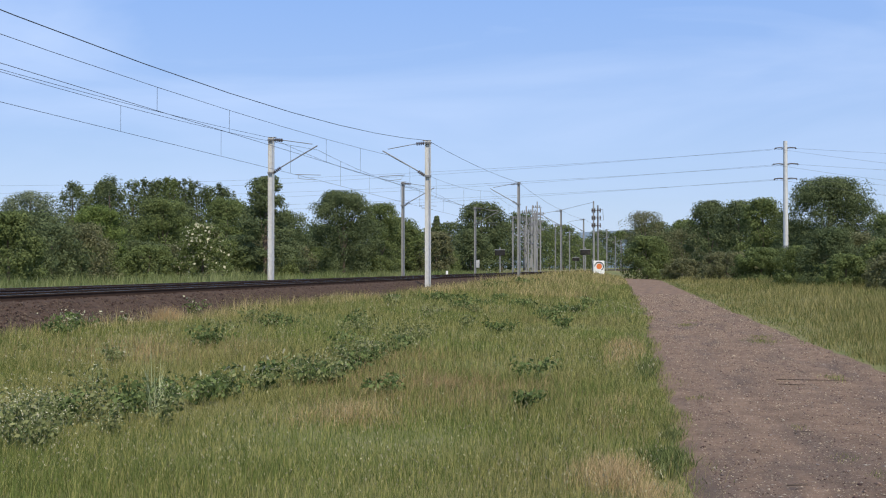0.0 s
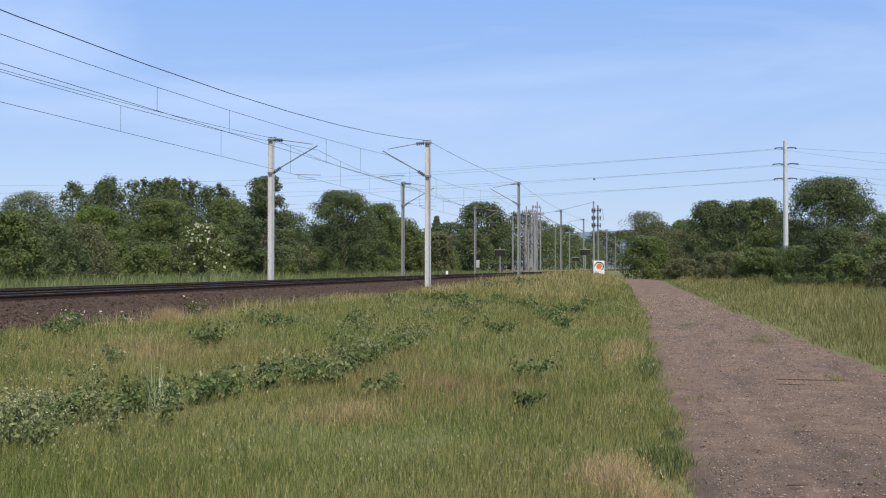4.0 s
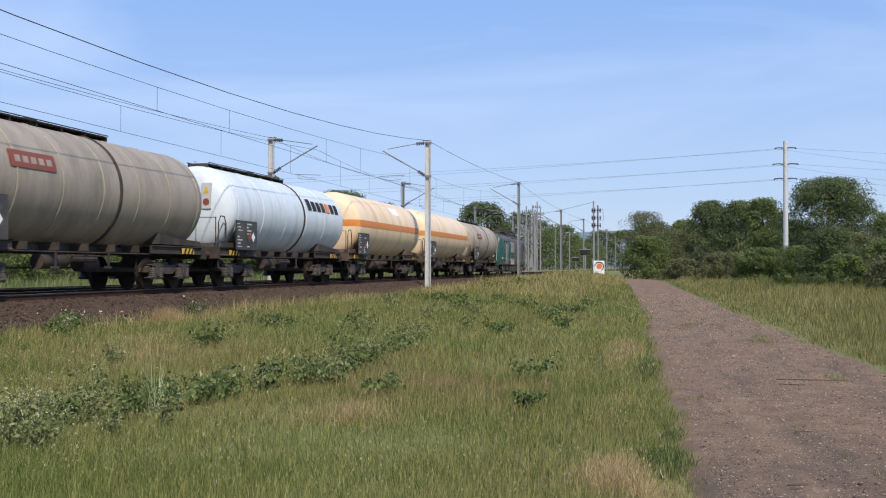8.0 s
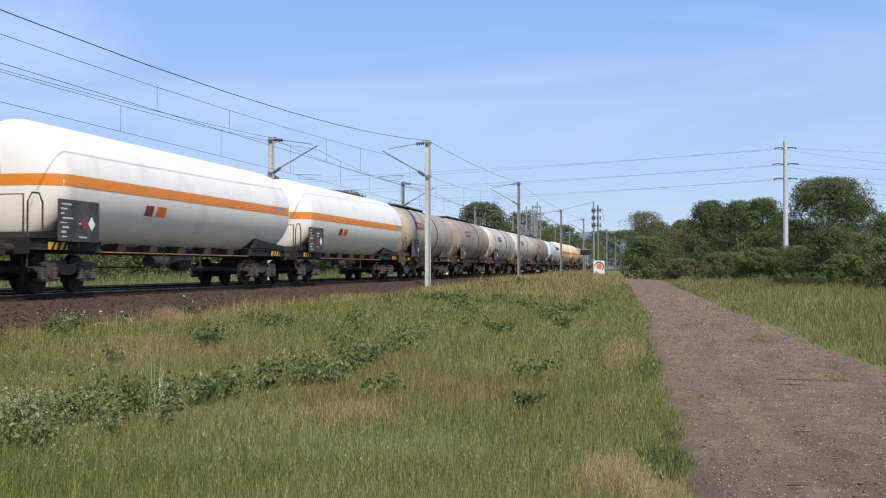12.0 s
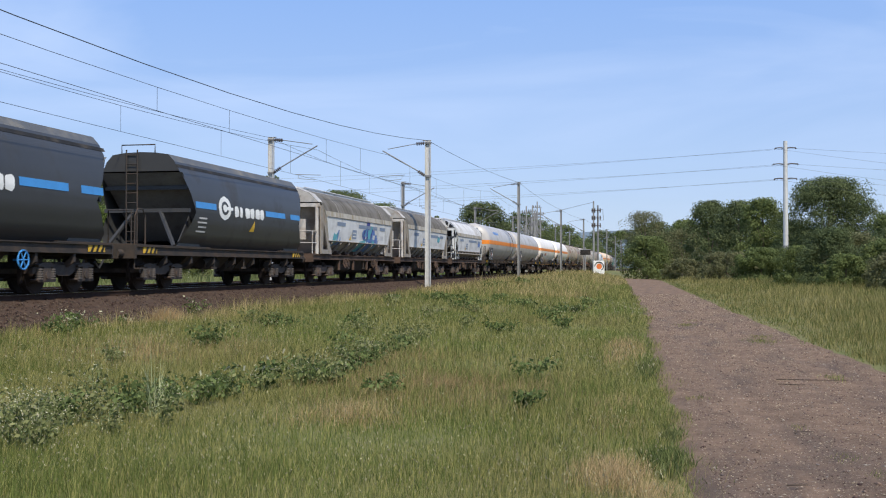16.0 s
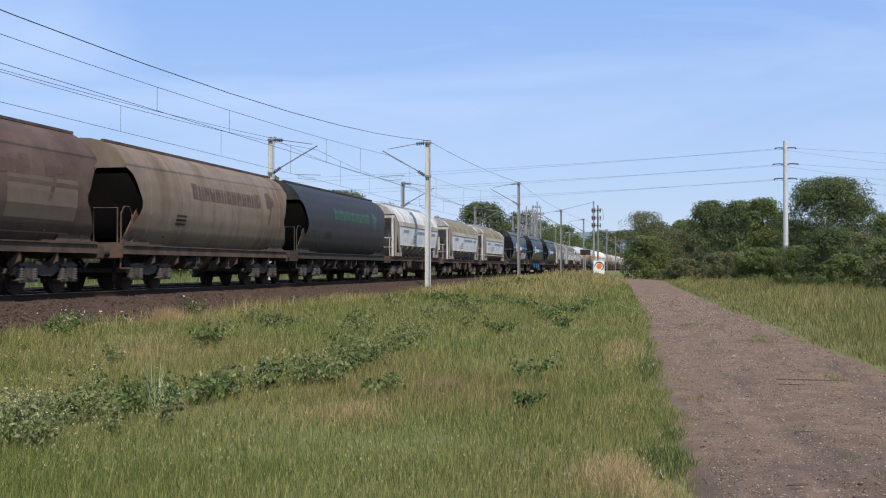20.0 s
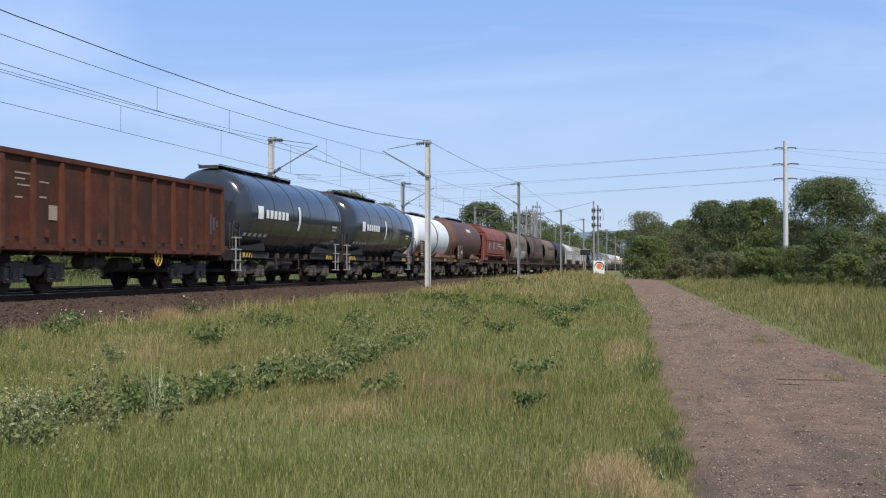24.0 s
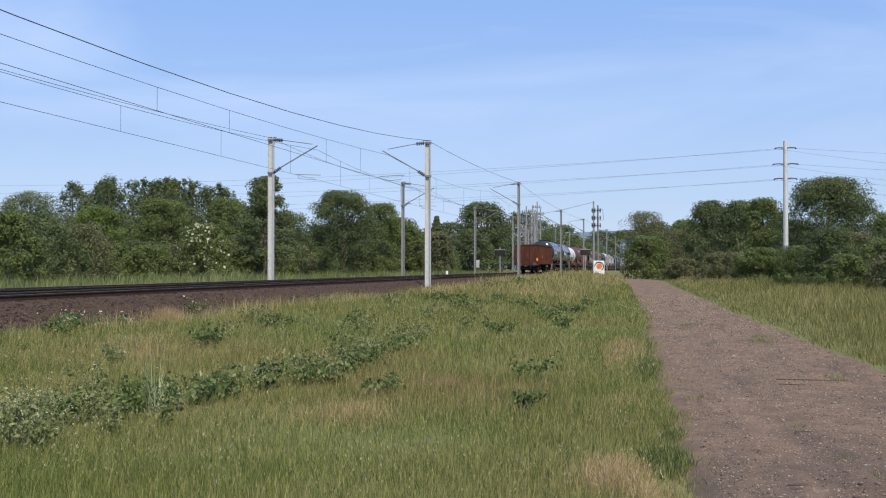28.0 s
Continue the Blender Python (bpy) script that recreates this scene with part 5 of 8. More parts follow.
def running_gear(wagon, L, mat, pivot=None, bogie_mat=None, sole=1.02, deep=0.24, wide=1.25, buffer_mat=None, stub=0.0, rod_mat=None):
    """Solebars, headstocks, buffers, couplings, brake gear and two bogies."""
    P = pivot or (L - 5.4)
    E = L / 2 - 0.62
    key = "%g_%g_%g_%g_%g" % (L, sole, deep, wide, stub)
    for s in (-1, 1):
        def solebar(bm):
            x0, x1 = wide - 0.09, wide
            prism(bm, [(x0, sole), (x1 + 0.02, sole), (x1 + 0.02, sole + 0.03), (x1 - 0.03, sole + 0.03), (x1 - 0.03, sole + deep - 0.03), (x1 + 0.02, sole + deep - 0.03), (x1 + 0.02, sole + deep), (x0, sole + deep)], *((E - stub, E - 0.1) if stub else (-E + 0.1, E - 0.1)))
        same_part("solebar", "solebar" + key, solebar, mat, wagon, turn=0 if s > 0 else 180)
        if stub:
            same_part("solebar", "solebar_rear" + key, lambda bm: prism(bm, [(wide - 0.09, sole), (wide + 0.02, sole), (wide - 0.03, sole + 0.05), (wide - 0.03, sole + deep - 0.05), (wide + 0.02, sole + deep), (wide - 0.09, sole + deep)], -E + 0.1, -E + stub), mat, wagon, turn=0 if s > 0 else 180)
            same_part("inner_beam", "inner_beam" + key, lambda bm: box(bm, 0.58, 0.66, -E + stub - 0.4, E - stub + 0.4, sole - 0.02, sole + 0.16), mat, wagon, turn=0 if s > 0 else 180)
            same_part("side_rod", "side_rod" + key, lambda bm: tube(bm, [(1.12, -E + stub - 0.05, sole - 0.02), (1.12, E - stub + 0.05, sole - 0.02)], 0.02, 6), rod_mat or mat, wagon, turn=0 if s > 0 else 180)

        def head(bm):
            bbox(bm, -1.3, 1.3, -0.06, 0.06, sole - 0.12, sole + deep + 0.02, 0.02)
        same_part("headstock", "head" + key, head, mat, wagon, (0, s * (E - 0.04), 0))

        def buffer_(bm):
            tube(bm, [(0, 0, 0), (0, 0.30, 0)], 0.11, 12, 0.10)
            tube(bm, [(0, 0.28, 0), (0, 0.56, 0)], 0.075, 10)
            bbox(bm, -0.22, 0.22, 0.56, 0.615, -0.17, 0.17, 0.025)
        for x in (-0.88, 0.88):
            same_part("buffer", "buffer", buffer_, buffer_mat or M_FRAME, wagon, (x, s * E, 1.04), turn=0 if s > 0 else 180)

        def coupling(bm):
            tube(bm, [(0, 0, 1.02), (0, 0.25, 1.02), (0, 0.42, 0.95), (0, 0.5, 0.72)], 0.045, 8)
            tube(bm, [(0.35, 0, 0.98), (0.38, 0.2, 0.85), (0.36, 0.36, 0.66), (0.3, 0.5, 0.78)], 0.03, 6)
        same_part("coupling", "coupling", coupling, M_FRAME, wagon, (0, s * E, 0), turn=0 if s > 0 else 180)
        same_part("brake_hose", "hose", lambda bm: tube(bm, [(-0.4, 0, 0.98), (-0.42, 0.2, 0.8), (-0.4, 0.36, 0.62), (-0.34, 0.5, 0.8)], 0.03, 6), M_RUBBER, wagon, (0, s * E, 0), turn=0 if s > 0 else 180)

    def sill(bm):
        box(bm, -0.25, 0.25, -E, E, sole - 0.05, sole + deep - 0.02)
        for k in range(-3, 4):
            box(bm, -wide + 0.1, wide - 0.1, k * P / 7 - 0.05, k * P / 7 + 0.05, sole + 0.02, sole + deep - 0.03)
    same_part("centre_sill", "sill" + key, sill, M_FRAME, wagon)
    same_part("brake_cylinder", "cyl", lambda bm: tube(bm, [(0.45, -0.5, 0.72), (0.45, 0.35, 0.72)], 0.2, 12), M_FRAME, wagon, (0, 1.2, 0))
    same_part("air_reservoir", "res", lambda bm: tube(bm, [(0.75, -0.6, 0.78), (0.75, 0.6, 0.78)], 0.19, 12), M_FRAME, wagon, (0, -1.1, 0))
    same_part("brake_rod", "rod%g" % P, lambda bm: tube(bm, [(0.2, -P / 2, 0.62), (0.2, P / 2, 0.62)], 0.025, 6), M_FRAME, wagon)

    def lever(bm):
        box(bm, 1.24, 1.27, -0.03, 0.03, 0.62, 1.02)
        box(bm, 1.24, 1.30, -0.22, 0.10, 0.60, 0.66)
    for k in (-1.7, 0.9):
        same_part("brake_lever", "lever", lever, M_FRAME, wagon, (0, k, 0))
    for y in (-P / 2, P / 2):
        bogie(wagon, y, bogie_mat)
    return E


def board(wagon, y, z, w, h, mat, x=1.29, bars=5, seed=0, mark=None, name="data_board", label="dark board with pale markings"):
    """A thin plate on the side with plain bars on it."""
    b = part(name, bbox(bmesh.new(), x - 0.025, x, y - w / 2, y + w / 2, z, z + h, 0.006), mat, wagon, label)
    r = random.Random(seed)
    for i in range(bars):
        zz = z + h * (0.94 - 0.88 * (i + 0.5) / bars)
        for k in (0, 1):
            if r.random() < (0.85 if k == 0 else 0.4):
                y0 = y - w / 2 + w * (0.04 + 0.44 * k + 0.06 * r.random())
                y1 = min(y + w / 2 - 0.05, y0 + w * (0.06 + 0.18 * r.random()))
                hh = h * (0.10 + 0.12 * r.random()) / bars
                part("marking", box(bmesh.new(), x + 0.001, x + 0.004, y0, y1, zz - hh, zz + hh), mark or M_SIGNWHITE, b, flat=True)
    if w > 1.5:
        for k, m_ in ((0.62, M_REDMARK), (0.80, M_WHITE)):
            a, c, q = y - w / 2 + w * k, z + h * 0.45, 0.17
            part("hazard_diamond", prism(bmesh.new(), [(a - q, c), (a, c - q), (a + q, c), (a, c + q)], x + 0.005, x + 0.009, axis="x"), m_, b, flat=True)
    return b


def chevrons(wagon, y, z=0.98, w=0.85, h=0.17):
    c = part("chevron_plate", box(bmesh.new(), 1.295, 1.31, y - w / 2, y + w / 2, z, z + h), M_YELLOW, wagon, "yellow and black striped plate", flat=True)
    for i in range(3):
        y0 = y - w / 2 + 0.1 + i * 0.26
        part("stripe", prism(bmesh.new(), [(y0, z), (y0 + 0.12, z), (y0 + 0.24, z + h), (y0 + 0.12, z + h)], 1.311, 1.314, axis="x"), M_BLACK, c, flat=True)


def handrail(wagon, pts, r=0.022, mat=None):
    part("handrail", tube(bmesh.new(), pts, r, 6), mat or M_FRAME, wagon)


def ladder(wagon, x, y, z0, z1, w=0.36, mat=None, lean=0.0):
    mat = mat or M_FRAME
    l = part("ladder", tube(tube(bmesh.new(), [(x - w / 2, y, z0), (x - w / 2, y + lean, z1)], 0.022, 6), [(x + w / 2, y, z0), (x + w / 2, y + lean, z1)], 0.022, 6), mat, wagon)
    n = int((z1 - z0) / 0.28)
    for i in range(n):
        u = (i + 0.5) / n
        same_part("rung", "rung%g" % w, lambda bm: tube(bm, [(-w / 2, 0, 0), (w / 2, 0, 0)], 0.015, 5), mat, l, (x, y + lean * u, z0 + (z1 - z0) * u))


def end_platform(wagon, L, s, mat):
    """Steps and safety rails at one end; s is -1 at the rear."""
    E = L / 2 - 0.62
    part("platform", box(bmesh.new(), -1.2, 1.2, min(s * (E - 0.75), s * E), max(s * (E - 0.75), s * E), 1.275, 1.315), mat, wagon, flat=True)
    for x in (-1, 1):
        handrail(wagon, [(x * 1.22, s * (E - 0.75), 1.3), (x * 1.22, s * (E - 0.75), 2.1), (x * 1.22, s * (E - 0.60), 2.3), (x * 1.22, s * (E - 0.3), 2.3), (x * 1.22, s * (E - 0.12), 2.1), (x * 1.22, s * (E - 0.1), 0.62)], 0.022, mat)
        handrail(wagon, [(x * 0.45, s * (E - 0.05), 1.3), (x * 0.45, s * (E - 0.05), 2.25), (x * 1.15, s * (E - 0.05), 2.25), (x * 1.15, s * (E - 0.05), 1.3)], 0.022, mat)
        part("step", box(bmesh.new(), x * 1.2 - 0.14, x * 1.2 + 0.14, s * (E - 0.42) - 0.2, s * (E - 0.42) + 0.2, 0.60, 0.64), mat, wagon, flat=True)


DOME = ((0.0, 0.0), (0.035, 0.45), (0.10, 0.70), (0.20, 0.86), (0.33, 0.95), (0.47, 0.99), (0.62, 1.0))


def dome_y(rho, R):
    f = rho / R
    for (a, p), (b, q) in zip(DOME, DOME[1:]):
        if f <= q:
            return a + (b - a) * (f - p) / (q - p)
    return 0.62


def barrel(bm, R, cz, B, off=0.0, n=40):
    prof = [(-B / 2 - off + a, f * R + (off if f else 0)) for a, f in DOME] + [(-B / 2 + 0.62 + (B - 1.24) * k / 6, R + off) for k in range(1, 6)] + [(B / 2 + off - a, f * R + (off if f else 0)) for a, f in DOME[::-1]]
    return lathe(bm, prof, 0, cz, n)


def band(bm, R, cz, B, z0, z1, off=0.006):
    """A painted band at one height right round a barrel and its rear end."""
    rows = []
    for k in range(4):
        z = z0 + (z1 - z0) * k / 3
        xs = math.sqrt(R * R - z * z)
        pts = [(xs, B / 2 - 0.62), (xs, 0), (xs, -B / 2 + 0.62)]
        for i in range(1, 24):
            x = xs * math.cos(math.pi * i / 24)
            pts.append((x, -B / 2 + dome_y(math.hypot(x, z), R)))
        pts += [(-xs, -B / 2 + 0.62), (-xs, 0), (-xs, B / 2 - 0.62)]
        rows.append([bm.verts.new((x * (1 + off / R), y - (off if y < -B / 2 + 0.6 else 0), cz + z * (1 + off / R))) for x, y in pts])
    for a, b in zip(rows, rows[1:]):
        for i in range(len(a) - 1):
            bm.faces.new((a[i], a[i + 1], b[i + 1], b[i]))
    return bm


def wall_patch(bm, R, cz, y0, y1, a0, a1, off=0.008, n=4):
    """A thin patch on the barrel's side between two heights given as angles above level."""
    return lathe(bm, [(y0, R + off), (y1, R + off)], 0, cz, n, a0, a1)


def tank_wagon(label, L, R, body, frame_mat, cz=None, rings=0, ring_mat=None, strap=None, walkway=None, stripe=None, board_mat=None, rear=0, marks=(), rails=True, ladder_on=False, wedge=None, name="tank_wagon", seed=0, chev=True, end_sign=False, fore=0.0, steps=None):
    w = thing(name, label, "tank wagon", "freight train")
    E = running_gear(w, L, frame_mat, stub=3.5, rod_mat=M_OLDYELLOW if body is M_LPG else None)
    cz = cz or (1.10 + R)
    B = L - 1.55 - rear - fore
    yc = 0.42 + (rear - fore) / 2
    tank = part("barrel", barrel(bmesh.new(), R, cz, B), body, w)
    tank.location.y = yc
    wedge = wedge or frame_mat
    for s in (-1, 1):
        yb = s * (L / 2 - 0.75)
        def yy(d):
            return yb - s * d
        part("end_saddle", prism(bmesh.new(), [(yy(3.0), 1.30), (yy(2.9), 1.60), (yy(1.5), 1.47), (yy(0.1), 1.42), (yy(0.0), 1.28)], -1.27, 1.27, axis="x"), wedge, w, flat=True)
    for k in (-0.18, 0.18):
        part("cradle", prism(bmesh.new(), [(-0.7, 1.20), (0.7, 1.20), (0.66, 1.32), (0.3, 1.22), (-0.3, 1.22), (-0.66, 1.32)], k * L - 0.09, k * L + 0.09), frame_mat, w, flat=True)
    for i in range(rings):
        y = -B / 2 + 0.75 + (B - 1.5) * i / (rings - 1)
        same_part("hoop", "hoop%g_%g" % (R, cz), lambda bm: lathe(bm, [(-0.04, R + 0.002), (-0.03, R + 0.014), (0.03, R + 0.014), (0.04, R + 0.002)], 0, cz, 40), ring_mat or body, tank, (0, y, 0))
    if strap is not None:
        part("strap", lathe(bmesh.new(), [(strap - 0.07, R + 0.003), (strap - 0.06, R + 0.03), (strap + 0.06, R + 0.03), (strap + 0.07, R + 0.003)], 0, cz, 40), M_FRAME, tank, "dark drain strap")
    if stripe:
        part("stripe", band(bmesh.new(), R, cz, B, stripe[1], stripe[2]), stripe[0], tank, "orange band round the barrel")
    if walkway:
        y0, y1 = walkway[0] + yc, walkway[1] + yc
        z = cz + R
        wk = part("walkway", box(bmesh.new(), -0.38, 0.38, y0, y1, z + 0.07, z + 0.095), M_BUFFER, w, "dark grating walkway on top", flat=True)
        k = int((y1 - y0) / 1.1)
        for i in range(k + 1):
            y = y0 + (y1 - y0) * i / k
            part("bracket", box(bmesh.new(), -0.36, 0.36, y - 0.03, y + 0.03, z - 0.03, z + 0.07), M_FRAME, wk, flat=True)
        for x in (-0.4, 0.4):
            part("edge_bar", tube(bmesh.new(), [(x, y0, z + 0.12), (x, y1, z + 0.12)], 0.016, 6), M_BUFFER, wk)
        part("manhole", tube(bmesh.new(), [(0, (y0 + y1) / 2 + 0.6, z - 0.02), (0, (y0 + y1) / 2 + 0.6, z + 0.16)], 0.3, 14), frame_mat, w)
    if ladder_on:
        ladder(w, 0.02, -B / 2 + yc - 0.14, 1.3, cz + R + 0.1, 0.46)
    if rails:
        end_platform(w, L, -1, M_FRAME)
    if steps:
        for s in (-1, 1):
            y = s * (E - 0.28)
            st = part("step_frame", tube(tube(bmesh.new(), [(1.36, y - 0.2, 0.55), (1.36, y - 0.2, 1.75)], 0.028, 6), [(1.36, y + 0.2, 0.55), (1.36, y + 0.2, 1.30)], 0.028, 6), steps, w, "pale grey boarding steps")
            for z in (0.56, 0.92, 1.30, 1.72):
                part("tread", bbox(bmesh.new(), 1.20, 1.42, y - 0.22, y + 0.22, z - 0.025, z + 0.025, 0.008), steps, st)
    if board_mat:
        for sx in (1,):
            part("board_post", box(bmesh.new(), 1.38, 1.44, -E + 2.0, -E + 2.08, 1.1, 2.1), M_FRAME, w, flat=True)
            board(w, -E + 1.95, 1.22, 1.95, 0.98, board_mat, 1.50, 8, seed)
    if chev:
        chevrons(w, -E + 1.3, 1.03)
        chevrons(w, E - 1.2, 1.03)
    if end_sign:
        s_ = part("end_sign", box(bmesh.new(), 0.42, 0.74, -B / 2 - 0.01, -B / 2 + 0.12, cz + 0.0, cz + 0.85), M_SIGNWHITE, tank, "warning sign with orange and blue marks", flat=True)
        part("mark", prism(bmesh.new(), [(0.47, cz + 0.50), (0.69, cz + 0.50), (0.58, cz + 0.74)], -B / 2 - 0.014, -B / 2 - 0.011), M_YELLOW, s_, flat=True)
        part("mark", tube(bmesh.new(), [(0.58, -B / 2 - 0.014, cz + 0.22), (0.58, -B / 2 - 0.010, cz + 0.22)], 0.12, 14), M_REDMARK, s_, flat=True)
    for nm, mat, y0, y1, a0, a1 in marks:
        part(nm, wall_patch(bmesh.new(), R, cz, y0, y1, a0, a1, 0.022 if rings else 0.008), mat, tank)
    for k in (-0.5, 0.5):
        part("outlet_pipe", tube(bmesh.new(), [(0.3, k, 1.35), (0.6, k, 0.95), (1.05, k, 0.85)], 0.07, 8), frame_mat, w)
    part("outlet_valve", tube(bmesh.new(), [(1.0, -0.62, 0.85), (1.0, 0.62, 0.85)], 0.10, 10), frame_mat, w)
    return w


def sheet_side(bm, sec, inset, L, s, n=8, rear=0.0, front=0.0):
    """One side of a hopper: the section pulled along, its ends set in by inset(z)."""
    rows = []
    for x, z in sec:
        h = L / 2 - inset(z)
        rows.append([bm.verts.new((s * x, -h + rear + (2 * h - rear - front) * i / n, z)) for i in range(n + 1)])
    for a, b in zip(rows, rows[1:]):
        for i in range(n):
            bm.faces.new((a[i], a[i + 1], b[i + 1], b[i]))
    return bm


def end_sheet(bm, sec, inset, L, s, z0, z1, back=0.0):
    """The end wall between the two sides, following the set-in line."""
    rows = []
    for x, z in sec:
        if z0 <= z <= z1:
            y = s * (L / 2 - inset(z) - back)
            rows.append([bm.verts.new((q * x, y, z)) for q in (-1, -0.5, 0, 0.5, 1)])
    for a, b in zip(rows, rows[1:]):
        for i in range(4):
            bm.faces.new((a[i], a[i + 1], b[i + 1], b[i]))
    return bm


def lerp_table(tab):
    zs, vs = [a for a, b in tab], [b for a, b in tab]
    return lambda z: float(np.interp(z, zs, vs))


def dense(sec, k=3):
    out = []
    for (a, b), (c, d) in zip(sec, sec[1:]):
        out += [(a + (c - a) * i / k, b + (d - b) * i / k) for i in range(k)]
    return out + [sec[-1]]


def grain_hopper(label, L, body, roof, frame_mat, void, sec, roof_z, top_panel, marks=(), wheels=None, ribs=0, name="hopper_wagon", beams=True, seed=0, end_ladder=True, chev=True, rear=0.0, front=0.0):
    """A high-sided grain wagon with barrel-shaped sides and open sloped ends."""
    w = thing(name, label, "hopper wagon", "freight train")
    E = running_gear(w, L, frame_mat, sole=1.0, deep=0.26, wide=1.32)
    side = dense([p for p in sec if p[1] <= roof_z])
    top = dense([p for p in sec if p[1] >= roof_z])
    inset = lerp_table([(1.2, 0.85), (1.5, 1.05), (2.35, 1.75), (3.2, 1.25), (top_panel, 1.0), (4.3, 0.95)])
    for s in (-1, 1):
        sh = part("side_sheet", sheet_side(bmesh.new(), side, inset, L, s, 8, rear, front), body, w)
        for i in range(ribs):
            y = -L / 2 + 2.2 + rear + (L - 4.4 - rear - front) * i / (ribs - 1)
            part("seam", strip(bmesh.new(), [[(s * (a + 0.006), y - 0.03, b), (s * (a + 0.006), y + 0.03, b), (s * (c + 0.006), y + 0.03, d), (s * (c + 0.006), y - 0.03, d)] for (a, b), (c, d) in zip(side, side[1:])]), M_BEIGESEAM, sh)
    rf = part("roof", sheet_side(sheet_side(bmesh.new(), top, inset, L, 1, 8, rear, front), top, inset, L, -1, 8, rear, front), roof, w)
    for x in (-0.62, 0.62):
        part("roof_edge", box(bmesh.new(), x - 0.05, x + 0.05, -L / 2 + 1.0 + rear, L / 2 - 1.0 - front, 4.07, 4.14), frame_mat, rf, flat=True)
    for i in range(6):
        y = -L / 2 + 2.0 + rear + (L - 4.0 - rear - front) * i / 5
        same_part("roof_hatch_clamp", "clampbar", lambda bm: bbox(bm, -0.4, 0.4, -0.05, 0.05, 4.12, 4.19, 0.02), frame_mat, rf, (0, y, 0))
    for s in (-1, 1):
        H = L / 2 - (rear if s < 0 else front)
        part("end_panel", end_sheet(bmesh.new(), dense(sec), inset, 2 * H, s, top_panel, 4.3), body, w)
        part("slope_sheet", strip(bmesh.new(), [[(-1.36, s * (H - 1.02), top_panel), (1.36, s * (H - 1.02), top_panel), (1.3, s * (H - 3.4), 1.5), (-1.3, s * (H - 3.4), 1.5)]]), void, w, "sloping end sheet")
        part("end_floor", box(bmesh.new(), -1.3, 1.3, min(s * (H - 3.3), s * (E - 0.05)), max(s * (H - 3.3), s * (E - 0.05)), 1.265, 1.30), frame_mat, w, flat=True)
        ye = s * (H - 1.0)
        if beams:
            for z, hw in ((3.05, 1.40), (2.35, 1.42)):
                part("end_beam", box(bmesh.new(), -hw, hw, ye - s * 0.45 - 0.05, ye - s * 0.45 + 0.05, z, z + 0.12), body, w, flat=True)
            for x in (-1, 1):
                part("end_strut", tube(bmesh.new(), [(x * 1.1, ye, 1.3), (x * 0.45, ye - s * 0.45, 2.36)], 0.07, 6), body, w)
        else:
            for x in (-1, 1):
                part("end_strut", tube(bmesh.new(), [(x * 1.18, ye - s * 0.5, 1.3), (x * 1.12, ye - s * 1.5, 2.45)], 0.05, 6), frame_mat, w)
        part("end_wing", prism(bmesh.new(), [(s * (H - 1.0), 1.3), (s * (H - 1.95), 2.3), (s * (H - 2.7), 1.3)], 1.16, 1.20, axis="x"), body if beams else frame_mat, w, flat=True)
    if end_ladder:
        ladder(w, -0.25, -L / 2 + 0.92 + rear, 1.3, 4.25, mat=frame_mat)
        handrail(w, [(-0.6, -L / 2 + 0.95 + rear, 4.15), (-0.6, -L / 2 + 0.95 + rear, 4.4), (0.5, -L / 2 + 0.95 + rear, 4.4), (0.5, -L / 2 + 0.95 + rear, 4.15)], 0.02, frame_mat)
    end_platform(w, L, -1, frame_mat)
    if wheels:
        for y in (-1.6, 1.0, 2.8):
            handwheel(w, 1.36, y, 0.82, wheels)
    if chev:
        chevrons(w, -E + 0.9, 1.05)
        chevrons(w, E - 0.9, 1.05)
    for y in (-2.4, 0.0, 2.4):
        part("outlet_chute", prism(bmesh.new(), [(-1.1, 1.25), (1.1, 1.25), (0.5, 0.62), (-0.5, 0.62)], y - 0.55, y + 0.55), frame_mat, w, flat=True)
    for i in range(7):
        y = -L / 2 + 2.6 + (L - 5.2) * i / 6
        same_part("gusset", "gusset", lambda bm: prism(bm, [(1.0, 0.72), (1.3, 1.0), (1.3, 0.78), (1.05, 0.62)], -0.05, 0.05), frame_mat, w, (0, y, 0))
    xs, zs = [a for a, b in dense(sec)], [b for a, b in dense(sec)]
    for nm, mat, y0, y1, z0, z1, *shape in marks:
        side_mark(w, nm, mat, y0 + (rear - front) / 2, y1 + (rear - front) / 2, z0, z1, xs, zs, *shape)
    return w


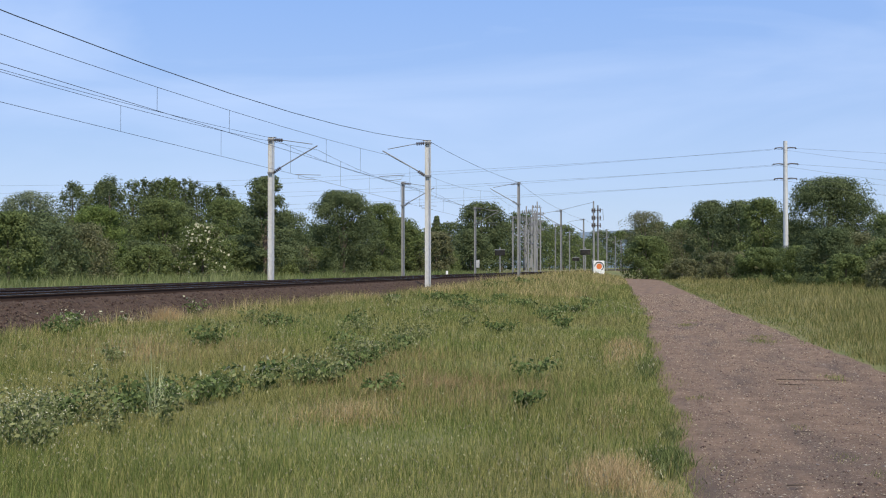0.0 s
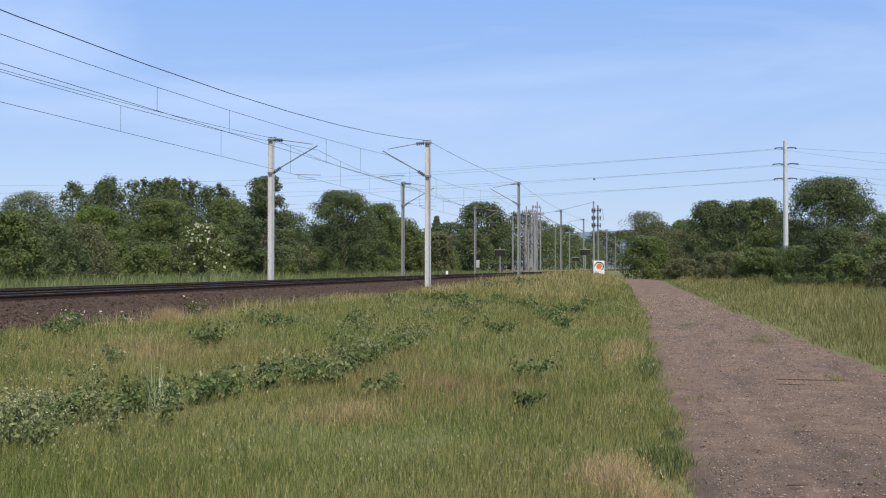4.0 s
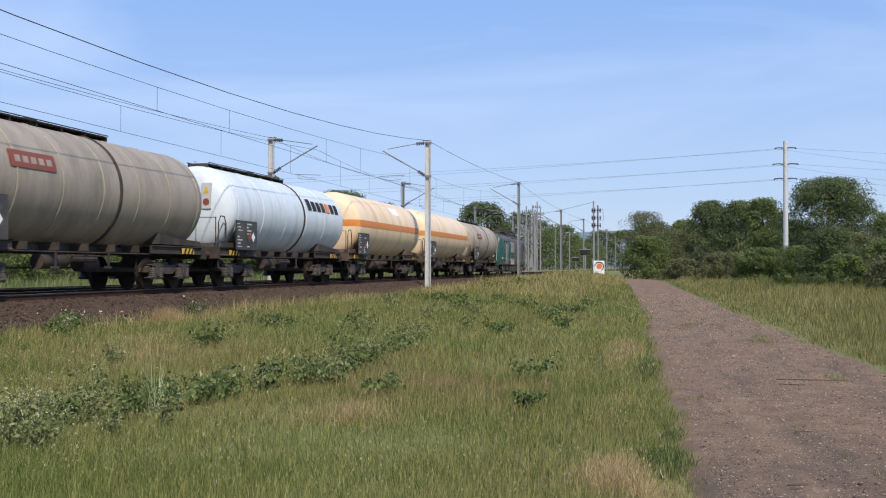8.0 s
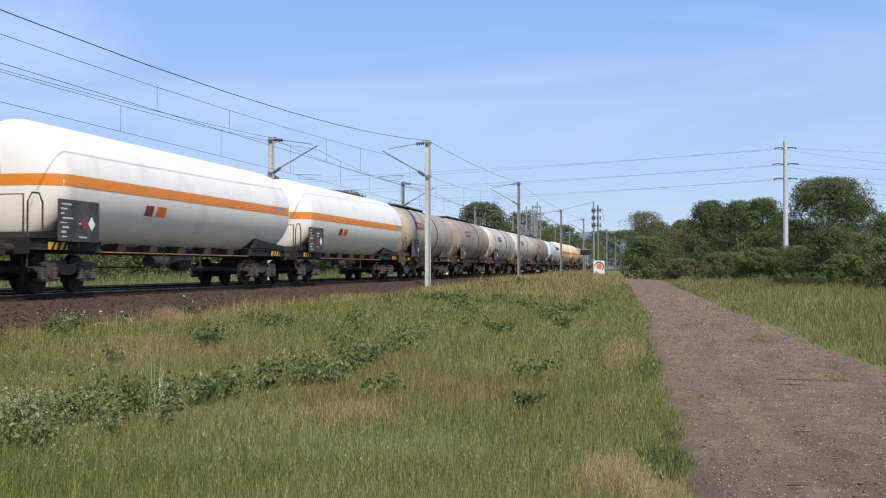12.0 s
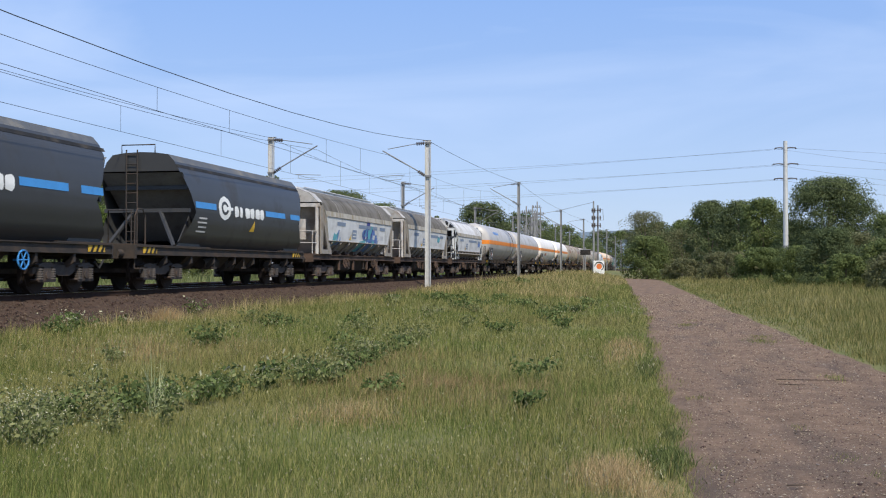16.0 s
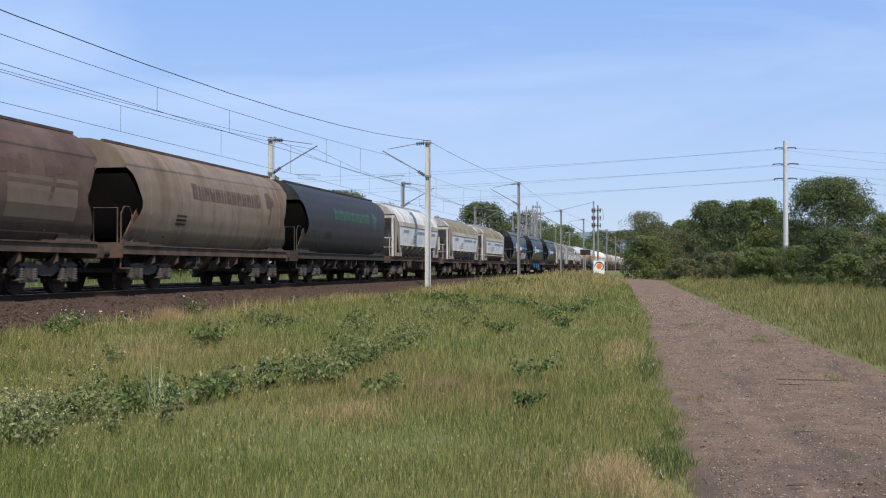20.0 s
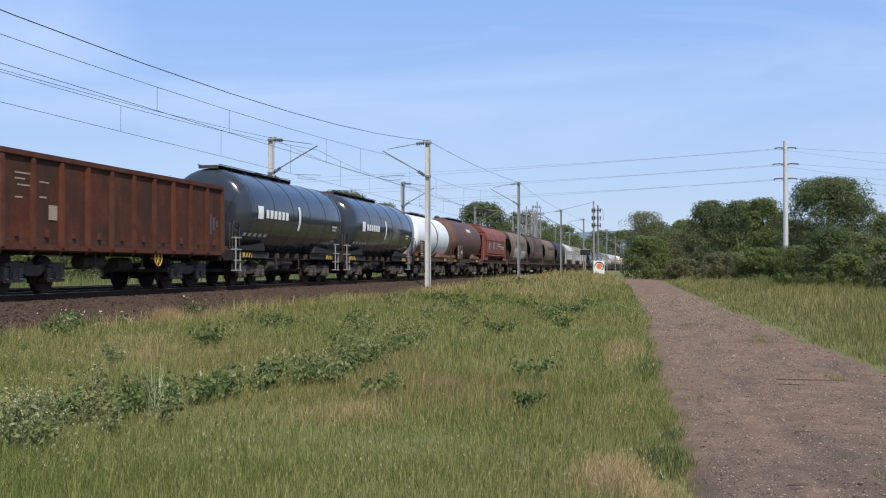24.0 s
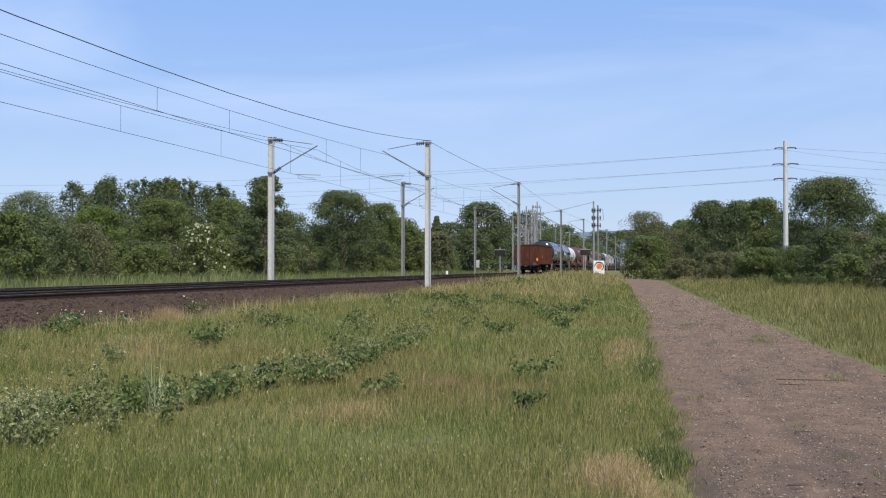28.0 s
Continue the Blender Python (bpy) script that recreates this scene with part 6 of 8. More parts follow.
def side_mark(w, nm, mat, y0, y1, z0, z1, xs, zs, shape="bar", lift=0.009):
    """A thin painted shape following the curved side."""
    bm = bmesh.new()
    if shape == "bar":
        poly = [(y0, z0), (y1, z0), (y1, z1), (y0, z1)]
    elif shape == "tri":
        poly = [(y0, z0), (y1, z0), (y1, z1)]
    elif shape == "slant":
        d = (z1 - z0) * 0.4
        poly = [(y0, z0), (y1 - d, z0), (y1, z1), (y0 + d, z1)]
    elif shape == "disc":
        poly = [((y0 + y1) / 2 + (y1 - y0) / 2 * math.cos(a * 0.3927), (z0 + z1) / 2 + (z1 - z0) / 2 * math.sin(a * 0.3927)) for a in range(16)]
    else:
        r = random.Random(shape)
        poly = []
        for a in range(22):
            t = a * 2 * math.pi / 22
            k = 0.88 + 0.2 * r.random() if (y1 - y0) < 0.5 else 0.80 + 0.30 * r.random()
            cy, cz_ = math.copysign(abs(math.cos(t)) ** 0.5, math.cos(t)), math.copysign(abs(math.sin(t)) ** 0.5, math.sin(t))
            poly.append(((y0 + y1) / 2 + k * (y1 - y0) / 2 * cy, (z0 + z1) / 2 + k * (z1 - z0) / 2 * cz_))

    def at(y, z):
        return (float(np.interp(z, zs, xs)) + lift, y, z)
    if shape in ("bar", "slant"):
        n = 4
        for i in range(n):
            u, v = i / n, (i + 1) / n
            def on(t, a, b):
                return (a[0] + (b[0] - a[0]) * t, a[1] + (b[1] - a[1]) * t)
            strip(bm, [[at(*on(u, poly[0], poly[3])), at(*on(u, poly[1], poly[2])), at(*on(v, poly[1], poly[2])), at(*on(v, poly[0], poly[3]))]])
    else:
        lo, hi, rows = min(p[1] for p in poly), max(p[1] for p in poly), []
        for k in range(11):
            z = lo + (hi - lo) * min(max(k / 10, 0.004), 0.996)
            cut = [p[0] + (q[0] - p[0]) * (z - p[1]) / (q[1] - p[1]) for p, q in zip(poly, poly[1:] + poly[:1]) if (p[1] - z) * (q[1] - z) < 0]
            if cut:
                rows.append((bm.verts.new(at(min(cut), z)), bm.verts.new(at(max(cut), z))))
        for (a, b), (c, d) in zip(rows, rows[1:]):
            bm.faces.new((a, b, d, c))
    part(nm, bm, mat, w)


def handwheel(w, x, y, z, mat, r=0.22):
    bm = bmesh.new()
    n = 14
    pts = [(x, y + r * math.cos(2 * math.pi * i / n), z + r * math.sin(2 * math.pi * i / n)) for i in range(n + 1)]
    tube(bm, pts, 0.022, 6, caps=False)
    for i in range(3):
        a = math.pi * i / 3
        tube(bm, [(x, y - r * math.cos(a), z - r * math.sin(a)), (x, y + r * math.cos(a), z + r * math.sin(a))], 0.016, 5)
    tube(bm, [(x - 0.25, y, z), (x + 0.02, y, z)], 0.03, 6)
    part("handwheel", bm, mat, w)


def roof_hopper(label, L, side_mat, roof_mat, low_mat, frame_mat, end_mat, marks=(), tarp=False, name="hopper_wagon", hand=None, rnd=0.0, chev=False, rear=0.0):
    """A self-discharging wagon with a swinging roof, leaning side panels and ribbed lower hopper."""
    w = thing(name, label, "hopper wagon", "freight train")
    E = running_gear(w, L, frame_mat, sole=1.02, deep=0.22, wide=1.30, bogie_mat=M_BROWNBOGIE)
    sec = [(0.72, 1.30), (1.385, 1.88), (1.47, 2.95), (1.44, 3.20), (1.30 + rnd * 0.05, 3.55), (0.95 + rnd * 0.1, 3.93), (0.45, 4.14), (0.0, 4.19)]
    inset = lerp_table([(1.30, 3.1), (1.88, 2.55), (2.95, 2.02), (3.55, 1.68), (4.19, 1.45)])
    low, mid, top = [dense(sec[a:b]) for a, b in ((0, 2), (1, 3), (2, 8))]
    for s in (-1, 1):
        part("side_panel", sheet_side(bmesh.new(), mid, inset, L, s, 8, rear), side_mat, w)
        fl = part("roof_flap", sheet_side(bmesh.new(), [p for p in top if p[1] >= 3.2], inset, L, s, 8, rear), roof_mat, w, "weathered curved roof flap")
        part("flap_skirt", sheet_side(bmesh.new(), [p for p in top if p[1] <= 3.2], inset, L, s, 8, rear), roof_mat if roof_mat is side_mat else M_SKIRT, fl, "paler streaked lower edge of the flap")
        lp = part("lower_hopper", sheet_side(bmesh.new(), low, inset, L, s, 8, rear), low_mat, w)
        part("panel_lip", tube(bmesh.new(), [(s * 1.40, -L / 2 + rear + 2.5, 1.88), (s * 1.40, L / 2 - 2.5, 1.88)], 0.025, 6), low_mat, w)
        if tarp:
            part("discharge_flap", prism(bmesh.new(), [(s * 1.1, 1.60), (s * 1.42, 1.74), (s * 1.44, 1.69), (s * 1.12, 1.54)], -L / 2 + 1.9, L / 2 - 1.9), low_mat, w, flat=True)
        for i in range(8):
            y = -L / 2 + rear + 3.0 + (L - rear - 6.0) * i / 7
            if i < 7:
                same_part("outlet_hood", "outlet_hood%d" % s, lambda bm: box(bm, min(s * 0.92, s * 1.06), max(s * 0.92, s * 1.06), -0.22, 0.22, 1.28, 1.44), frame_mat, lp, (0, y + (L - rear - 6.0) / 14, 0))
            same_part("rib", "rib%d" % s, lambda bm: prism(bm, [(s * 0.76, 1.30), (s * 1.385, 1.85), (s * 1.41, 1.77), (s * 0.90, 1.27)], -0.05, 0.05), low_mat, lp, (0, y, 0))
    part("roof_ridge", box(bmesh.new(), -0.34, 0.34, -L / 2 + rear + 1.40, L / 2 - 1.40, 4.165, 4.25), side_mat, w, "pale ridge strip along the roof", flat=True)
    for s in (-1, 1):
        part("roof_rail", tube(bmesh.new(), [(s * 0.36, -L / 2 + 2.2, 4.28), (s * 0.36, L / 2 - 2.2, 4.28)], 0.025, 6), side_mat, w)
        part("flap_edge", tube(bmesh.new(), [(s * 1.48, -L / 2 + rear + 2.05, 2.96), (s * 1.48, L / 2 - 2.05, 2.96)], 0.022, 6), low_mat, w)
        for k in (-0.25, 0.25):
            part("flap_seam", strip(bmesh.new(), [[(s * (a + 0.008), k * L - 0.05, b + 0.006), (s * (a + 0.008), k * L + 0.05, b + 0.006), (s * (c + 0.008), k * L + 0.05, d + 0.006), (s * (c + 0.008), k * L - 0.05, d + 0.006)] for (a, b), (c, d) in zip(top, top[1:])]), low_mat, w)
    for k in (-1, 1):
        part("discharge_gear", prism(bmesh.new(), [(-1.05, 1.02), (1.05, 1.02), (0.85, 0.55), (0.55, 0.42), (-0.55, 0.42), (-0.85, 0.55)], k * 1.45 - 1.25, k * 1.45 + 1.25), M_BLACK, w, "dark discharge chute under the frame", flat=True)
    for i in range(9):
        y = -L / 2 + 2.0 + (L - 4.0) * i / 8
        same_part("sill_bracket", "sillb", lambda bm: prism(bm, [(0.6, 1.26), (1.28, 1.26), (0.9, 1.42)], -0.04, 0.04), frame_mat, w, (0, y, 0))
    for s in (-1, 1):
        H = L / 2 - (rear if s < 0 else 0)
        part("slope_sheet", end_sheet(bmesh.new(), dense(sec), inset, 2 * H, s, 1.3, 3.45), end_mat, w)
        part("end_cap", end_sheet(bmesh.new(), dense(sec), lambda z: 1.2 + 0.15 * (4.2 - z), 2 * H, s, 3.5, 4.3), end_mat, w)
        hood = bmesh.new()
        for q in (-1, 1):
            cap = [p for p in dense(sec) if p[1] >= 3.5]
            out_, in_ = [[hood.verts.new((q * a * 1.004, s * (H - (1.2 + 0.15 * (4.2 - b)) * (1 - f) - 1.95 * f), b + 0.01)) for a, b in cap] for f in (0, 1)]
            for k in range(len(cap) - 1):
                hood.faces.new((out_[k], out_[k + 1], in_[k + 1], in_[k]))
        part("end_cap_hood", hood, end_mat, w)
        ye = s * (H - 1.35)
        part("end_beam", box(bmesh.new(), -1.36, 1.36, ye - 0.06, ye + 0.06, 3.34, 3.50), end_mat, w, flat=True)
        for x in (-1.25, 1.25):
            part("corner_post", tube(bmesh.new(), [(x * 0.98, ye, 3.4), (x, ye + s * 0.05, 1.26)], 0.075, 8), end_mat, w)
            part("brace", tube(bmesh.new(), [(x * 0.95, ye, 3.3), (x * 0.62, s * (H - 2.75), 1.75)], 0.05, 6), end_mat, w)
        part("end_deck", box(bmesh.new(), -1.28, 1.28, min(s * (H - 3.2), s * E), max(s * (H - 3.2), s * E), 1.245, 1.28), frame_mat, w, flat=True)
        for q in (-1, 1):
            gs = part("end_gusset", prism(bmesh.new(), [(s * (H - 1.45), 1.28), (s * (H - 1.45), 3.42), (s * (H - 1.78), 3.42), (s * (H - 2.08), 2.9), (s * (H - 2.72), 1.75), (s * (H - 3.0), 1.28), (s * (H - 2.55), 1.28), (s * (H - 2.45), 1.5), (s * (H - 1.85), 2.72), (s * (H - 1.74), 1.5), (s * (H - 1.70), 1.28)], q * 1.355 - 0.025, q * 1.355 + 0.025, axis="x"), M_LOWGREY if end_mat is M_ENDGREY else end_mat, w, flat=True)
            part("gusset_foot", box(bmesh.new(), q * 1.355 - 0.02, q * 1.355 + 0.02, min(s * (H - 1.5), s * (H - 3.0)), max(s * (H - 1.5), s * (H - 3.0)), 1.281, 1.47), M_LOWGREY if end_mat is M_ENDGREY else end_mat, gs, flat=True)
    bm = bmesh.new()
    bbox(bm, -0.75, -0.15, -L / 2 + rear + 1.0, -L / 2 + rear + 1.5, 2.1, 2.8, 0.04)
    part("control_box", bm, end_mat, w)
    part("air_vessel", tube(bmesh.new(), [(0.6, -L / 2 + rear + 1.3, 1.9), (0.6, -L / 2 + rear + 1.3, 2.8)], 0.16, 12), end_mat, w)
    part("vent_pipe", tube(bmesh.new(), [(0.1, -L / 2 + rear + 1.15, 1.3), (0.1, -L / 2 + rear + 1.15, 4.0)], 0.06, 8), end_mat, w)
    ladder(w, -0.95, -L / 2 + rear + 1.1, 1.28, 4.1, mat=end_mat)
    for z in (1.75, 2.25):
        handrail(w, [(-1.25, -E + 0.05, z), (1.25, -E + 0.05, z), (1.25, -E + 0.7, z)], 0.022, end_mat)
    for x in (-1.25, -0.4, 0.4, 1.25):
        handrail(w, [(x, -E + 0.05, 1.28), (x, -E + 0.05, 2.25)], 0.022, end_mat)
    if chev:
        chevrons(w, -E + 0.9, 1.03)
        chevrons(w, E - 0.9, 1.03)
    for y in (-2.6, -2.1, 2.3, 2.8):
        handwheel(w, 1.36, y, 0.86, hand or frame_mat)
    for y in (-3.2, -0.9, 1.5, 3.4):
        same_part("hanger", "hanger", lambda bm: box(bm, 1.22, 1.30, -0.06, 0.06, 0.55, 1.02), frame_mat, w, (0, y, 0))
    xs, zs = [a for a, b in dense(sec)], [b for a, b in dense(sec)]
    for nm, mat, y0, y1, z0, z1, *shape in marks:
        side_mark(w, nm, mat, y0 + rear / 2, y1 + rear / 2, z0, z1, xs, zs, *shape)
    return w


def open_wagon(label, L, mat, rib_mat, frame_mat):
    """A high-sided open wagon with outside stakes and doors."""
    w = thing("open_wagon", label, "open wagon", "freight train")
    E = running_gear(w, L, mat, sole=1.0, deep=0.26, wide=1.36, pivot=L - 5.2, buffer_mat=M_BUFFER)
    h, z0, z1, X = L / 2 - 0.64, 1.06, 3.16, 1.42
    part("floor", box(bmesh.new(), -X, X, -h, h, 1.25, 1.30), frame_mat, w, flat=True)
    for s in (-1, 1):
        sd = part("side_wall", box(bmesh.new(), min(s * X, s * (X - 0.05)), max(s * X, s * (X - 0.05)), -h, h, z0, z1), mat, w, flat=True)
        part("top_rail", bbox(bmesh.new(), s * X - 0.07, s * X + 0.07, -h - 0.03, h + 0.03, z1 - 0.02, z1 + 0.12, 0.02), rib_mat, sd)
        part("bottom_rail", bbox(bmesh.new(), s * (X + 0.02) - 0.06, s * (X + 0.02) + 0.06, -h, h, z0 - 0.04, z0 + 0.10, 0.02), rib_mat, sd)
        for i in range(11):
            y = -h + 0.08 + (2 * h - 0.16) * i / 10
            same_part("stake", "stake%d" % s, lambda bm: prism(bm, [(s * X, z0 - 0.12), (s * (X + 0.11), z0 + 0.05), (s * (X + 0.09), z1 - 0.05), (s * X, z1)], -0.055, 0.055), M_OXIDERED if i in (2, 3, 7) else rib_mat, sd, (0, y, 0))
        for i in range(10):
            y = -h + 0.08 + (2 * h - 0.16) * (i + 0.5) / 10
            same_part("door_hinge", "hinge%d" % s, lambda bm: box(bm, min(s * X, s * (X + 0.06)), max(s * X, s * (X + 0.06)), -0.05, 0.05, 1.34, 1.52), rib_mat, sd, (0, y, 0))
        ew = part("end_wall", box(bmesh.new(), -X + 0.05, X - 0.05, min(s * h, s * (h - 0.05)), max(s * h, s * (h - 0.05)), z0, z1 + 0.02), mat, w, flat=True)
        part("end_top_rail", bbox(bmesh.new(), -X, X, s * h - 0.06, s * h + 0.08, z1 - 0.01, z1 + 0.13, 0.02), rib_mat, ew)
        for x in (-0.95, -0.32, 0.32, 0.95):
            part("end_stake", prism(bmesh.new(), [(s * h, z0 - 0.05), (s * (h + 0.12), z0), (s * (h + 0.07), z1 - 0.1), (s * h, z1 - 0.05)], x - 0.05, x + 0.05, axis="x"), rib_mat, ew, flat=True)
        part("end_lower_rail", bbox(bmesh.new(), -X, X, s * h - 0.04, s * h + 0.07, z0 - 0.02, z0 + 0.12, 0.02), rib_mat, ew)
    for x in (-1.12, 1.12):
        lp = part("tail_lamp", bbox(bmesh.new(), x - 0.09, x + 0.09, -h - 0.16, -h - 0.06, 1.36, 1.72, 0.02), M_TAIL, w, "orange tail signal")
        part("lens", tube(bmesh.new(), [(x, -h - 0.155, 1.61), (x, -h - 0.175, 1.61)], 0.065, 14), M_TAILRED, lp, "red lens")
        part("plate", box(bmesh.new(), x - 0.06, x + 0.06, -h - 0.166, -h - 0.158, 1.40, 1.50), M_SIGNWHITE, lp, flat=True)
    for i, (y0, y1, z) in enumerate(((-5.6, -4.9, 2.75), (-5.6, -5.2, 2.62), (-5.5, -4.9, 2.48), (-4.6, -4.2, 2.6), (-5.6, -5.3, 2.2), (-4.6, -4.3, 2.25))):
        part("marking", box(bmesh.new(), X + 0.002, X + 0.006, y0, y1, z, z + 0.035), M_HOOP, w, flat=True)
    handwheel(w, 1.42, 1.6, 0.9, M_YELLOW)
    for y in (-3.5, -2.75):
        part("yellow_plate", box(bmesh.new(), 1.385, 1.395, y, y + 0.62, 1.03, 1.2), M_OLDYELLOW, w, "faded yellow plate", flat=True)
    part("label_holder", box(bmesh.new(), X + 0.002, X + 0.02, -4.2, -3.85, 1.75, 2.1), M_HOOP, w, flat=True)
    for i in range(3):
        part("graffiti", box(bmesh.new(), X + 0.002, X + 0.005, h - 1.0 + 0.25 * i, h - 0.86 + 0.25 * i, 1.7 + 0.12 * i, 2.35 - 0.1 * i), M_GRAFBLUEDULL, w, flat=True)
    return w

M_BOARD = paint("weathered_black_board", (0.050, 0.049, 0.050), 0.6, vary=0.25, scale=2.5, dirt=(0.12, 0.105, 0.088), amount=0.45, dirt_scale=2.0, spec=0.25)
M_TAIL = paint("orange_reflector", (0.85, 0.30, 0.03), 0.4, vary=0.05)
M_TAILRED = lamp_glow("red_tail_lens", (1.0, 0.10, 0.02), 1.5)
M_GREYTANK = paint("soiled_grey_tank", (0.375, 0.312, 0.240), 0.5, vary=0.10, scale=0.9, dirt=(0.215, 0.170, 0.125), amount=0.44, dirt_scale=0.8, stretch=(0.6, 1.3, 0.45), bump=0.08, bump_scale=8)
M_GREYTANK2 = paint("dark_soiled_grey_tank", (0.310, 0.258, 0.198), 0.5, vary=0.10, scale=0.9, dirt=(0.185, 0.160, 0.125), amount=0.46, dirt_scale=0.8, stretch=(0.6, 1.3, 0.45), bump=0.08, bump_scale=8)
M_WHITETANK = paint("soiled_white_tank", (0.52, 0.485, 0.425), 0.45, vary=0.08, scale=0.9, dirt=(0.31, 0.24, 0.165), amount=0.40, dirt_scale=0.8, stretch=(0.6, 1.3, 0.45), bump=0.08, bump_scale=8)
M_HOOP = paint("ochre_stained_hoop", (0.30, 0.25, 0.185), 0.6, vary=0.2, scale=3)
M_CREAM = paint("cream_gas_tank", (0.76, 0.58, 0.38), 0.42, vary=0.06, scale=0.8, dirt=(0.60, 0.40, 0.22), amount=0.38, dirt_scale=0.7, stretch=(0.5, 2.0, 0.4))
M_LPG = paint("white_gas_tank", (0.83, 0.775, 0.700), 0.35, vary=0.05, scale=0.8, dirt=(0.62, 0.58, 0.50), amount=0.18, dirt_scale=0.6)
M_LPGGREY = paint("grey_gas_tank", (0.43, 0.41, 0.385), 0.40, vary=0.06, scale=0.8, dirt=(0.30, 0.28, 0.25), amount=0.35, dirt_scale=0.6)
M_PALEBLUE = paint("pale_blue_tank", (0.58, 0.63, 0.67), 0.4, vary=0.06, scale=0.9, dirt=(0.42, 0.42, 0.40), amount=0.35, dirt_scale=0.8, stretch=(0.4, 2.4, 0.4))
M_DARKTANK = paint("glossy_slate_tank", (0.030, 0.035, 0.043), 0.14, vary=0.10, scale=1.0, dirt=(0.042, 0.042, 0.042), amount=0.2)
M_BROWNTANK = paint("brown_tank", (0.085, 0.042, 0.032), 0.6, vary=0.2, scale=1.0, dirt=(0.14, 0.065, 0.038), amount=0.4, dirt_scale=0.7)
M_CLEANWHITE = paint("clean_white_tank", (0.74, 0.75, 0.76), 0.4, vary=0.05, dirt=(0.42, 0.36, 0.30), amount=0.2)
M_RUSTEND = paint("rust_orange_steel", (0.17, 0.078, 0.042), 0.75, vary=0.2, dirt=(0.13, 0.07, 0.045), amount=0.4)
M_SLATE = paint("slate_grey_hopper", (0.045, 0.046, 0.048), 0.38, vary=0.08, scale=0.8, dirt=(0.055, 0.052, 0.048), amount=0.25, dirt_scale=0.7, spec=0.3)
M_SLATEROOF = paint("slate_roof", (0.085, 0.085, 0.082), 0.55, vary=0.12, dirt=(0.16, 0.15, 0.13), amount=0.35)
M_VOIDPALE = paint("grey_slope_steel", (0.15, 0.145, 0.135), 0.8, vary=0.2, dirt=(0.08, 0.07, 0.06), amount=0.4)
# Slope sheets in the beige hoppers' open ends: recess shade put into the colour
M_VOID = paint("painted_shade_slope_steel", (0.045, 0.040, 0.036), 0.8, vary=0.2)
M_BEIGESEAM = paint("beige_seam", (0.215, 0.158, 0.105), 0.7, vary=0.15)
M_FADED = paint("faded_grey_mark", (0.53, 0.53, 0.53), 0.6, vary=0.15)
M_BEIGE = paint("dusty_beige_hopper", (0.190, 0.146, 0.105), 0.7, vary=0.16, scale=0.7, dirt=(0.125, 0.083, 0.056), amount=0.52, dirt_scale=0.6, stretch=(0.5, 1.6, 0.5), spec=0.3)
M_BEIGEDARK = paint("brown_patched_hopper", (0.098, 0.060, 0.042), 0.75, vary=0.2, scale=0.7, dirt=(0.058, 0.034, 0.026), amount=0.55, dirt_scale=0.5)
M_BEIGEPALE = paint("pale_beige_patch", (0.128, 0.092, 0.064), 0.7, vary=0.15)
M_BROWNLET = paint("dark_brown_lettering", (0.085, 0.05, 0.034), 0.7, vary=0.15)
M_OFFWHITE = paint("dusty_white_panel", (0.63, 0.63, 0.625), 0.55, vary=0.10, scale=1.5, dirt=(0.44, 0.43, 0.41), amount=0.42, dirt_scale=1.1)
M_DIRTYROOF = paint("lichened_beige_roof", (0.140, 0.126, 0.104), 0.75, vary=0.3, scale=1.0, dirt=(0.074, 0.064, 0.048), amount=0.5, dirt_scale=0.7, stretch=(0.6, 2.5, 0.6))
M_MOSSROOF = paint("mossy_yellow_roof", (0.225, 0.198, 0.122), 0.8, vary=0.25, scale=1.0, dirt=(0.118, 0.095, 0.044), amount=0.6, dirt_scale=0.6, stretch=(0.5, 2.5, 0.5))
M_WHITEROOF = paint("white_tarp_roof", (0.58, 0.57, 0.55), 0.55, vary=0.12, scale=1.0, dirt=(0.33, 0.30, 0.25), amount=0.45, dirt_scale=0.6, stretch=(0.5, 2.5, 0.5))
M_LOWGREY = paint("dusty_lower_hopper", (0.29, 0.262, 0.225), 0.75, vary=0.2, scale=1.5, dirt=(0.20, 0.155, 0.115), amount=0.5)
M_SKIRT = paint("streaked_pale_flap_edge", (0.39, 0.365, 0.315), 0.65, vary=0.15, scale=1.5, dirt=(0.27, 0.225, 0.15), amount=0.55, dirt_scale=0.9, stretch=(0.5, 3.0, 0.4))
M_ENDGREY = paint("pale_grey_end_steel", (0.46, 0.44, 0.41), 0.65, vary=0.18, scale=2, dirt=(0.24, 0.18, 0.13), amount=0.4)
M_REDHOP = paint("oxide_red_hopper", (0.22, 0.060, 0.032), 0.55, vary=0.14, scale=1.0, dirt=(0.15, 0.06, 0.042), amount=0.4, dirt_scale=0.8)
M_OXIDE = paint("rusty_oxide_wagon", (0.100, 0.034, 0.020), 0.8, vary=0.38, scale=1.5, dirt=(0.050, 0.029, 0.022), amount=0.58, dirt_scale=0.9, stretch=(1, 1, 0.6), spec=0.12)
M_OXIDERED = paint("red_oxide_stake", (0.120, 0.038, 0.022), 0.8, spec=0.12, vary=0.25, scale=1.5, dirt=(0.11, 0.045, 0.03), amount=0.4)
M_BUFFER = paint("grey_buffer_steel", (0.070, 0.058, 0.050), 0.6, vary=0.2, dirt=(0.06, 0.045, 0.035), amount=0.4)
M_OLDYELLOW = paint("faded_yellow_paint", (0.34, 0.17, 0.03), 0.7, vary=0.2, dirt=(0.15, 0.07, 0.03), amount=0.45)
M_GRAFBLUEDULL = paint("dull_blue_spray_paint", (0.075, 0.055, 0.075), 0.7, vary=0.2)
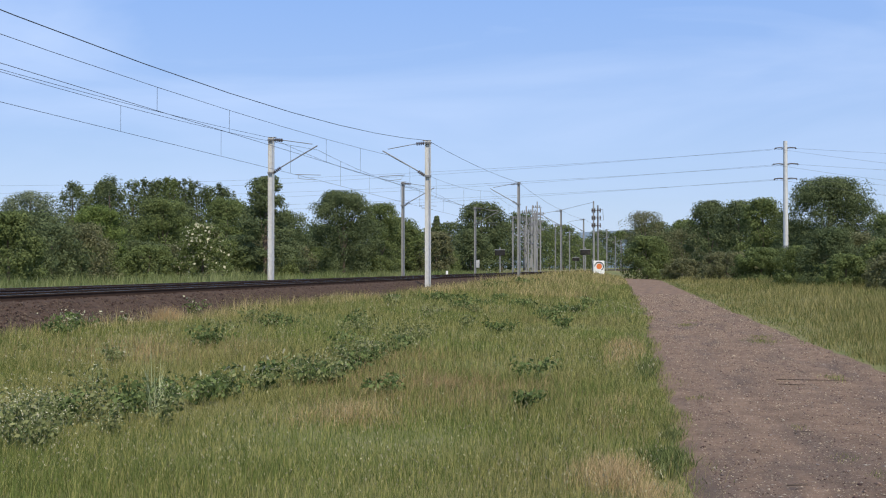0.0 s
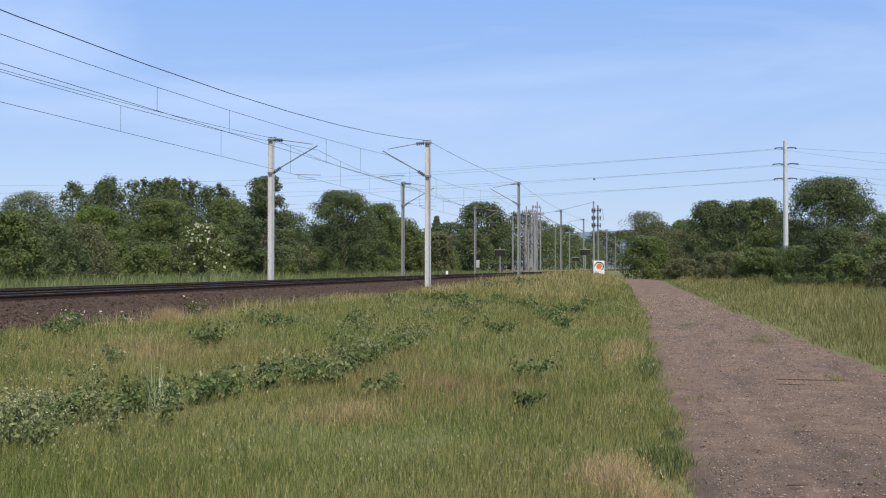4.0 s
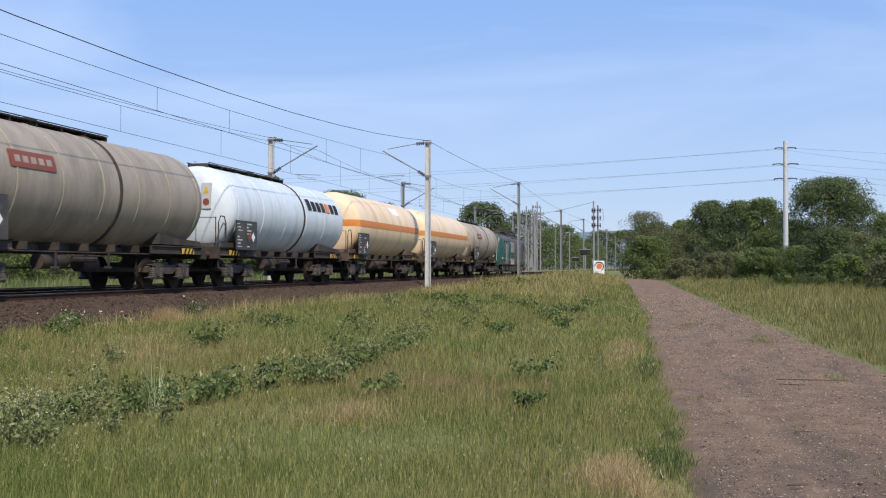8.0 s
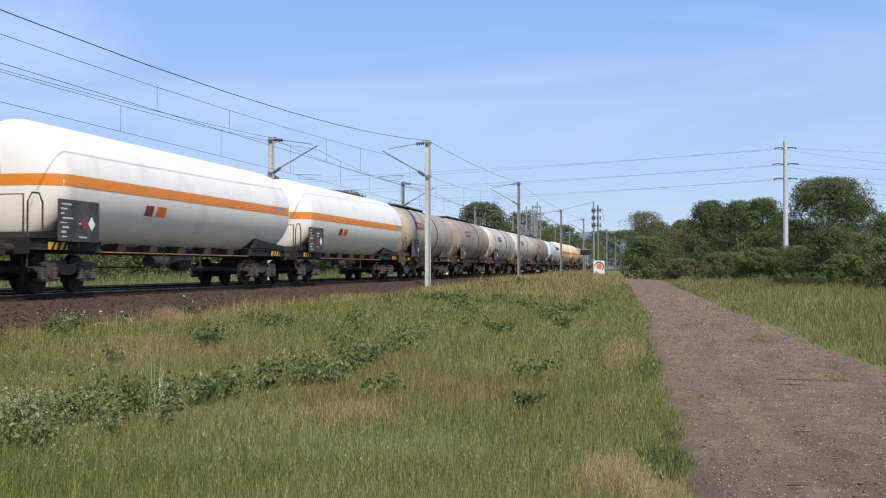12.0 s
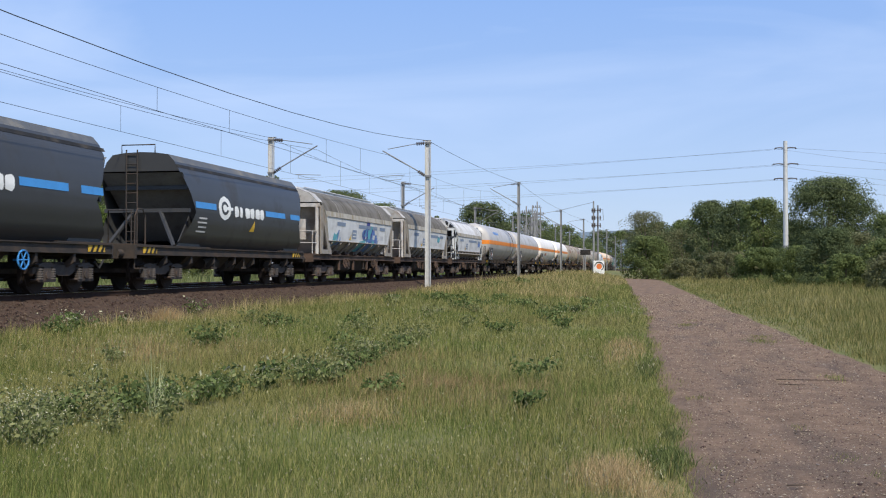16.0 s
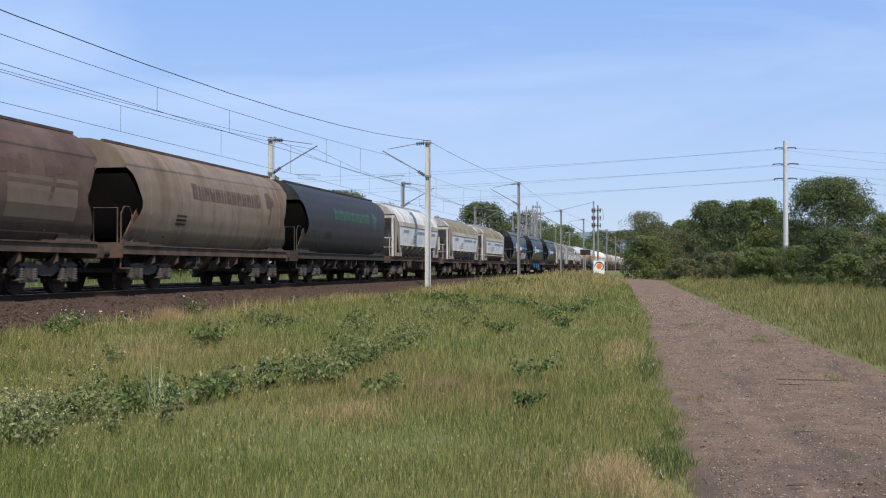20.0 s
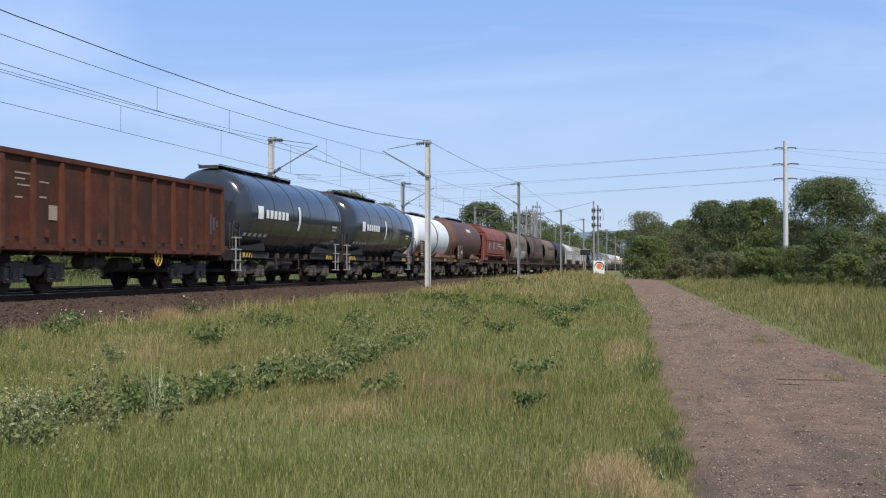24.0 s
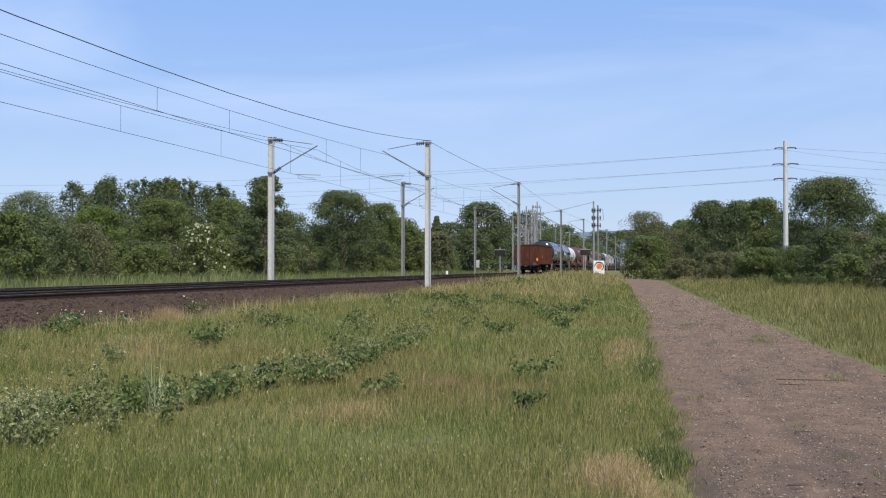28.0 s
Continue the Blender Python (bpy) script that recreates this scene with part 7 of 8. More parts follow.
M_OXIDERIB = paint("rusty_oxide_ribs", (0.088, 0.034, 0.022), 0.8, spec=0.12, vary=0.25, dirt=(0.10, 0.05, 0.035), amount=0.4)
M_BAND = paint("blue_grey_band", (0.20, 0.25, 0.34), 0.55, vary=0.1)
M_LIGHTBLUE = paint("bright_blue_band", (0.045, 0.24, 0.56), 0.45, vary=0.1)
M_GREENLET = paint("green_lettering", (0.022, 0.075, 0.030), 0.5, vary=0.15)
M_GRAFBLUE = paint("blue_spray_paint", (0.09, 0.17, 0.42), 0.5, vary=0.3, scale=2, dirt=(0.10, 0.33, 0.42), amount=0.4)
M_GRAFINK = paint("ink_blue_spray_paint", (0.04, 0.05, 0.22), 0.5, vary=0.2)
M_GRAFTEAL = paint("teal_spray_paint", (0.10, 0.36, 0.42), 0.5, vary=0.3)
M_GRAFPINK = paint("pale_pink_spray_paint", (0.55, 0.45, 0.50), 0.5, vary=0.25, scale=2, dirt=(0.20, 0.26, 0.55), amount=0.4)
M_GRAFRUST = paint("rust_spray_paint", (0.15, 0.058, 0.028), 0.6, vary=0.3)
M_GRAFWHITE = paint("white_spray_paint", (0.48, 0.475, 0.47), 0.5, vary=0.12, scale=3)
M_GRAFRED = paint("red_spray_paint", (0.45, 0.06, 0.045), 0.5, vary=0.15)
M_GRAFBLACK = paint("dark_spray_paint", (0.06, 0.06, 0.09), 0.5, vary=0.15)
M_LOCOGREEN = paint("green_cab_paint", (0.008, 0.074, 0.050), 0.4, vary=0.12, scale=1.5, dirt=(0.035, 0.070, 0.052), amount=0.45, dirt_scale=1.2)
M_LOCOGREY = paint("grey_body_paint", (0.112, 0.106, 0.100), 0.45, vary=0.08, scale=1.5, dirt=(0.19, 0.175, 0.16), amount=0.4, dirt_scale=1.0, stretch=(1, 1.5, 0.4))
M_LOCOWHITE = paint("white_body_panel", (0.38, 0.36, 0.325), 0.5, vary=0.12, dirt=(0.28, 0.245, 0.20), amount=0.45)
M_LOCOSKIRT = paint("brown_grey_skirt", (0.060, 0.052, 0.045), 0.7, vary=0.25, dirt=(0.13, 0.10, 0.075), amount=0.35)
M_LOCOROOF = paint("dusty_roof_steel", (0.088, 0.084, 0.080), 0.7, vary=0.2)
# Windscreen only: pale blue-grey base carries the reflected sky, unlike the side glass
M_GLASS = paint("sky_toned_cab_glass", (0.10, 0.12, 0.125), 0.08, vary=0.05)
M_SIDEGLASS = paint("dark_side_glass", (0.014, 0.018, 0.018), 0.15, vary=0.05, spec=0.3)
M_BADGE = paint("red_badge_enamel", (0.42, 0.035, 0.03), 0.4, vary=0.08)
M_LAMP = lamp_glow("white_lamp", (0.9, 0.88, 0.8), 0.25)


def camo_paint():
    """White end steel sprayed with curling black patches."""
    m = paint("black_patched_spray", (0.60, 0.60, 0.58), 0.55, vary=0.1).copy()
    m.name = "black_patched_white_steel"
    n, l = m.node_tree.nodes, m.node_tree.links
    co, t, r, x = n.new("ShaderNodeTexCoord"), n.new("ShaderNodeTexNoise"), n.new("ShaderNodeMapRange"), n.new("ShaderNodeMixRGB")
    t.inputs["Scale"].default_value, t.inputs["Detail"].default_value, t.inputs["Distortion"].default_value = 2.6, 1.0, 0.6
    r.inputs["From Min"].default_value, r.inputs["From Max"].default_value = 0.50, 0.52
    x.inputs[1].default_value, x.inputs[2].default_value = (0.60, 0.60, 0.58, 1), (0.02, 0.02, 0.022, 1)
    l.new(co.outputs["Object"], t.inputs["Vector"])
    l.new(t.outputs["Fac"], r.inputs["Value"])
    l.new(r.outputs["Result"], x.inputs[0])
    l.new(x.outputs["Color"], n["Principled BSDF"].inputs["Base Color"])
    return m


M_CAMO = camo_paint()


def loft(bm, sections):
    """Closed sections (y, polygon of x, z) joined one after another, with ends."""
    loops = [[bm.verts.new((x, y, z)) for x, z in poly] for y, poly in sections]
    k = len(loops[0])
    for a, b in zip(loops, loops[1:]):
        for i in range(k):
            bm.faces.new((a[i], a[(i + 1) % k], b[(i + 1) % k], b[i]))
    bm.faces.new(loops[0][::-1])
    bm.faces.new(loops[-1])
    return bm


def loco_section(w, top, z0=1.36):
    k = min(1.0, (top - z0) / 2.5)
    return [(-w, z0), (w, z0), (w, z0 + 1.7 * k), (w - 0.10, z0 + 2.12 * k), (w - 0.42, z0 + 2.42 * k), (0, top), (-w + 0.42, z0 + 2.42 * k), (-w + 0.10, z0 + 2.12 * k), (-w, z0 + 1.7 * k)]


def pantograph(loco, y, raised):
    p = part("pantograph", bbox(bbox(bmesh.new(), -0.75, 0.75, y - 0.7, y - 0.55, 4.02, 4.12, 0.02), -0.75, 0.75, y + 0.5, y + 0.65, 4.02, 4.12, 0.02), M_BLACK, loco, "black current collector")
    if raised:
        knee, head = (0, y + 1.5, 4.95), (0, y - 0.15, 5.84)
    else:
        knee, head = (0, y + 1.5, 4.28), (0, y - 0.2, 4.36)
    part("lower_arm", tube(bmesh.new(), [(0, y - 0.1, 4.15), knee], 0.075, 8), M_BLACK, p)
    for x in (-1, 1):
        part("upper_arm", tube(bmesh.new(), [knee, (x * 0.32, head[1], head[2])], 0.035, 6), M_BLACK, p)
    for dy in (-0.2, 0.2):
        part("contact_strip", tube(bmesh.new(), [(-0.85, head[1] + dy, head[2] - 0.12), (-0.6, head[1] + dy, head[2] + 0.08), (0.6, head[1] + dy, head[2] + 0.08), (0.85, head[1] + dy, head[2] - 0.12)], 0.04, 6), M_BLACK, p)
    for x in (-0.6, 0.6):
        part("insulator", tube(bmesh.new(), [(x, y, 3.85), (x, y, 4.05)], 0.1, 10), M_INSUL, p)


def locomotive():
    L = 19.4
    o = thing("electric_locomotive", "green, white and grey electric locomotive with raised pantograph", "locomotive", "freight train")
    full = loco_section(1.43, 3.92)
    cab = [(-9.12, loco_section(1.18, 2.42)), (-8.98, loco_section(1.26, 2.62)), (-8.55, loco_section(1.36, 3.62)), (-8.35, loco_section(1.41, 3.86)), (-7.9, full), (-3.0, full)]
    part("rear_cab", loft(bmesh.new(), cab), M_LOCOGREEN, o, "green painted driving cab")
    part("white_panel", loft(bmesh.new(), [(-2.995, full), (0.0, full)]), M_LOCOWHITE, o, "white panel between green and grey")
    part("body", loft(bmesh.new(), [(0.005, full), (7.9, full)]), M_LOCOGREY, o)
    part("front_cab", loft(bmesh.new(), [(7.905, full), (8.35, loco_section(1.41, 3.86)), (8.55, loco_section(1.36, 3.62)), (8.98, loco_section(1.26, 2.62)), (9.12, loco_section(1.18, 2.42))]), M_LOCOGREY, o, "grey driving cab")
    part("skirt", loft(bmesh.new(), [(-8.9, [(-1.2, 0.98), (1.2, 0.98), (1.22, 1.355), (-1.22, 1.355)]), (-8.3, [(-1.40, 0.98), (1.40, 0.98), (1.425, 1.355), (-1.425, 1.355)]), (8.3, [(-1.40, 0.98), (1.40, 0.98), (1.425, 1.355), (-1.425, 1.355)]), (8.9, [(-1.2, 0.98), (1.2, 0.98), (1.22, 1.355), (-1.22, 1.355)])]), M_LOCOSKIRT, o)
    part("slanted_edge", prism(bmesh.new(), [(-3.0, 1.38), (-2.97, 1.38), (-2.25, 3.05), (-3.0, 3.05)], 1.431, 1.436, axis="x"), M_LOCOGREEN, o, "green slanted end of the livery", flat=True)
    part("beige_panel", box(bmesh.new(), 1.425, 1.432, -2.4, 0.0, 0.99, 1.35), paint("beige_panel", (0.42, 0.33, 0.22), 0.6, vary=0.1), o, flat=True)
    for i in range(11):
        z = 1.55 + 0.15 * i
        part("body_rib", box(bmesh.new(), 1.43, 1.46, -2.85 + 0.055 * i, 0.0, z, z + 0.045), M_LOCOWHITE, o, flat=True)
        part("body_rib", box(bmesh.new(), 1.43, 1.46, 0.005, 7.9, z, z + 0.045), M_LOCOGREY, o, flat=True)
    part("windscreen_surround", strip(bmesh.new(), [[(-1.22, -8.995, 2.64), (1.22, -8.995, 2.64), (1.16, -8.55, 3.60), (-1.16, -8.55, 3.60)]]), M_LOCOSKIRT, o, "dark band round the windscreen", flat=True)
    ws = part("windscreen", strip(bmesh.new(), [[(-1.10, -8.985, 2.76), (1.10, -8.985, 2.76), (1.02, -8.625, 3.50), (-1.02, -8.625, 3.50)]]), M_GLASS, o, "sloping windscreen toned pale for reflected sky", flat=True)
    part("wiper", tube(bmesh.new(), [(0.2, -9.0, 2.75), (0.7, -8.8, 3.2)], 0.015, 5), M_BLACK, ws)
    part("side_window", box(bmesh.new(), 1.431, 1.437, -6.6, -6.2, 2.45, 3.2), M_SIDEGLASS, o, "dark cab side window", flat=True)
    d = part("cab_door", bbox(bmesh.new(), 1.425, 1.445, -5.75, -4.95, 1.40, 3.25, 0.008), M_LOCOGREEN, o, "green cab door")
    part("door_window", box(bmesh.new(), 1.446, 1.450, -5.6, -5.1, 1.75, 3.1), M_SIDEGLASS, d, flat=True)
    for y in (-5.95, -4.8):
        handrail(o, [(1.43, y, 3.0), (1.50, y, 2.95), (1.50, y, 1.1), (1.43, y, 1.05)], 0.02, M_GALV)
    part("front_side_window", box(bmesh.new(), 1.431, 1.437, 7.0, 7.7, 2.4, 3.15), M_SIDEGLASS, o, flat=True)
    part("front_door", box(bmesh.new(), 1.431, 1.438, 5.6, 6.4, 1.40, 3.25), M_LOCOSKIRT, o, flat=True)
    for x in (-0.82, 0.82):
        hl = part("headlamp", tube(bmesh.new(), [(x, -9.05, 1.78), (x, -9.18, 1.78)], 0.14, 16), M_BLACK, o, "round lamp on the cab front")
        part("lens", tube(bmesh.new(), [(x, -9.175, 1.78), (x, -9.19, 1.78)], 0.08, 16), M_LAMP, hl)
    part("red_badge", bbox(bmesh.new(), 0.35, 1.02, -9.155, -9.10, 2.02, 2.26, 0.01), M_BADGE, o, "small red badge")
    part("side_badge", box(bmesh.new(), 1.29, 1.43, 8.0, 8.35, 2.0, 2.2), M_BADGE, o, "small red badge", flat=True)
    part("number_bar", box(bmesh.new(), 1.431, 1.435, -8.1, -7.3, 1.52, 1.66), M_SIGNWHITE, o, flat=True)
    for i in range(4):
        y = -2.75 + 0.66 * i
        part("livery_block", prism(bmesh.new(), [(y, 1.60), (y + 0.46, 1.60), (y + 0.56, 2.2), (y + 0.10, 2.2)], 1.461, 1.465, axis="x"), M_LOCOGREEN, o, "green painted block", flat=True)
    for x in (-1, 1):
        handrail(o, [(x * 1.1, -9.14, 1.3), (x * 1.12, -9.25, 1.4), (x * 1.12, -9.25, 2.2), (x * 1.05, -9.1, 2.3)], 0.02, M_GALV)
    part("front_step", box(bmesh.new(), -1.3, 1.3, -9.2, -8.95, 0.5, 0.56), M_LOCOSKIRT, o, flat=True)
    part("plough", prism(bmesh.new(), [(-9.15, 0.25), (-8.95, 0.25), (-8.95, 1.0), (-9.05, 1.0)], -1.25, 1.25, axis="x"), M_FRAME, o, flat=True)
    for s in (-1, 1):
        for x in (-0.88, 0.88):
            part("buffer", bbox(tube(bmesh.new(), [(x, s * 9.05, 1.04), (x, s * 9.55, 1.04)], 0.1, 12), x - 0.25, x + 0.25, s * 9.62 - 0.03, s * 9.62 + 0.03, 0.86, 1.22, 0.02), M_FRAME, o)
        b = bogie(o, s * 5.03, M_LOCOSKIRT, 0.575, 1.3)
        bm = bmesh.new()
        for q in (-1, 1):
            prism(bm, [(-2.0, 0.55), (-1.8, 0.85), (1.8, 0.85), (2.0, 0.55), (0.7, 0.4), (-0.7, 0.4)], q * 1.1 - 0.05, q * 1.1 + 0.05, axis="x")
        part("outer_frame", bm, M_LOCOSKIRT, b)
        for k in (-2.1, -0.75, 0.75, 2.1):
            part("sand_box", bbox(bmesh.new(), 1.12, 1.34, s * 5.03 + k - 0.2, s * 5.03 + k + 0.2, 0.38 + 0.1 * (abs(k) < 1), 0.98, 0.03), M_LOCOSKIRT, o)
        for k in (-1.3, 1.3):
            part("axle_cover", bbox(tube(bmesh.new(), [(1.1, s * 5.03 + k, 0.575), (1.27, s * 5.03 + k, 0.575)], 0.2, 12), 1.1, 1.22, s * 5.03 + k - 0.28, s * 5.03 + k + 0.28, 0.60, 0.72, 0.02), M_BOGIE, o)
            part("damper", tube(bmesh.new(), [(1.24, s * 5.03 + k + 0.35, 0.45), (1.24, s * 5.03 + k + 0.35, 0.95)], 0.05, 8), M_SPRING, o)
        part("brake_pipe", tube(bmesh.new(), [(1.2, s * 5.03 - 2.0, 0.3), (1.2, s * 5.03 + 2.0, 0.3)], 0.035, 6), M_FRAME, o)
        for z in (0.35, 0.65):
            part("cab_step", bbox(bmesh.new(), 1.15, 1.42, s * 7.6 - 0.25, s * 7.6 + 0.25, z, z + 0.05, 0.01), M_LOCOSKIRT, o)
    for k, (y0, y1) in enumerate(((-2.3, -1.2), (-1.0, 0.4), (0.6, 1.2), (1.4, 2.3))):
        part("equipment_box", bbox(bmesh.new(), 1.0, 1.36 - 0.04 * (k % 2), y0, y1, 0.30 + 0.12 * (k % 2), 0.94, 0.03), M_LOCOSKIRT if k % 2 else M_BOGIE, o)
    part("cab_roof", loft(bmesh.new(), [(-8.2, [(-0.98, 3.80), (0.98, 3.80), (0.98, 3.86), (0.4, 3.93), (-0.4, 3.93), (-0.98, 3.86)]), (-7.7, [(-1.22, 3.55), (1.22, 3.55), (1.1, 3.80), (0.4, 3.96), (-0.4, 3.96), (-1.1, 3.80)]), (-3.0, [(-1.22, 3.55), (1.22, 3.55), (1.1, 3.80), (0.4, 3.96), (-0.4, 3.96), (-1.1, 3.80)])]), M_LOCOROOF, o, "dusty grey cab roof")
    for q in (-1, 1):
        part("roof_flank", strip(bmesh.new(), [[(q * 1.420, -8.0, 3.20), (q * 1.420, 7.9, 3.20), (q * 1.345, 7.9, 3.475), (q * 1.345, -8.0, 3.475)], [(q * 1.345, -8.0, 3.475), (q * 1.345, 7.9, 3.475), (q * 1.022, 7.9, 3.79), (q * 1.022, -8.0, 3.79)]]), M_LOCOROOF, o, "dusty grey roof shoulder")
    part("transformer_case", bbox(bmesh.new(), -1.3, 1.3, -2.4, 2.4, 0.28, 0.97, 0.05), M_LOCOSKIRT, o)
    part("roof_deck", box(bmesh.new(), -0.95, 0.95, -7.6, 7.6, 3.86, 3.945), M_LOCOROOF, o, flat=True)
    for i, (y0, y1, z) in enumerate(((-7.4, -5.6, 4.12), (-1.3, 1.2, 4.22), (2.0, 3.6, 4.16), (7.0, 7.5, 4.1))):
        part("roof_box", bbox(bmesh.new(), -0.7, 0.75, y0, y1, 3.93, z, 0.05), M_LOCOROOF, o)
    for i in range(10):
        y = -6.8 + 1.45 * i
        part("roof_insulator", tube(bmesh.new(), [(0.8, y, 3.9), (0.8, y, 4.12)], 0.05, 8), M_INSUL, o)
    for i in range(14):
        y = -7.0 + 1.02 * i
        part("roof_clutter", bbox(bmesh.new(), -0.25 + 0.3 * (i % 3), 0.15 + 0.3 * (i % 3), y, y + 0.35 + 0.2 * (i % 2), 3.93, 4.15 + 0.07 * (i % 4), 0.03), M_BLACK if i % 2 else M_LOCOROOF, o)
    for s in (-1, 1):
        for k in range(7):
            part("roof_post", tube(bmesh.new(), [(s * 1.0, -6.9 + 1.7 * k, 3.75), (s * 1.0, -6.9 + 1.7 * k, 4.22)], 0.022, 6), M_BLACK, o)
        part("roof_handrail", tube(bmesh.new(), [(s * 1.0, -7.3, 3.85), (s * 1.0, -6.9, 4.22), (s * 1.0, 3.3, 4.22), (s * 1.0, 3.7, 3.85)], 0.025, 6), M_BLACK, o)
    part("buffer_beam", bbox(bmesh.new(), -1.3, 1.3, -9.14, -8.9, 0.86, 1.34, 0.03), M_LOCOGREEN, o, "green buffer beam")
    for x in (-0.45, -0.3, 0.3, 0.45):
        part("front_hose", tube(bmesh.new(), [(x, -9.12, 1.0), (x, -9.32, 0.9), (x, -9.3, 0.6), (x * 0.9, -9.2, 0.5)], 0.03, 6), M_RUBBER, o)
    part("front_rail", tube(bmesh.new(), [(-1.2, -9.3, 1.36), (1.2, -9.3, 1.36)], 0.022, 6), M_GALV, o)
    part("roof_busbar", tube(bmesh.new(), [(0.8, -6.8, 4.16), (0.8, -2, 4.2), (0.8, 6.2, 4.16)], 0.025, 6), M_ARM, o)
    for i in range(8):
        part("vent", box(bmesh.new(), 1.18, 1.30, -1.0 + i * 1.05, -0.75 + i * 1.05, 3.60, 3.68), M_BLACK, o, flat=True)
    pantograph(o, -2.9, True)
    pantograph(o, 5.0, False)
    return o


SLATE_SEC = [(1.10, 1.27), (1.34, 1.55), (1.47, 2.05), (1.50, 2.5), (1.46, 2.95), (1.34, 3.45), (1.12, 3.88), (0.92, 4.10), (0.5, 4.16), (0.0, 4.18)]
BEIGE_SEC = [(1.05, 1.27), (1.32, 1.6), (1.47, 2.1), (1.50, 2.6), (1.45, 3.05), (1.30, 3.5), (1.02, 3.86), (0.62, 4.08), (0.3, 4.16), (0.0, 4.18)]


def bubbles(y0, y1, z0, z1, n, fill, edge, seed):
    """A sprayed tag: a row of rounded letter-like blobs with outlines and inner strokes."""
    r = random.Random(seed)
    out, step = [], (y1 - y0) / n
    for i in range(n):
        a, b = y0 + i * step - 0.06, y0 + (i + 1) * step + 0.10
        lo, hi = z0 + 0.12 * r.random(), z1 - 0.14 * r.random()
        out.append(("graffiti_outline", edge, a - 0.07, b + 0.07, lo - 0.06, hi + 0.06, seed * 10 + i, 0.008 + 0.0004 * i))
        out.append(("graffiti_letter", fill, a, b, lo, hi, seed * 10 + i, 0.012 + 0.0004 * i))
        m = (a + b) / 2
        out.append(("graffiti_stroke", edge, m - 0.05, m + 0.06, lo + 0.3 * (hi - lo), hi - 0.22 * (hi - lo), "slant", 0.017))
    return out


def scribble(y0, y1, z0, z1, n, mats, seed):
    """A loose sprayed scrawl of slanted strokes and small blobs."""
    r = random.Random(seed)
    out = []
    for i in range(n):
        y, z = y0 + (y1 - y0) * r.random(), z0 + (z1 - z0) * 0.6 * r.random()
        kind = ("slant", "slant", seed * 20 + i, "tri")[i % 4]
        out.append(("graffiti_stroke", mats[i % len(mats)], y, y + 0.22 + 0.35 * r.random(), z, min(z1, z + (z1 - z0) * (0.35 + 0.4 * r.random())), kind, 0.009 + 0.0006 * i))
    return out


def slate_hopper(L, label, extra=(), hand=None, lad=True):
    marks = [("eave_band", M_BLACK, -5.6, 5.6, 3.70, 3.80), ("band", M_LIGHTBLUE, -4.9, -3.3, 2.50, 2.70), ("band", M_LIGHTBLUE, 1.2, 3.3, 2.50, 2.70), ("band", M_LIGHTBLUE, 3.9, 5.0, 2.50, 2.70),
             ("emblem", M_WHITE, -3.1, -2.05, 2.20, 3.0, "disc"), ("emblem_core", M_SLATE, -2.88, -2.27, 2.37, 2.83, "disc", 0.014), ("emblem_bar", M_WHITE, -2.7, -1.9, 2.55, 2.65, "bar", 0.018), ("emblem_ring", M_WHITE, -2.75, -2.4, 2.47, 2.73, "disc", 0.016)]
    for i in range(6):
        y = -1.75 + 0.48 * i
        marks.append(("plain_block", M_WHITE, y, y + (0.38, 0.24, 0.44, 0.38, 0.44, 0.38)[i], 2.35, 2.72, 300 + i))
    for i in range(4):
        marks.append(("marking", M_SIGNWHITE, -4.7 + 0.1 * (i % 2), -4.0, 1.75 + 0.14 * i, 1.80 + 0.14 * i))
    marks.append(("warning_triangle", M_YELLOW, -0.3, 0.15, 1.9, 2.3, "tri"))
    return grain_hopper(label, L, M_SLATE, M_SLATEROOF, M_FRAME, M_VOIDPALE, SLATE_SEC, 3.88, 3.55, marks + list(extra), hand, end_ladder=lad, rear=2.5, front=0.1)


def beige_hopper(L, label, body, let, extra=(), pad=None, lad=True):
    marks = [("letter_block", let, -2.45 + 0.45 * i, -2.08 + 0.45 * i, 2.74, 3.16 + 0.06 * (i in (0, 12))) for i in range(13)]
    marks += [("letter_gap", body, -2.31 + 0.45 * i, -2.22 + 0.45 * i, 2.74 + 0.26 * (i % 3 == 0), 2.90 + 0.26 * (i % 2), "bar", 0.013) for i in range(13)]
    if pad:
        marks += [("faded_patch", pad, -2.7, 3.6, 2.66, 3.25, "bar", 0.006)]
    marks += [("wheat_emblem", let, 3.95 + 0.2 * k, 4.35 + 0.2 * k, 2.75 + 0.05 * k, 3.35 - 0.08 * k, 70 + k) for k in range(3)]
    marks.append(("wheat_stalk", let, 4.05, 4.5, 2.2, 2.9, "slant"))
    for i in range(3):
        marks.append(("marking", M_BLACK, -3.6, -2.9, 1.9 + 0.12 * i, 1.96 + 0.12 * i))
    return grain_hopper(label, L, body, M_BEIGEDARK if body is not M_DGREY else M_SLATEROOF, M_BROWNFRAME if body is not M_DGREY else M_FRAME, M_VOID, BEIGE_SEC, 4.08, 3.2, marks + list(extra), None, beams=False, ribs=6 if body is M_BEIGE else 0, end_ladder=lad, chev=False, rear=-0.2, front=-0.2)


M_DGREY = paint("dark_slate_grain_hopper", (0.032, 0.033, 0.034), 0.55, vary=0.15, dirt=(0.055, 0.052, 0.048), amount=0.35, spec=0.25)


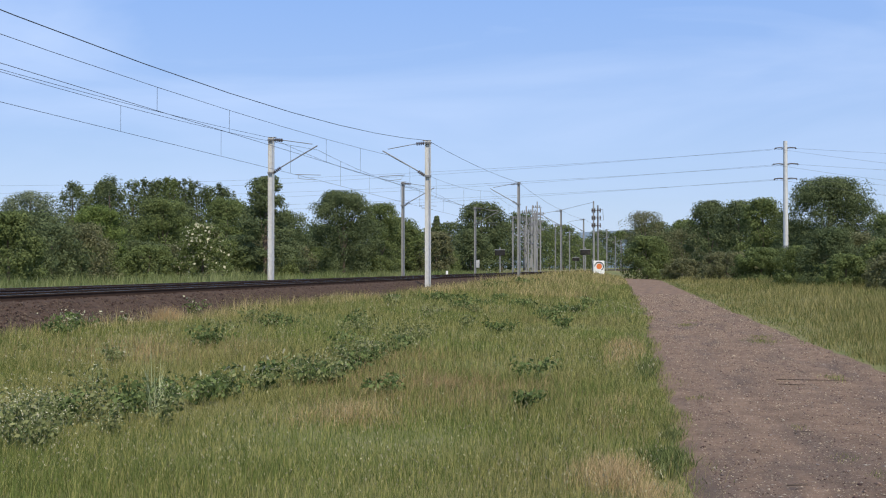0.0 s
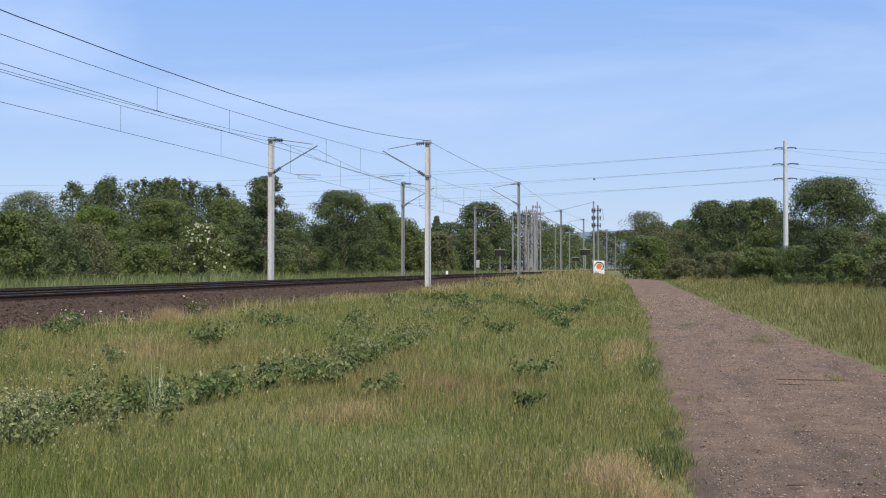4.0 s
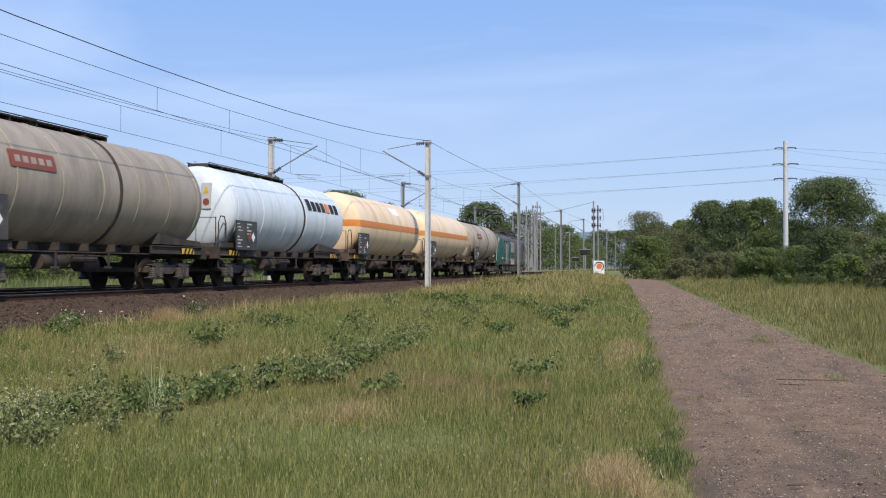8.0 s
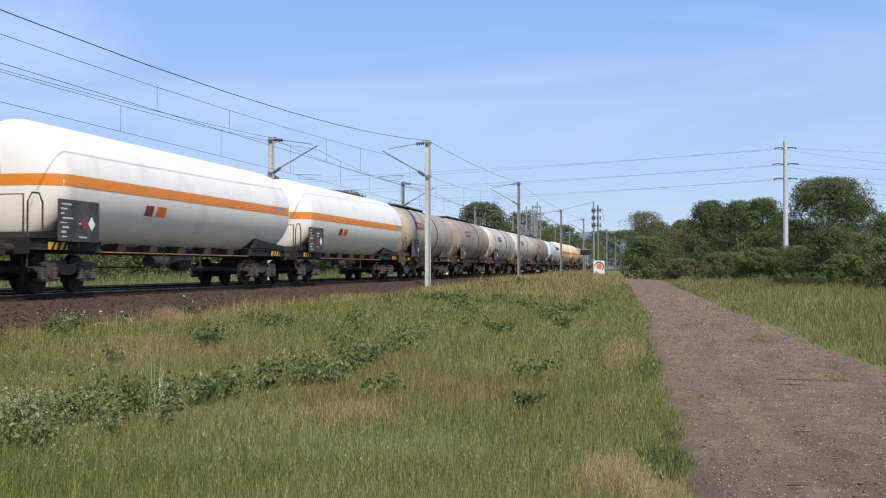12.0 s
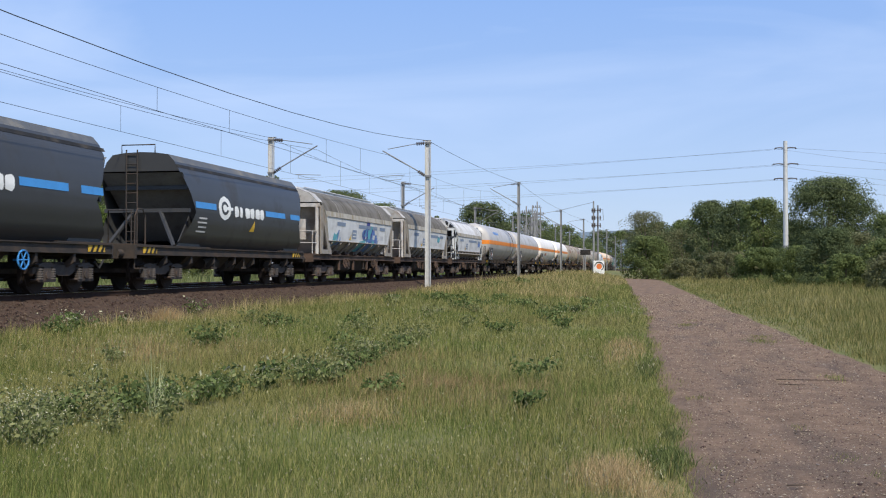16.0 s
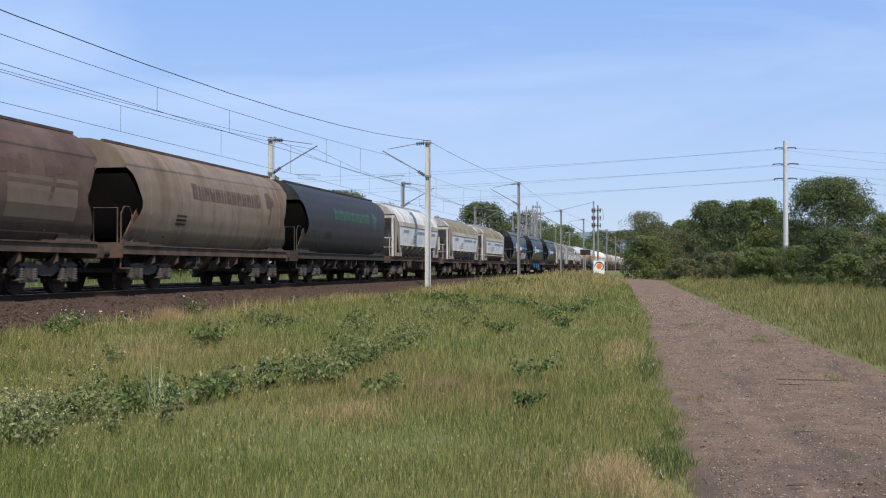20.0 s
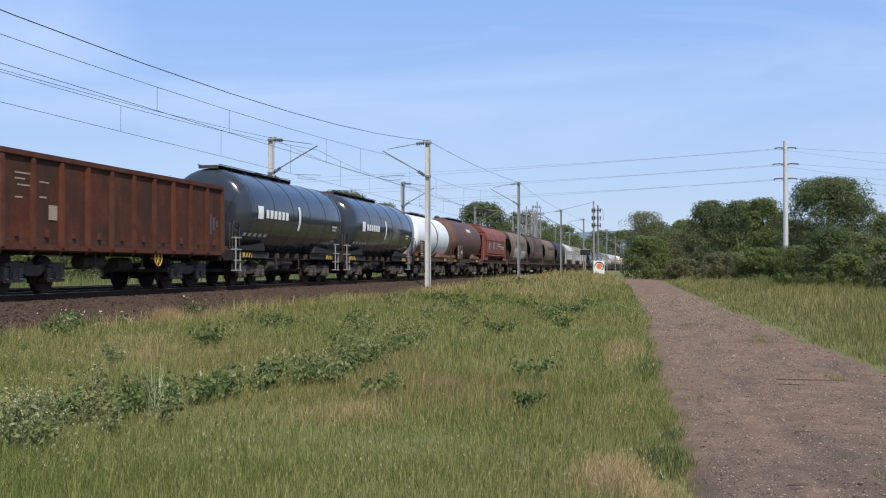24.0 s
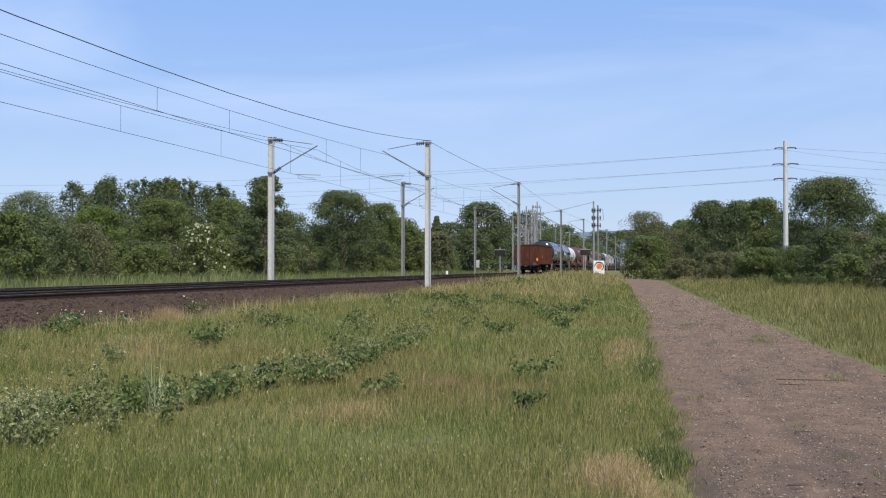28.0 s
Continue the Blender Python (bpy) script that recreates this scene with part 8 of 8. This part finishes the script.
def white_hopper(L, label, roof, end=None, extra=(), tarp=False, rear=0.0):
    marks = [("blue_bar", M_BAND, -4.1, -2.8, 2.60, 2.77), ("blue_bar", M_BAND, -0.6, 2.8, 2.60, 2.77), ("blue_bar", M_BAND, 3.3, 4.4, 2.60, 2.77),
             ("square_plate", M_BAND, -1.6, -0.9, 2.06, 2.48), ("plate_bar", M_OFFWHITE, -1.5, -1.0, 2.14, 2.20, "bar", 0.014), ("plate_bar", M_OFFWHITE, -1.5, -1.0, 2.30, 2.36, "bar", 0.014), ("warning_triangle", M_YELLOW, -2.1, -1.75, 1.98, 2.3, "tri")]
    for i in range(5):
        marks.append(("faded_marking", M_FADED, -3.8 + 1.55 * i + (1.2 if i > 1 else 0), -3.3 + 1.55 * i + (1.2 if i > 1 else 0), 2.1, 2.32))
    return roof_hopper(label, L, M_OFFWHITE, roof, M_LOWGREY, M_BROWNFRAME, end or M_ENDGREY, marks + list(extra), tarp, rear=rear)


# Couplings from the front of the train backwards, as places along the line at the clip's start
GAPS = [-92.6, -112.0, -126.7, -142.9, -159.0, -174.2, -189.4, -204.9, -220.8, -236.4, -251.8, -270.4, -289.4, -308.5, -327.6, -341.8, -356.9,
        -372.3, -388.1, -403.6, -419.3, -433.3, -448.7, -463.1, -478.3, -492.9, -507.7, -522.4, -537.2, -549.8, -561.7, -575.8, -589.2, -603.0]
SPEED = 26.0
TRAIN = []


def grey_sign(y0=-4.2, a0=9, a1=24, mat=None):
    return [("red_sign", mat or M_REDMARK, y0, y0 + 1.9, a0, a1)] + [("sign_block", M_HOOP, y0 + 0.2 + 0.33 * i, y0 + 0.42 + 0.33 * i, 13.5, 19.5) for i in range(5)]


# Stretch in height of each wagon where its loading gauge differs from the usual tank wagon
TALL = {0: 0.95, 32: 1.012, 30: 0.972, 31: 0.972, 27: 0.985, 22: 0.995}
TALL.update({i: 1.047 for i in (2, 3, 10, 11, 12, 13)})
TALL.update({i: 0.967 for i in (14, 15, 16, 20, 21)})
TALL.update({i: 1.0 for i in (17, 18, 19)})
TALL.update({i: 1.01 for i in (23, 24, 25, 26)})


def build_train():
    def L(i):
        return GAPS[i] - GAPS[i + 1]
    seat = [locomotive()]
    bm_ = M_BOARD
    grey = dict(rings=7, ring_mat=M_HOOP, board_mat=bm_, ladder_on=True, fore=0.4)
    seat.append(tank_wagon("soiled grey tank wagon with hoops and red sign", L(1), 1.48, M_GREYTANK, M_FRAME, strap=0.6, walkway=(-5.6, 2.0), marks=grey_sign(), seed=1, **grey))
    seat.append(tank_wagon("cream gas tank wagon with orange band", L(2), 1.50, M_CREAM, M_BROWNFRAME, stripe=(M_ORANGEDULL, -0.10, 0.20), board_mat=bm_, seed=2, rear=0.4, fore=0.5, wedge=M_BROWNFRAME))
    seat.append(tank_wagon("cream gas tank wagon with orange band and white patch", L(3), 1.50, M_CREAM, M_BROWNFRAME, stripe=(M_ORANGEDULL, -0.10, 0.20), board_mat=bm_, seed=3, rear=0.4, fore=0.5, wedge=M_BROWNFRAME, marks=[("white_patch", M_WHITE, 0.4, 2.0, 28, 46)]))
    blue = [("letter_block", M_BLACK if i != 4 else M_ORMARK, 1.5 + 0.62 * i, 1.95 + 0.62 * i, 14, 30 + (3 if i == 0 else 0)) for i in range(7)]
    seat.append(tank_wagon("pale blue-white tank wagon with dark lettering blocks", L(4), 1.46, M_PALEBLUE, M_FRAME, rings=6, ring_mat=M_PALEBLUE, strap=0.9, walkway=(-6.2, 1.4), board_mat=bm_, seed=4, marks=blue, end_sign=True))
    seat.append(tank_wagon("soiled grey tank wagon with hoops and red sign", L(5), 1.50, M_GREYTANK2, M_FRAME, strap=0.9, walkway=(-6.0, 2.2), marks=grey_sign(), seed=5, end_sign=True, **grey))
    seat.append(tank_wagon("rust-streaked white tank wagon with red sign", L(6), 1.50, M_WHITETANK, M_BROWNFRAME, strap=0.6, walkway=(-6.2, 0.8), marks=grey_sign(-4.4), seed=6, wedge=M_RUSTEND, **grey))
    seat.append(tank_wagon("rust-streaked white tank wagon with red sign", L(7), 1.50, M_WHITETANK, M_BROWNFRAME, strap=0.6, walkway=(-6.2, 1.6), marks=grey_sign(-4.2), seed=7, wedge=M_RUSTEND, **grey))
    seat.append(tank_wagon("soiled grey tank wagon with end ladder and red sign", L(8), 1.50, M_GREYTANK2, M_FRAME, strap=1.2, walkway=(-6.4, 1.4), marks=grey_sign(-4.2), seed=8, end_sign=True, **grey))
    seat.append(tank_wagon("dusty grey tank wagon with hoops and red sign", L(9), 1.50, M_GREYTANK, M_BROWNFRAME, strap=0.8, walkway=(-6.0, 1.6), marks=grey_sign(-5.0), seed=9, **grey))
    haz = [("hazard_mark", M_REDMARK, -3.9, -3.4, -24, -13), ("hazard_mark", M_ORMARK, -3.2, -2.6, -24, -13), ("marking", M_STEELGREY, 6.4, 7.4, 2, 6)]
    seat.append(tank_wagon("white gas tank wagon with bright orange band", L(10), 1.52, M_LPG, M_BLACK, stripe=(M_ORANGE, -0.10, 0.17), board_mat=bm_, rear=0.4, seed=10, marks=haz))
    seat.append(tank_wagon("white gas tank wagon with bright orange band", L(11), 1.52, M_LPG, M_BLACK, stripe=(M_ORANGE, -0.10, 0.17), board_mat=bm_, rear=0.4, seed=11, marks=haz))
    seat.append(tank_wagon("grey gas tank wagon with orange band", L(12), 1.52, M_LPGGREY, M_FRAME, stripe=(M_ORANGEDULL, -0.12, 0.20), board_mat=bm_, seed=12, rear=0.4))
    seat.append(tank_wagon("grey gas tank wagon with orange band and blue mark", L(13), 1.52, M_LPGGREY, M_FRAME, stripe=(M_ORANGE, -0.14, 0.17), board_mat=bm_, strap=5.6, rear=0.4, seed=13, marks=[("blue_block", M_BLUEMARK, -5.2 + 0.7 * i, -4.7 + 0.7 * i, 26, 36) for i in range(4)]))
    tags = [("spray_tag", M_GRAFBLUE, 3.3, 4.4, 2.25, 2.6, 5)]
    seat.append(white_hopper(L(14), "white hopper wagon with black patched graffiti end", M_WHITEROOF, M_CAMO, tags, True))
    seat.append(white_hopper(L(15), "white hopper wagon with lichened beige roof", M_DIRTYROOF, None, [("spray_tag", M_GRAFTEAL, 2.6, 3.3, 2.3, 2.7, 6)]))
    seat.append(white_hopper(L(16), "white hopper wagon covered in blue graffiti", M_DIRTYROOF, None, [("spray_tag", M_GRAFBLUE, 0.2, 2.6, 1.95, 2.62, 41, 0.006), ("spray_tag", M_GRAFINK, 0.7, 1.5, 2.2, 3.0, 42, 0.007), ("spray_tag", M_GRAFBLUE, 1.3, 3.0, 1.45, 2.35, 44, 0.008), ("spray_tag", M_GRAFTEAL, -0.5, 0.9, 1.42, 2.0, 43, 0.007)] + scribble(0.0, 2.4, 1.95, 2.75, 12, (M_GRAFINK, M_GRAFTEAL, M_GRAFBLUE), 7) + scribble(0.2, 3.0, 1.42, 2.1, 12, (M_GRAFTEAL, M_GRAFBLUE), 8) + scribble(-4.7, -3.6, 1.45, 2.4, 8, (M_GRAFTEAL, M_GRAFBLUE), 9)))
    seat.append(slate_hopper(L(17), "slate grey grain hopper wagon with blue band"))
    seat.append(slate_hopper(L(18), "slate grey grain hopper with blue handwheels", hand=M_LIGHTBLUE, lad=False))
    seat.append(slate_hopper(L(19), "slate grey grain hopper with rust and pink graffiti", bubbles(-3.0, -0.4, 1.45, 2.2, 4, M_GRAFRUST, M_GRAFBLACK, 3) + bubbles(1.0, 4.6, 1.4, 2.2, 5, M_GRAFPINK, M_GRAFBLACK, 4)))
    seat.append(white_hopper(L(20), "white hopper wagon with mossy yellow roof and long flap", M_MOSSROOF, None, (), True))
    seat.append(white_hopper(L(21), "white hopper wagon with mossy yellow roof", M_MOSSROOF, rear=0.8))
    seat.append(white_hopper(L(22), "white hopper wagon with pale clean roof", M_WHITEROOF))
    seat.append(beige_hopper(L(23), "dark slate grain hopper with green lettering blocks", M_DGREY, M_GREENLET, lad=False))
    seat.append(beige_hopper(L(24), "dusty beige grain hopper with brown lettering blocks", M_BEIGE, M_BROWNLET, lad=False))
    seat.append(beige_hopper(L(25), "brown patched grain hopper with pale squares", M_BEIGEDARK, M_BROWNLET, [("pale_patch", M_BEIGEPALE, -1.2, 1.9, 1.5, 2.35), ("pale_patch", M_BEIGEPALE, 2.4, 5.4, 1.45, 2.75), ("pale_patch", M_BEIGEPALE, -4.4, -2.7, 2.3, 3.2)], lad=False))
    seat.append(beige_hopper(L(26), "beige grain hopper with white bubble graffiti", M_BEIGE, M_BROWNLET, bubbles(-3.5, 0.3, 1.40, 2.62, 5, M_GRAFWHITE, M_GRAFRED, 1) + bubbles(1.2, 4.7, 1.40, 2.40, 6, M_GRAFWHITE, M_GRAFBLACK, 9) + [("warning_sign", M_OLDYELLOW, -5.30, -5.1, 3.2, 3.5)]))
    red = [("white_sign", M_GRAFWHITE, 0.5, 2.3, 2.50, 2.76), ("green_sign", M_GREENLET, 0.7, 2.2, 2.58, 2.68, "bar", 0.014), ("white_sign", M_GRAFWHITE, 2.4, 4.4, 2.30, 2.52), ("green_sign", M_GREENLET, 2.6, 4.2, 2.36, 2.46, "bar", 0.014), ("dark_plate", M_BAND, -1.9, -1.1, 2.25, 2.85), ("warning_triangle", M_YELLOW, 0.0, 0.35, 2.2, 2.45, "tri")] + [("marking", M_SIGNWHITE, -4.4 + 0.2 * (i % 3), -3.5, 2.2 + 0.09 * i, 2.24 + 0.09 * i) for i in range(6)]
    seat.append(roof_hopper("oxide red hopper wagon with curved roof", L(27), M_REDHOP, M_REDHOP, M_REDHOP, M_BROWNFRAME, M_REDHOP, red, True, rnd=1.0))
    seat.append(tank_wagon("dark brown tank wagon with rusty end", L(28), 1.46, M_BROWNTANK, M_BROWNFRAME, walkway=(-3.5, 2.5), seed=28, board_mat=M_BROWNFRAME, wedge=M_RUSTEND, marks=[("faded_sign", M_SIGNWHITE, -0.6, 1.0, 24, 34)]))
    seat.append(tank_wagon("clean white tank wagon on brown frame", L(29), 1.36, M_CLEANWHITE, M_BROWNFRAME, walkway=(-3.0, 1.8), seed=29, board_mat=M_BROWNFRAME, strap=0.8, wedge=M_RUSTEND))

    def slate_tank(i):
        mk = [("emblem", M_WHITE, -4.9, -4.35, -9, 8)] + [("letter_block", M_WHITE, -4.1 + 0.42 * k, -3.8 + 0.42 * k, -7, 4) for k in range(6)] + [("level_bar", M_WHITE, -0.45, -0.22, -20, 15)] + [("marking", M_SIGNWHITE, -5.8 + 0.5 * k, -5.5 + 0.5 * k, -34, -29) for k in range(5)] + [("marking", M_SIGNWHITE, 4.0, 4.7, -10, -7), ("marking", M_SIGNWHITE, 4.1, 4.6, -15, -12)]
        return tank_wagon("glossy slate tank wagon with white lettering blocks", L(i), 1.58, M_DARKTANK, M_BLACK, rings=6, ring_mat=M_DARKTANK, walkway=(-5.6, 2.0), seed=i, marks=mk, cz=2.70, steps=M_STEELGREY)
    seat.append(slate_tank(30))
    seat.append(slate_tank(31))
    seat.append(open_wagon("rusty oxide-red open wagon with orange tail signals", L(32), M_OXIDE, M_OXIDERIB, M_FRAME))
    for i, w in enumerate(seat):
        w.scale.z = TALL.get(i, 1.028)
        TRAIN.append((w, (GAPS[i] + GAPS[i + 1]) / 2))


build_train()


def flying(name, label, category, span, length, mat):
    b = thing(name, label, category)
    bm = bmesh.new()
    lathe(bm, [(-length / 2, 0.0), (-length * 0.35, length * 0.06), (-0.05 * length, length * 0.11), (length * 0.25, length * 0.09), (length * 0.42, length * 0.07), (length / 2, 0.0)], 0, 0, 10)
    part("body", bm, mat, b)
    wings = []
    for s in (-1, 1):
        bm = bmesh.new()
        prism(bm, [(0, -0.002), (s * span * 0.25, 0.004), (s * span * 0.5, 0.0), (s * span * 0.25, 0.010)], -length * 0.12, length * 0.16)
        wings.append((part("wing", bm, mat, b), s))
    part("tail", prism(bmesh.new(), [(-length * 0.08, 0.0), (length * 0.08, 0.0), (length * 0.05, 0.006), (-length * 0.05, 0.006)], -length * 0.62, -length * 0.40), mat, b)
    return b, wings


BIRD, BIRD_WINGS = flying("bird", "small dark bird in flight over the trees", "bird", 0.58, 0.27, paint("dark_feathers", (0.05, 0.05, 0.055), 0.7, vary=0.2))
FLY, FLY_WINGS = flying("insect", "small pale brown flying insect", "insect", 0.045, 0.026, paint("insect_shell", (0.16, 0.12, 0.06), 0.5, vary=0.2))


def motions():
    """The train at an even speed along the line, a little faster at the end; a bird and an insect crossing the air."""
    for w, y in TRAIN:
        walk(w, [(t, pose(TRACK_X, y + SPEED * t + gain, RAIL_Z)) for t, gain in [(2.0 * k, 0.0) for k in range(12)] + [(24.0, 0.2), (26.0, 1.1), (28.0, 2.1)]])
    walk(BIRD, [(0.0, pose(36, 92, 4.2, 0, 0, 80)), (2.9, pose(5.6, 87.9, 7.2, 0, 0, 80)), (3.5, pose(-0.5, 86.6, 7.84, 0, 0, 85)), (5.5, pose(-21, 84, 10.0, 0, 0, 85)), (9.0, pose(-70, 150, 16, 0, 0, 60)), (28.0, pose(-300, 400, 30, 0, 0, 40))])
    for wing, s in BIRD_WINGS:
        walk(wing, [(0.1 * i, pose(0, 0, 0, 0, s * (35 if i % 2 else -25), 0)) for i in range(0, 91)] + [(28.0, pose(0, 0, 0, 0, 0, 0))])
    walk(FLY, [(0.0, pose(6.0, 2.0, 1.2, 0, 0, 60)), (24.6, pose(3.2, 1.6, 1.6, 0, 0, 60)), (24.9, pose(0.60, 1.84, 1.86, 0, 0, 70)), (25.0, pose(0.004, 2.04, 1.89, 0, 0, 70)), (25.1, pose(-0.66, 2.93, 1.95, 0, 0, 50)), (25.2, pose(-1.88, 4.72, 2.13, 0, 0, 40)), (25.6, pose(-9.0, 14.0, 2.4, 0, 0, 40)), (28.0, pose(-30.0, 30.0, 2.6, 0, 0, 40))])
    for wing, s in FLY_WINGS:
        walk(wing, [(24.6 + 0.1 * i, pose(0, 0, 0, 0, s * (40 if i % 2 else -30), 0)) for i in range(0, 10)] + [(28.0, pose(0, 0, 0, 0, 0, 0))])


motions()
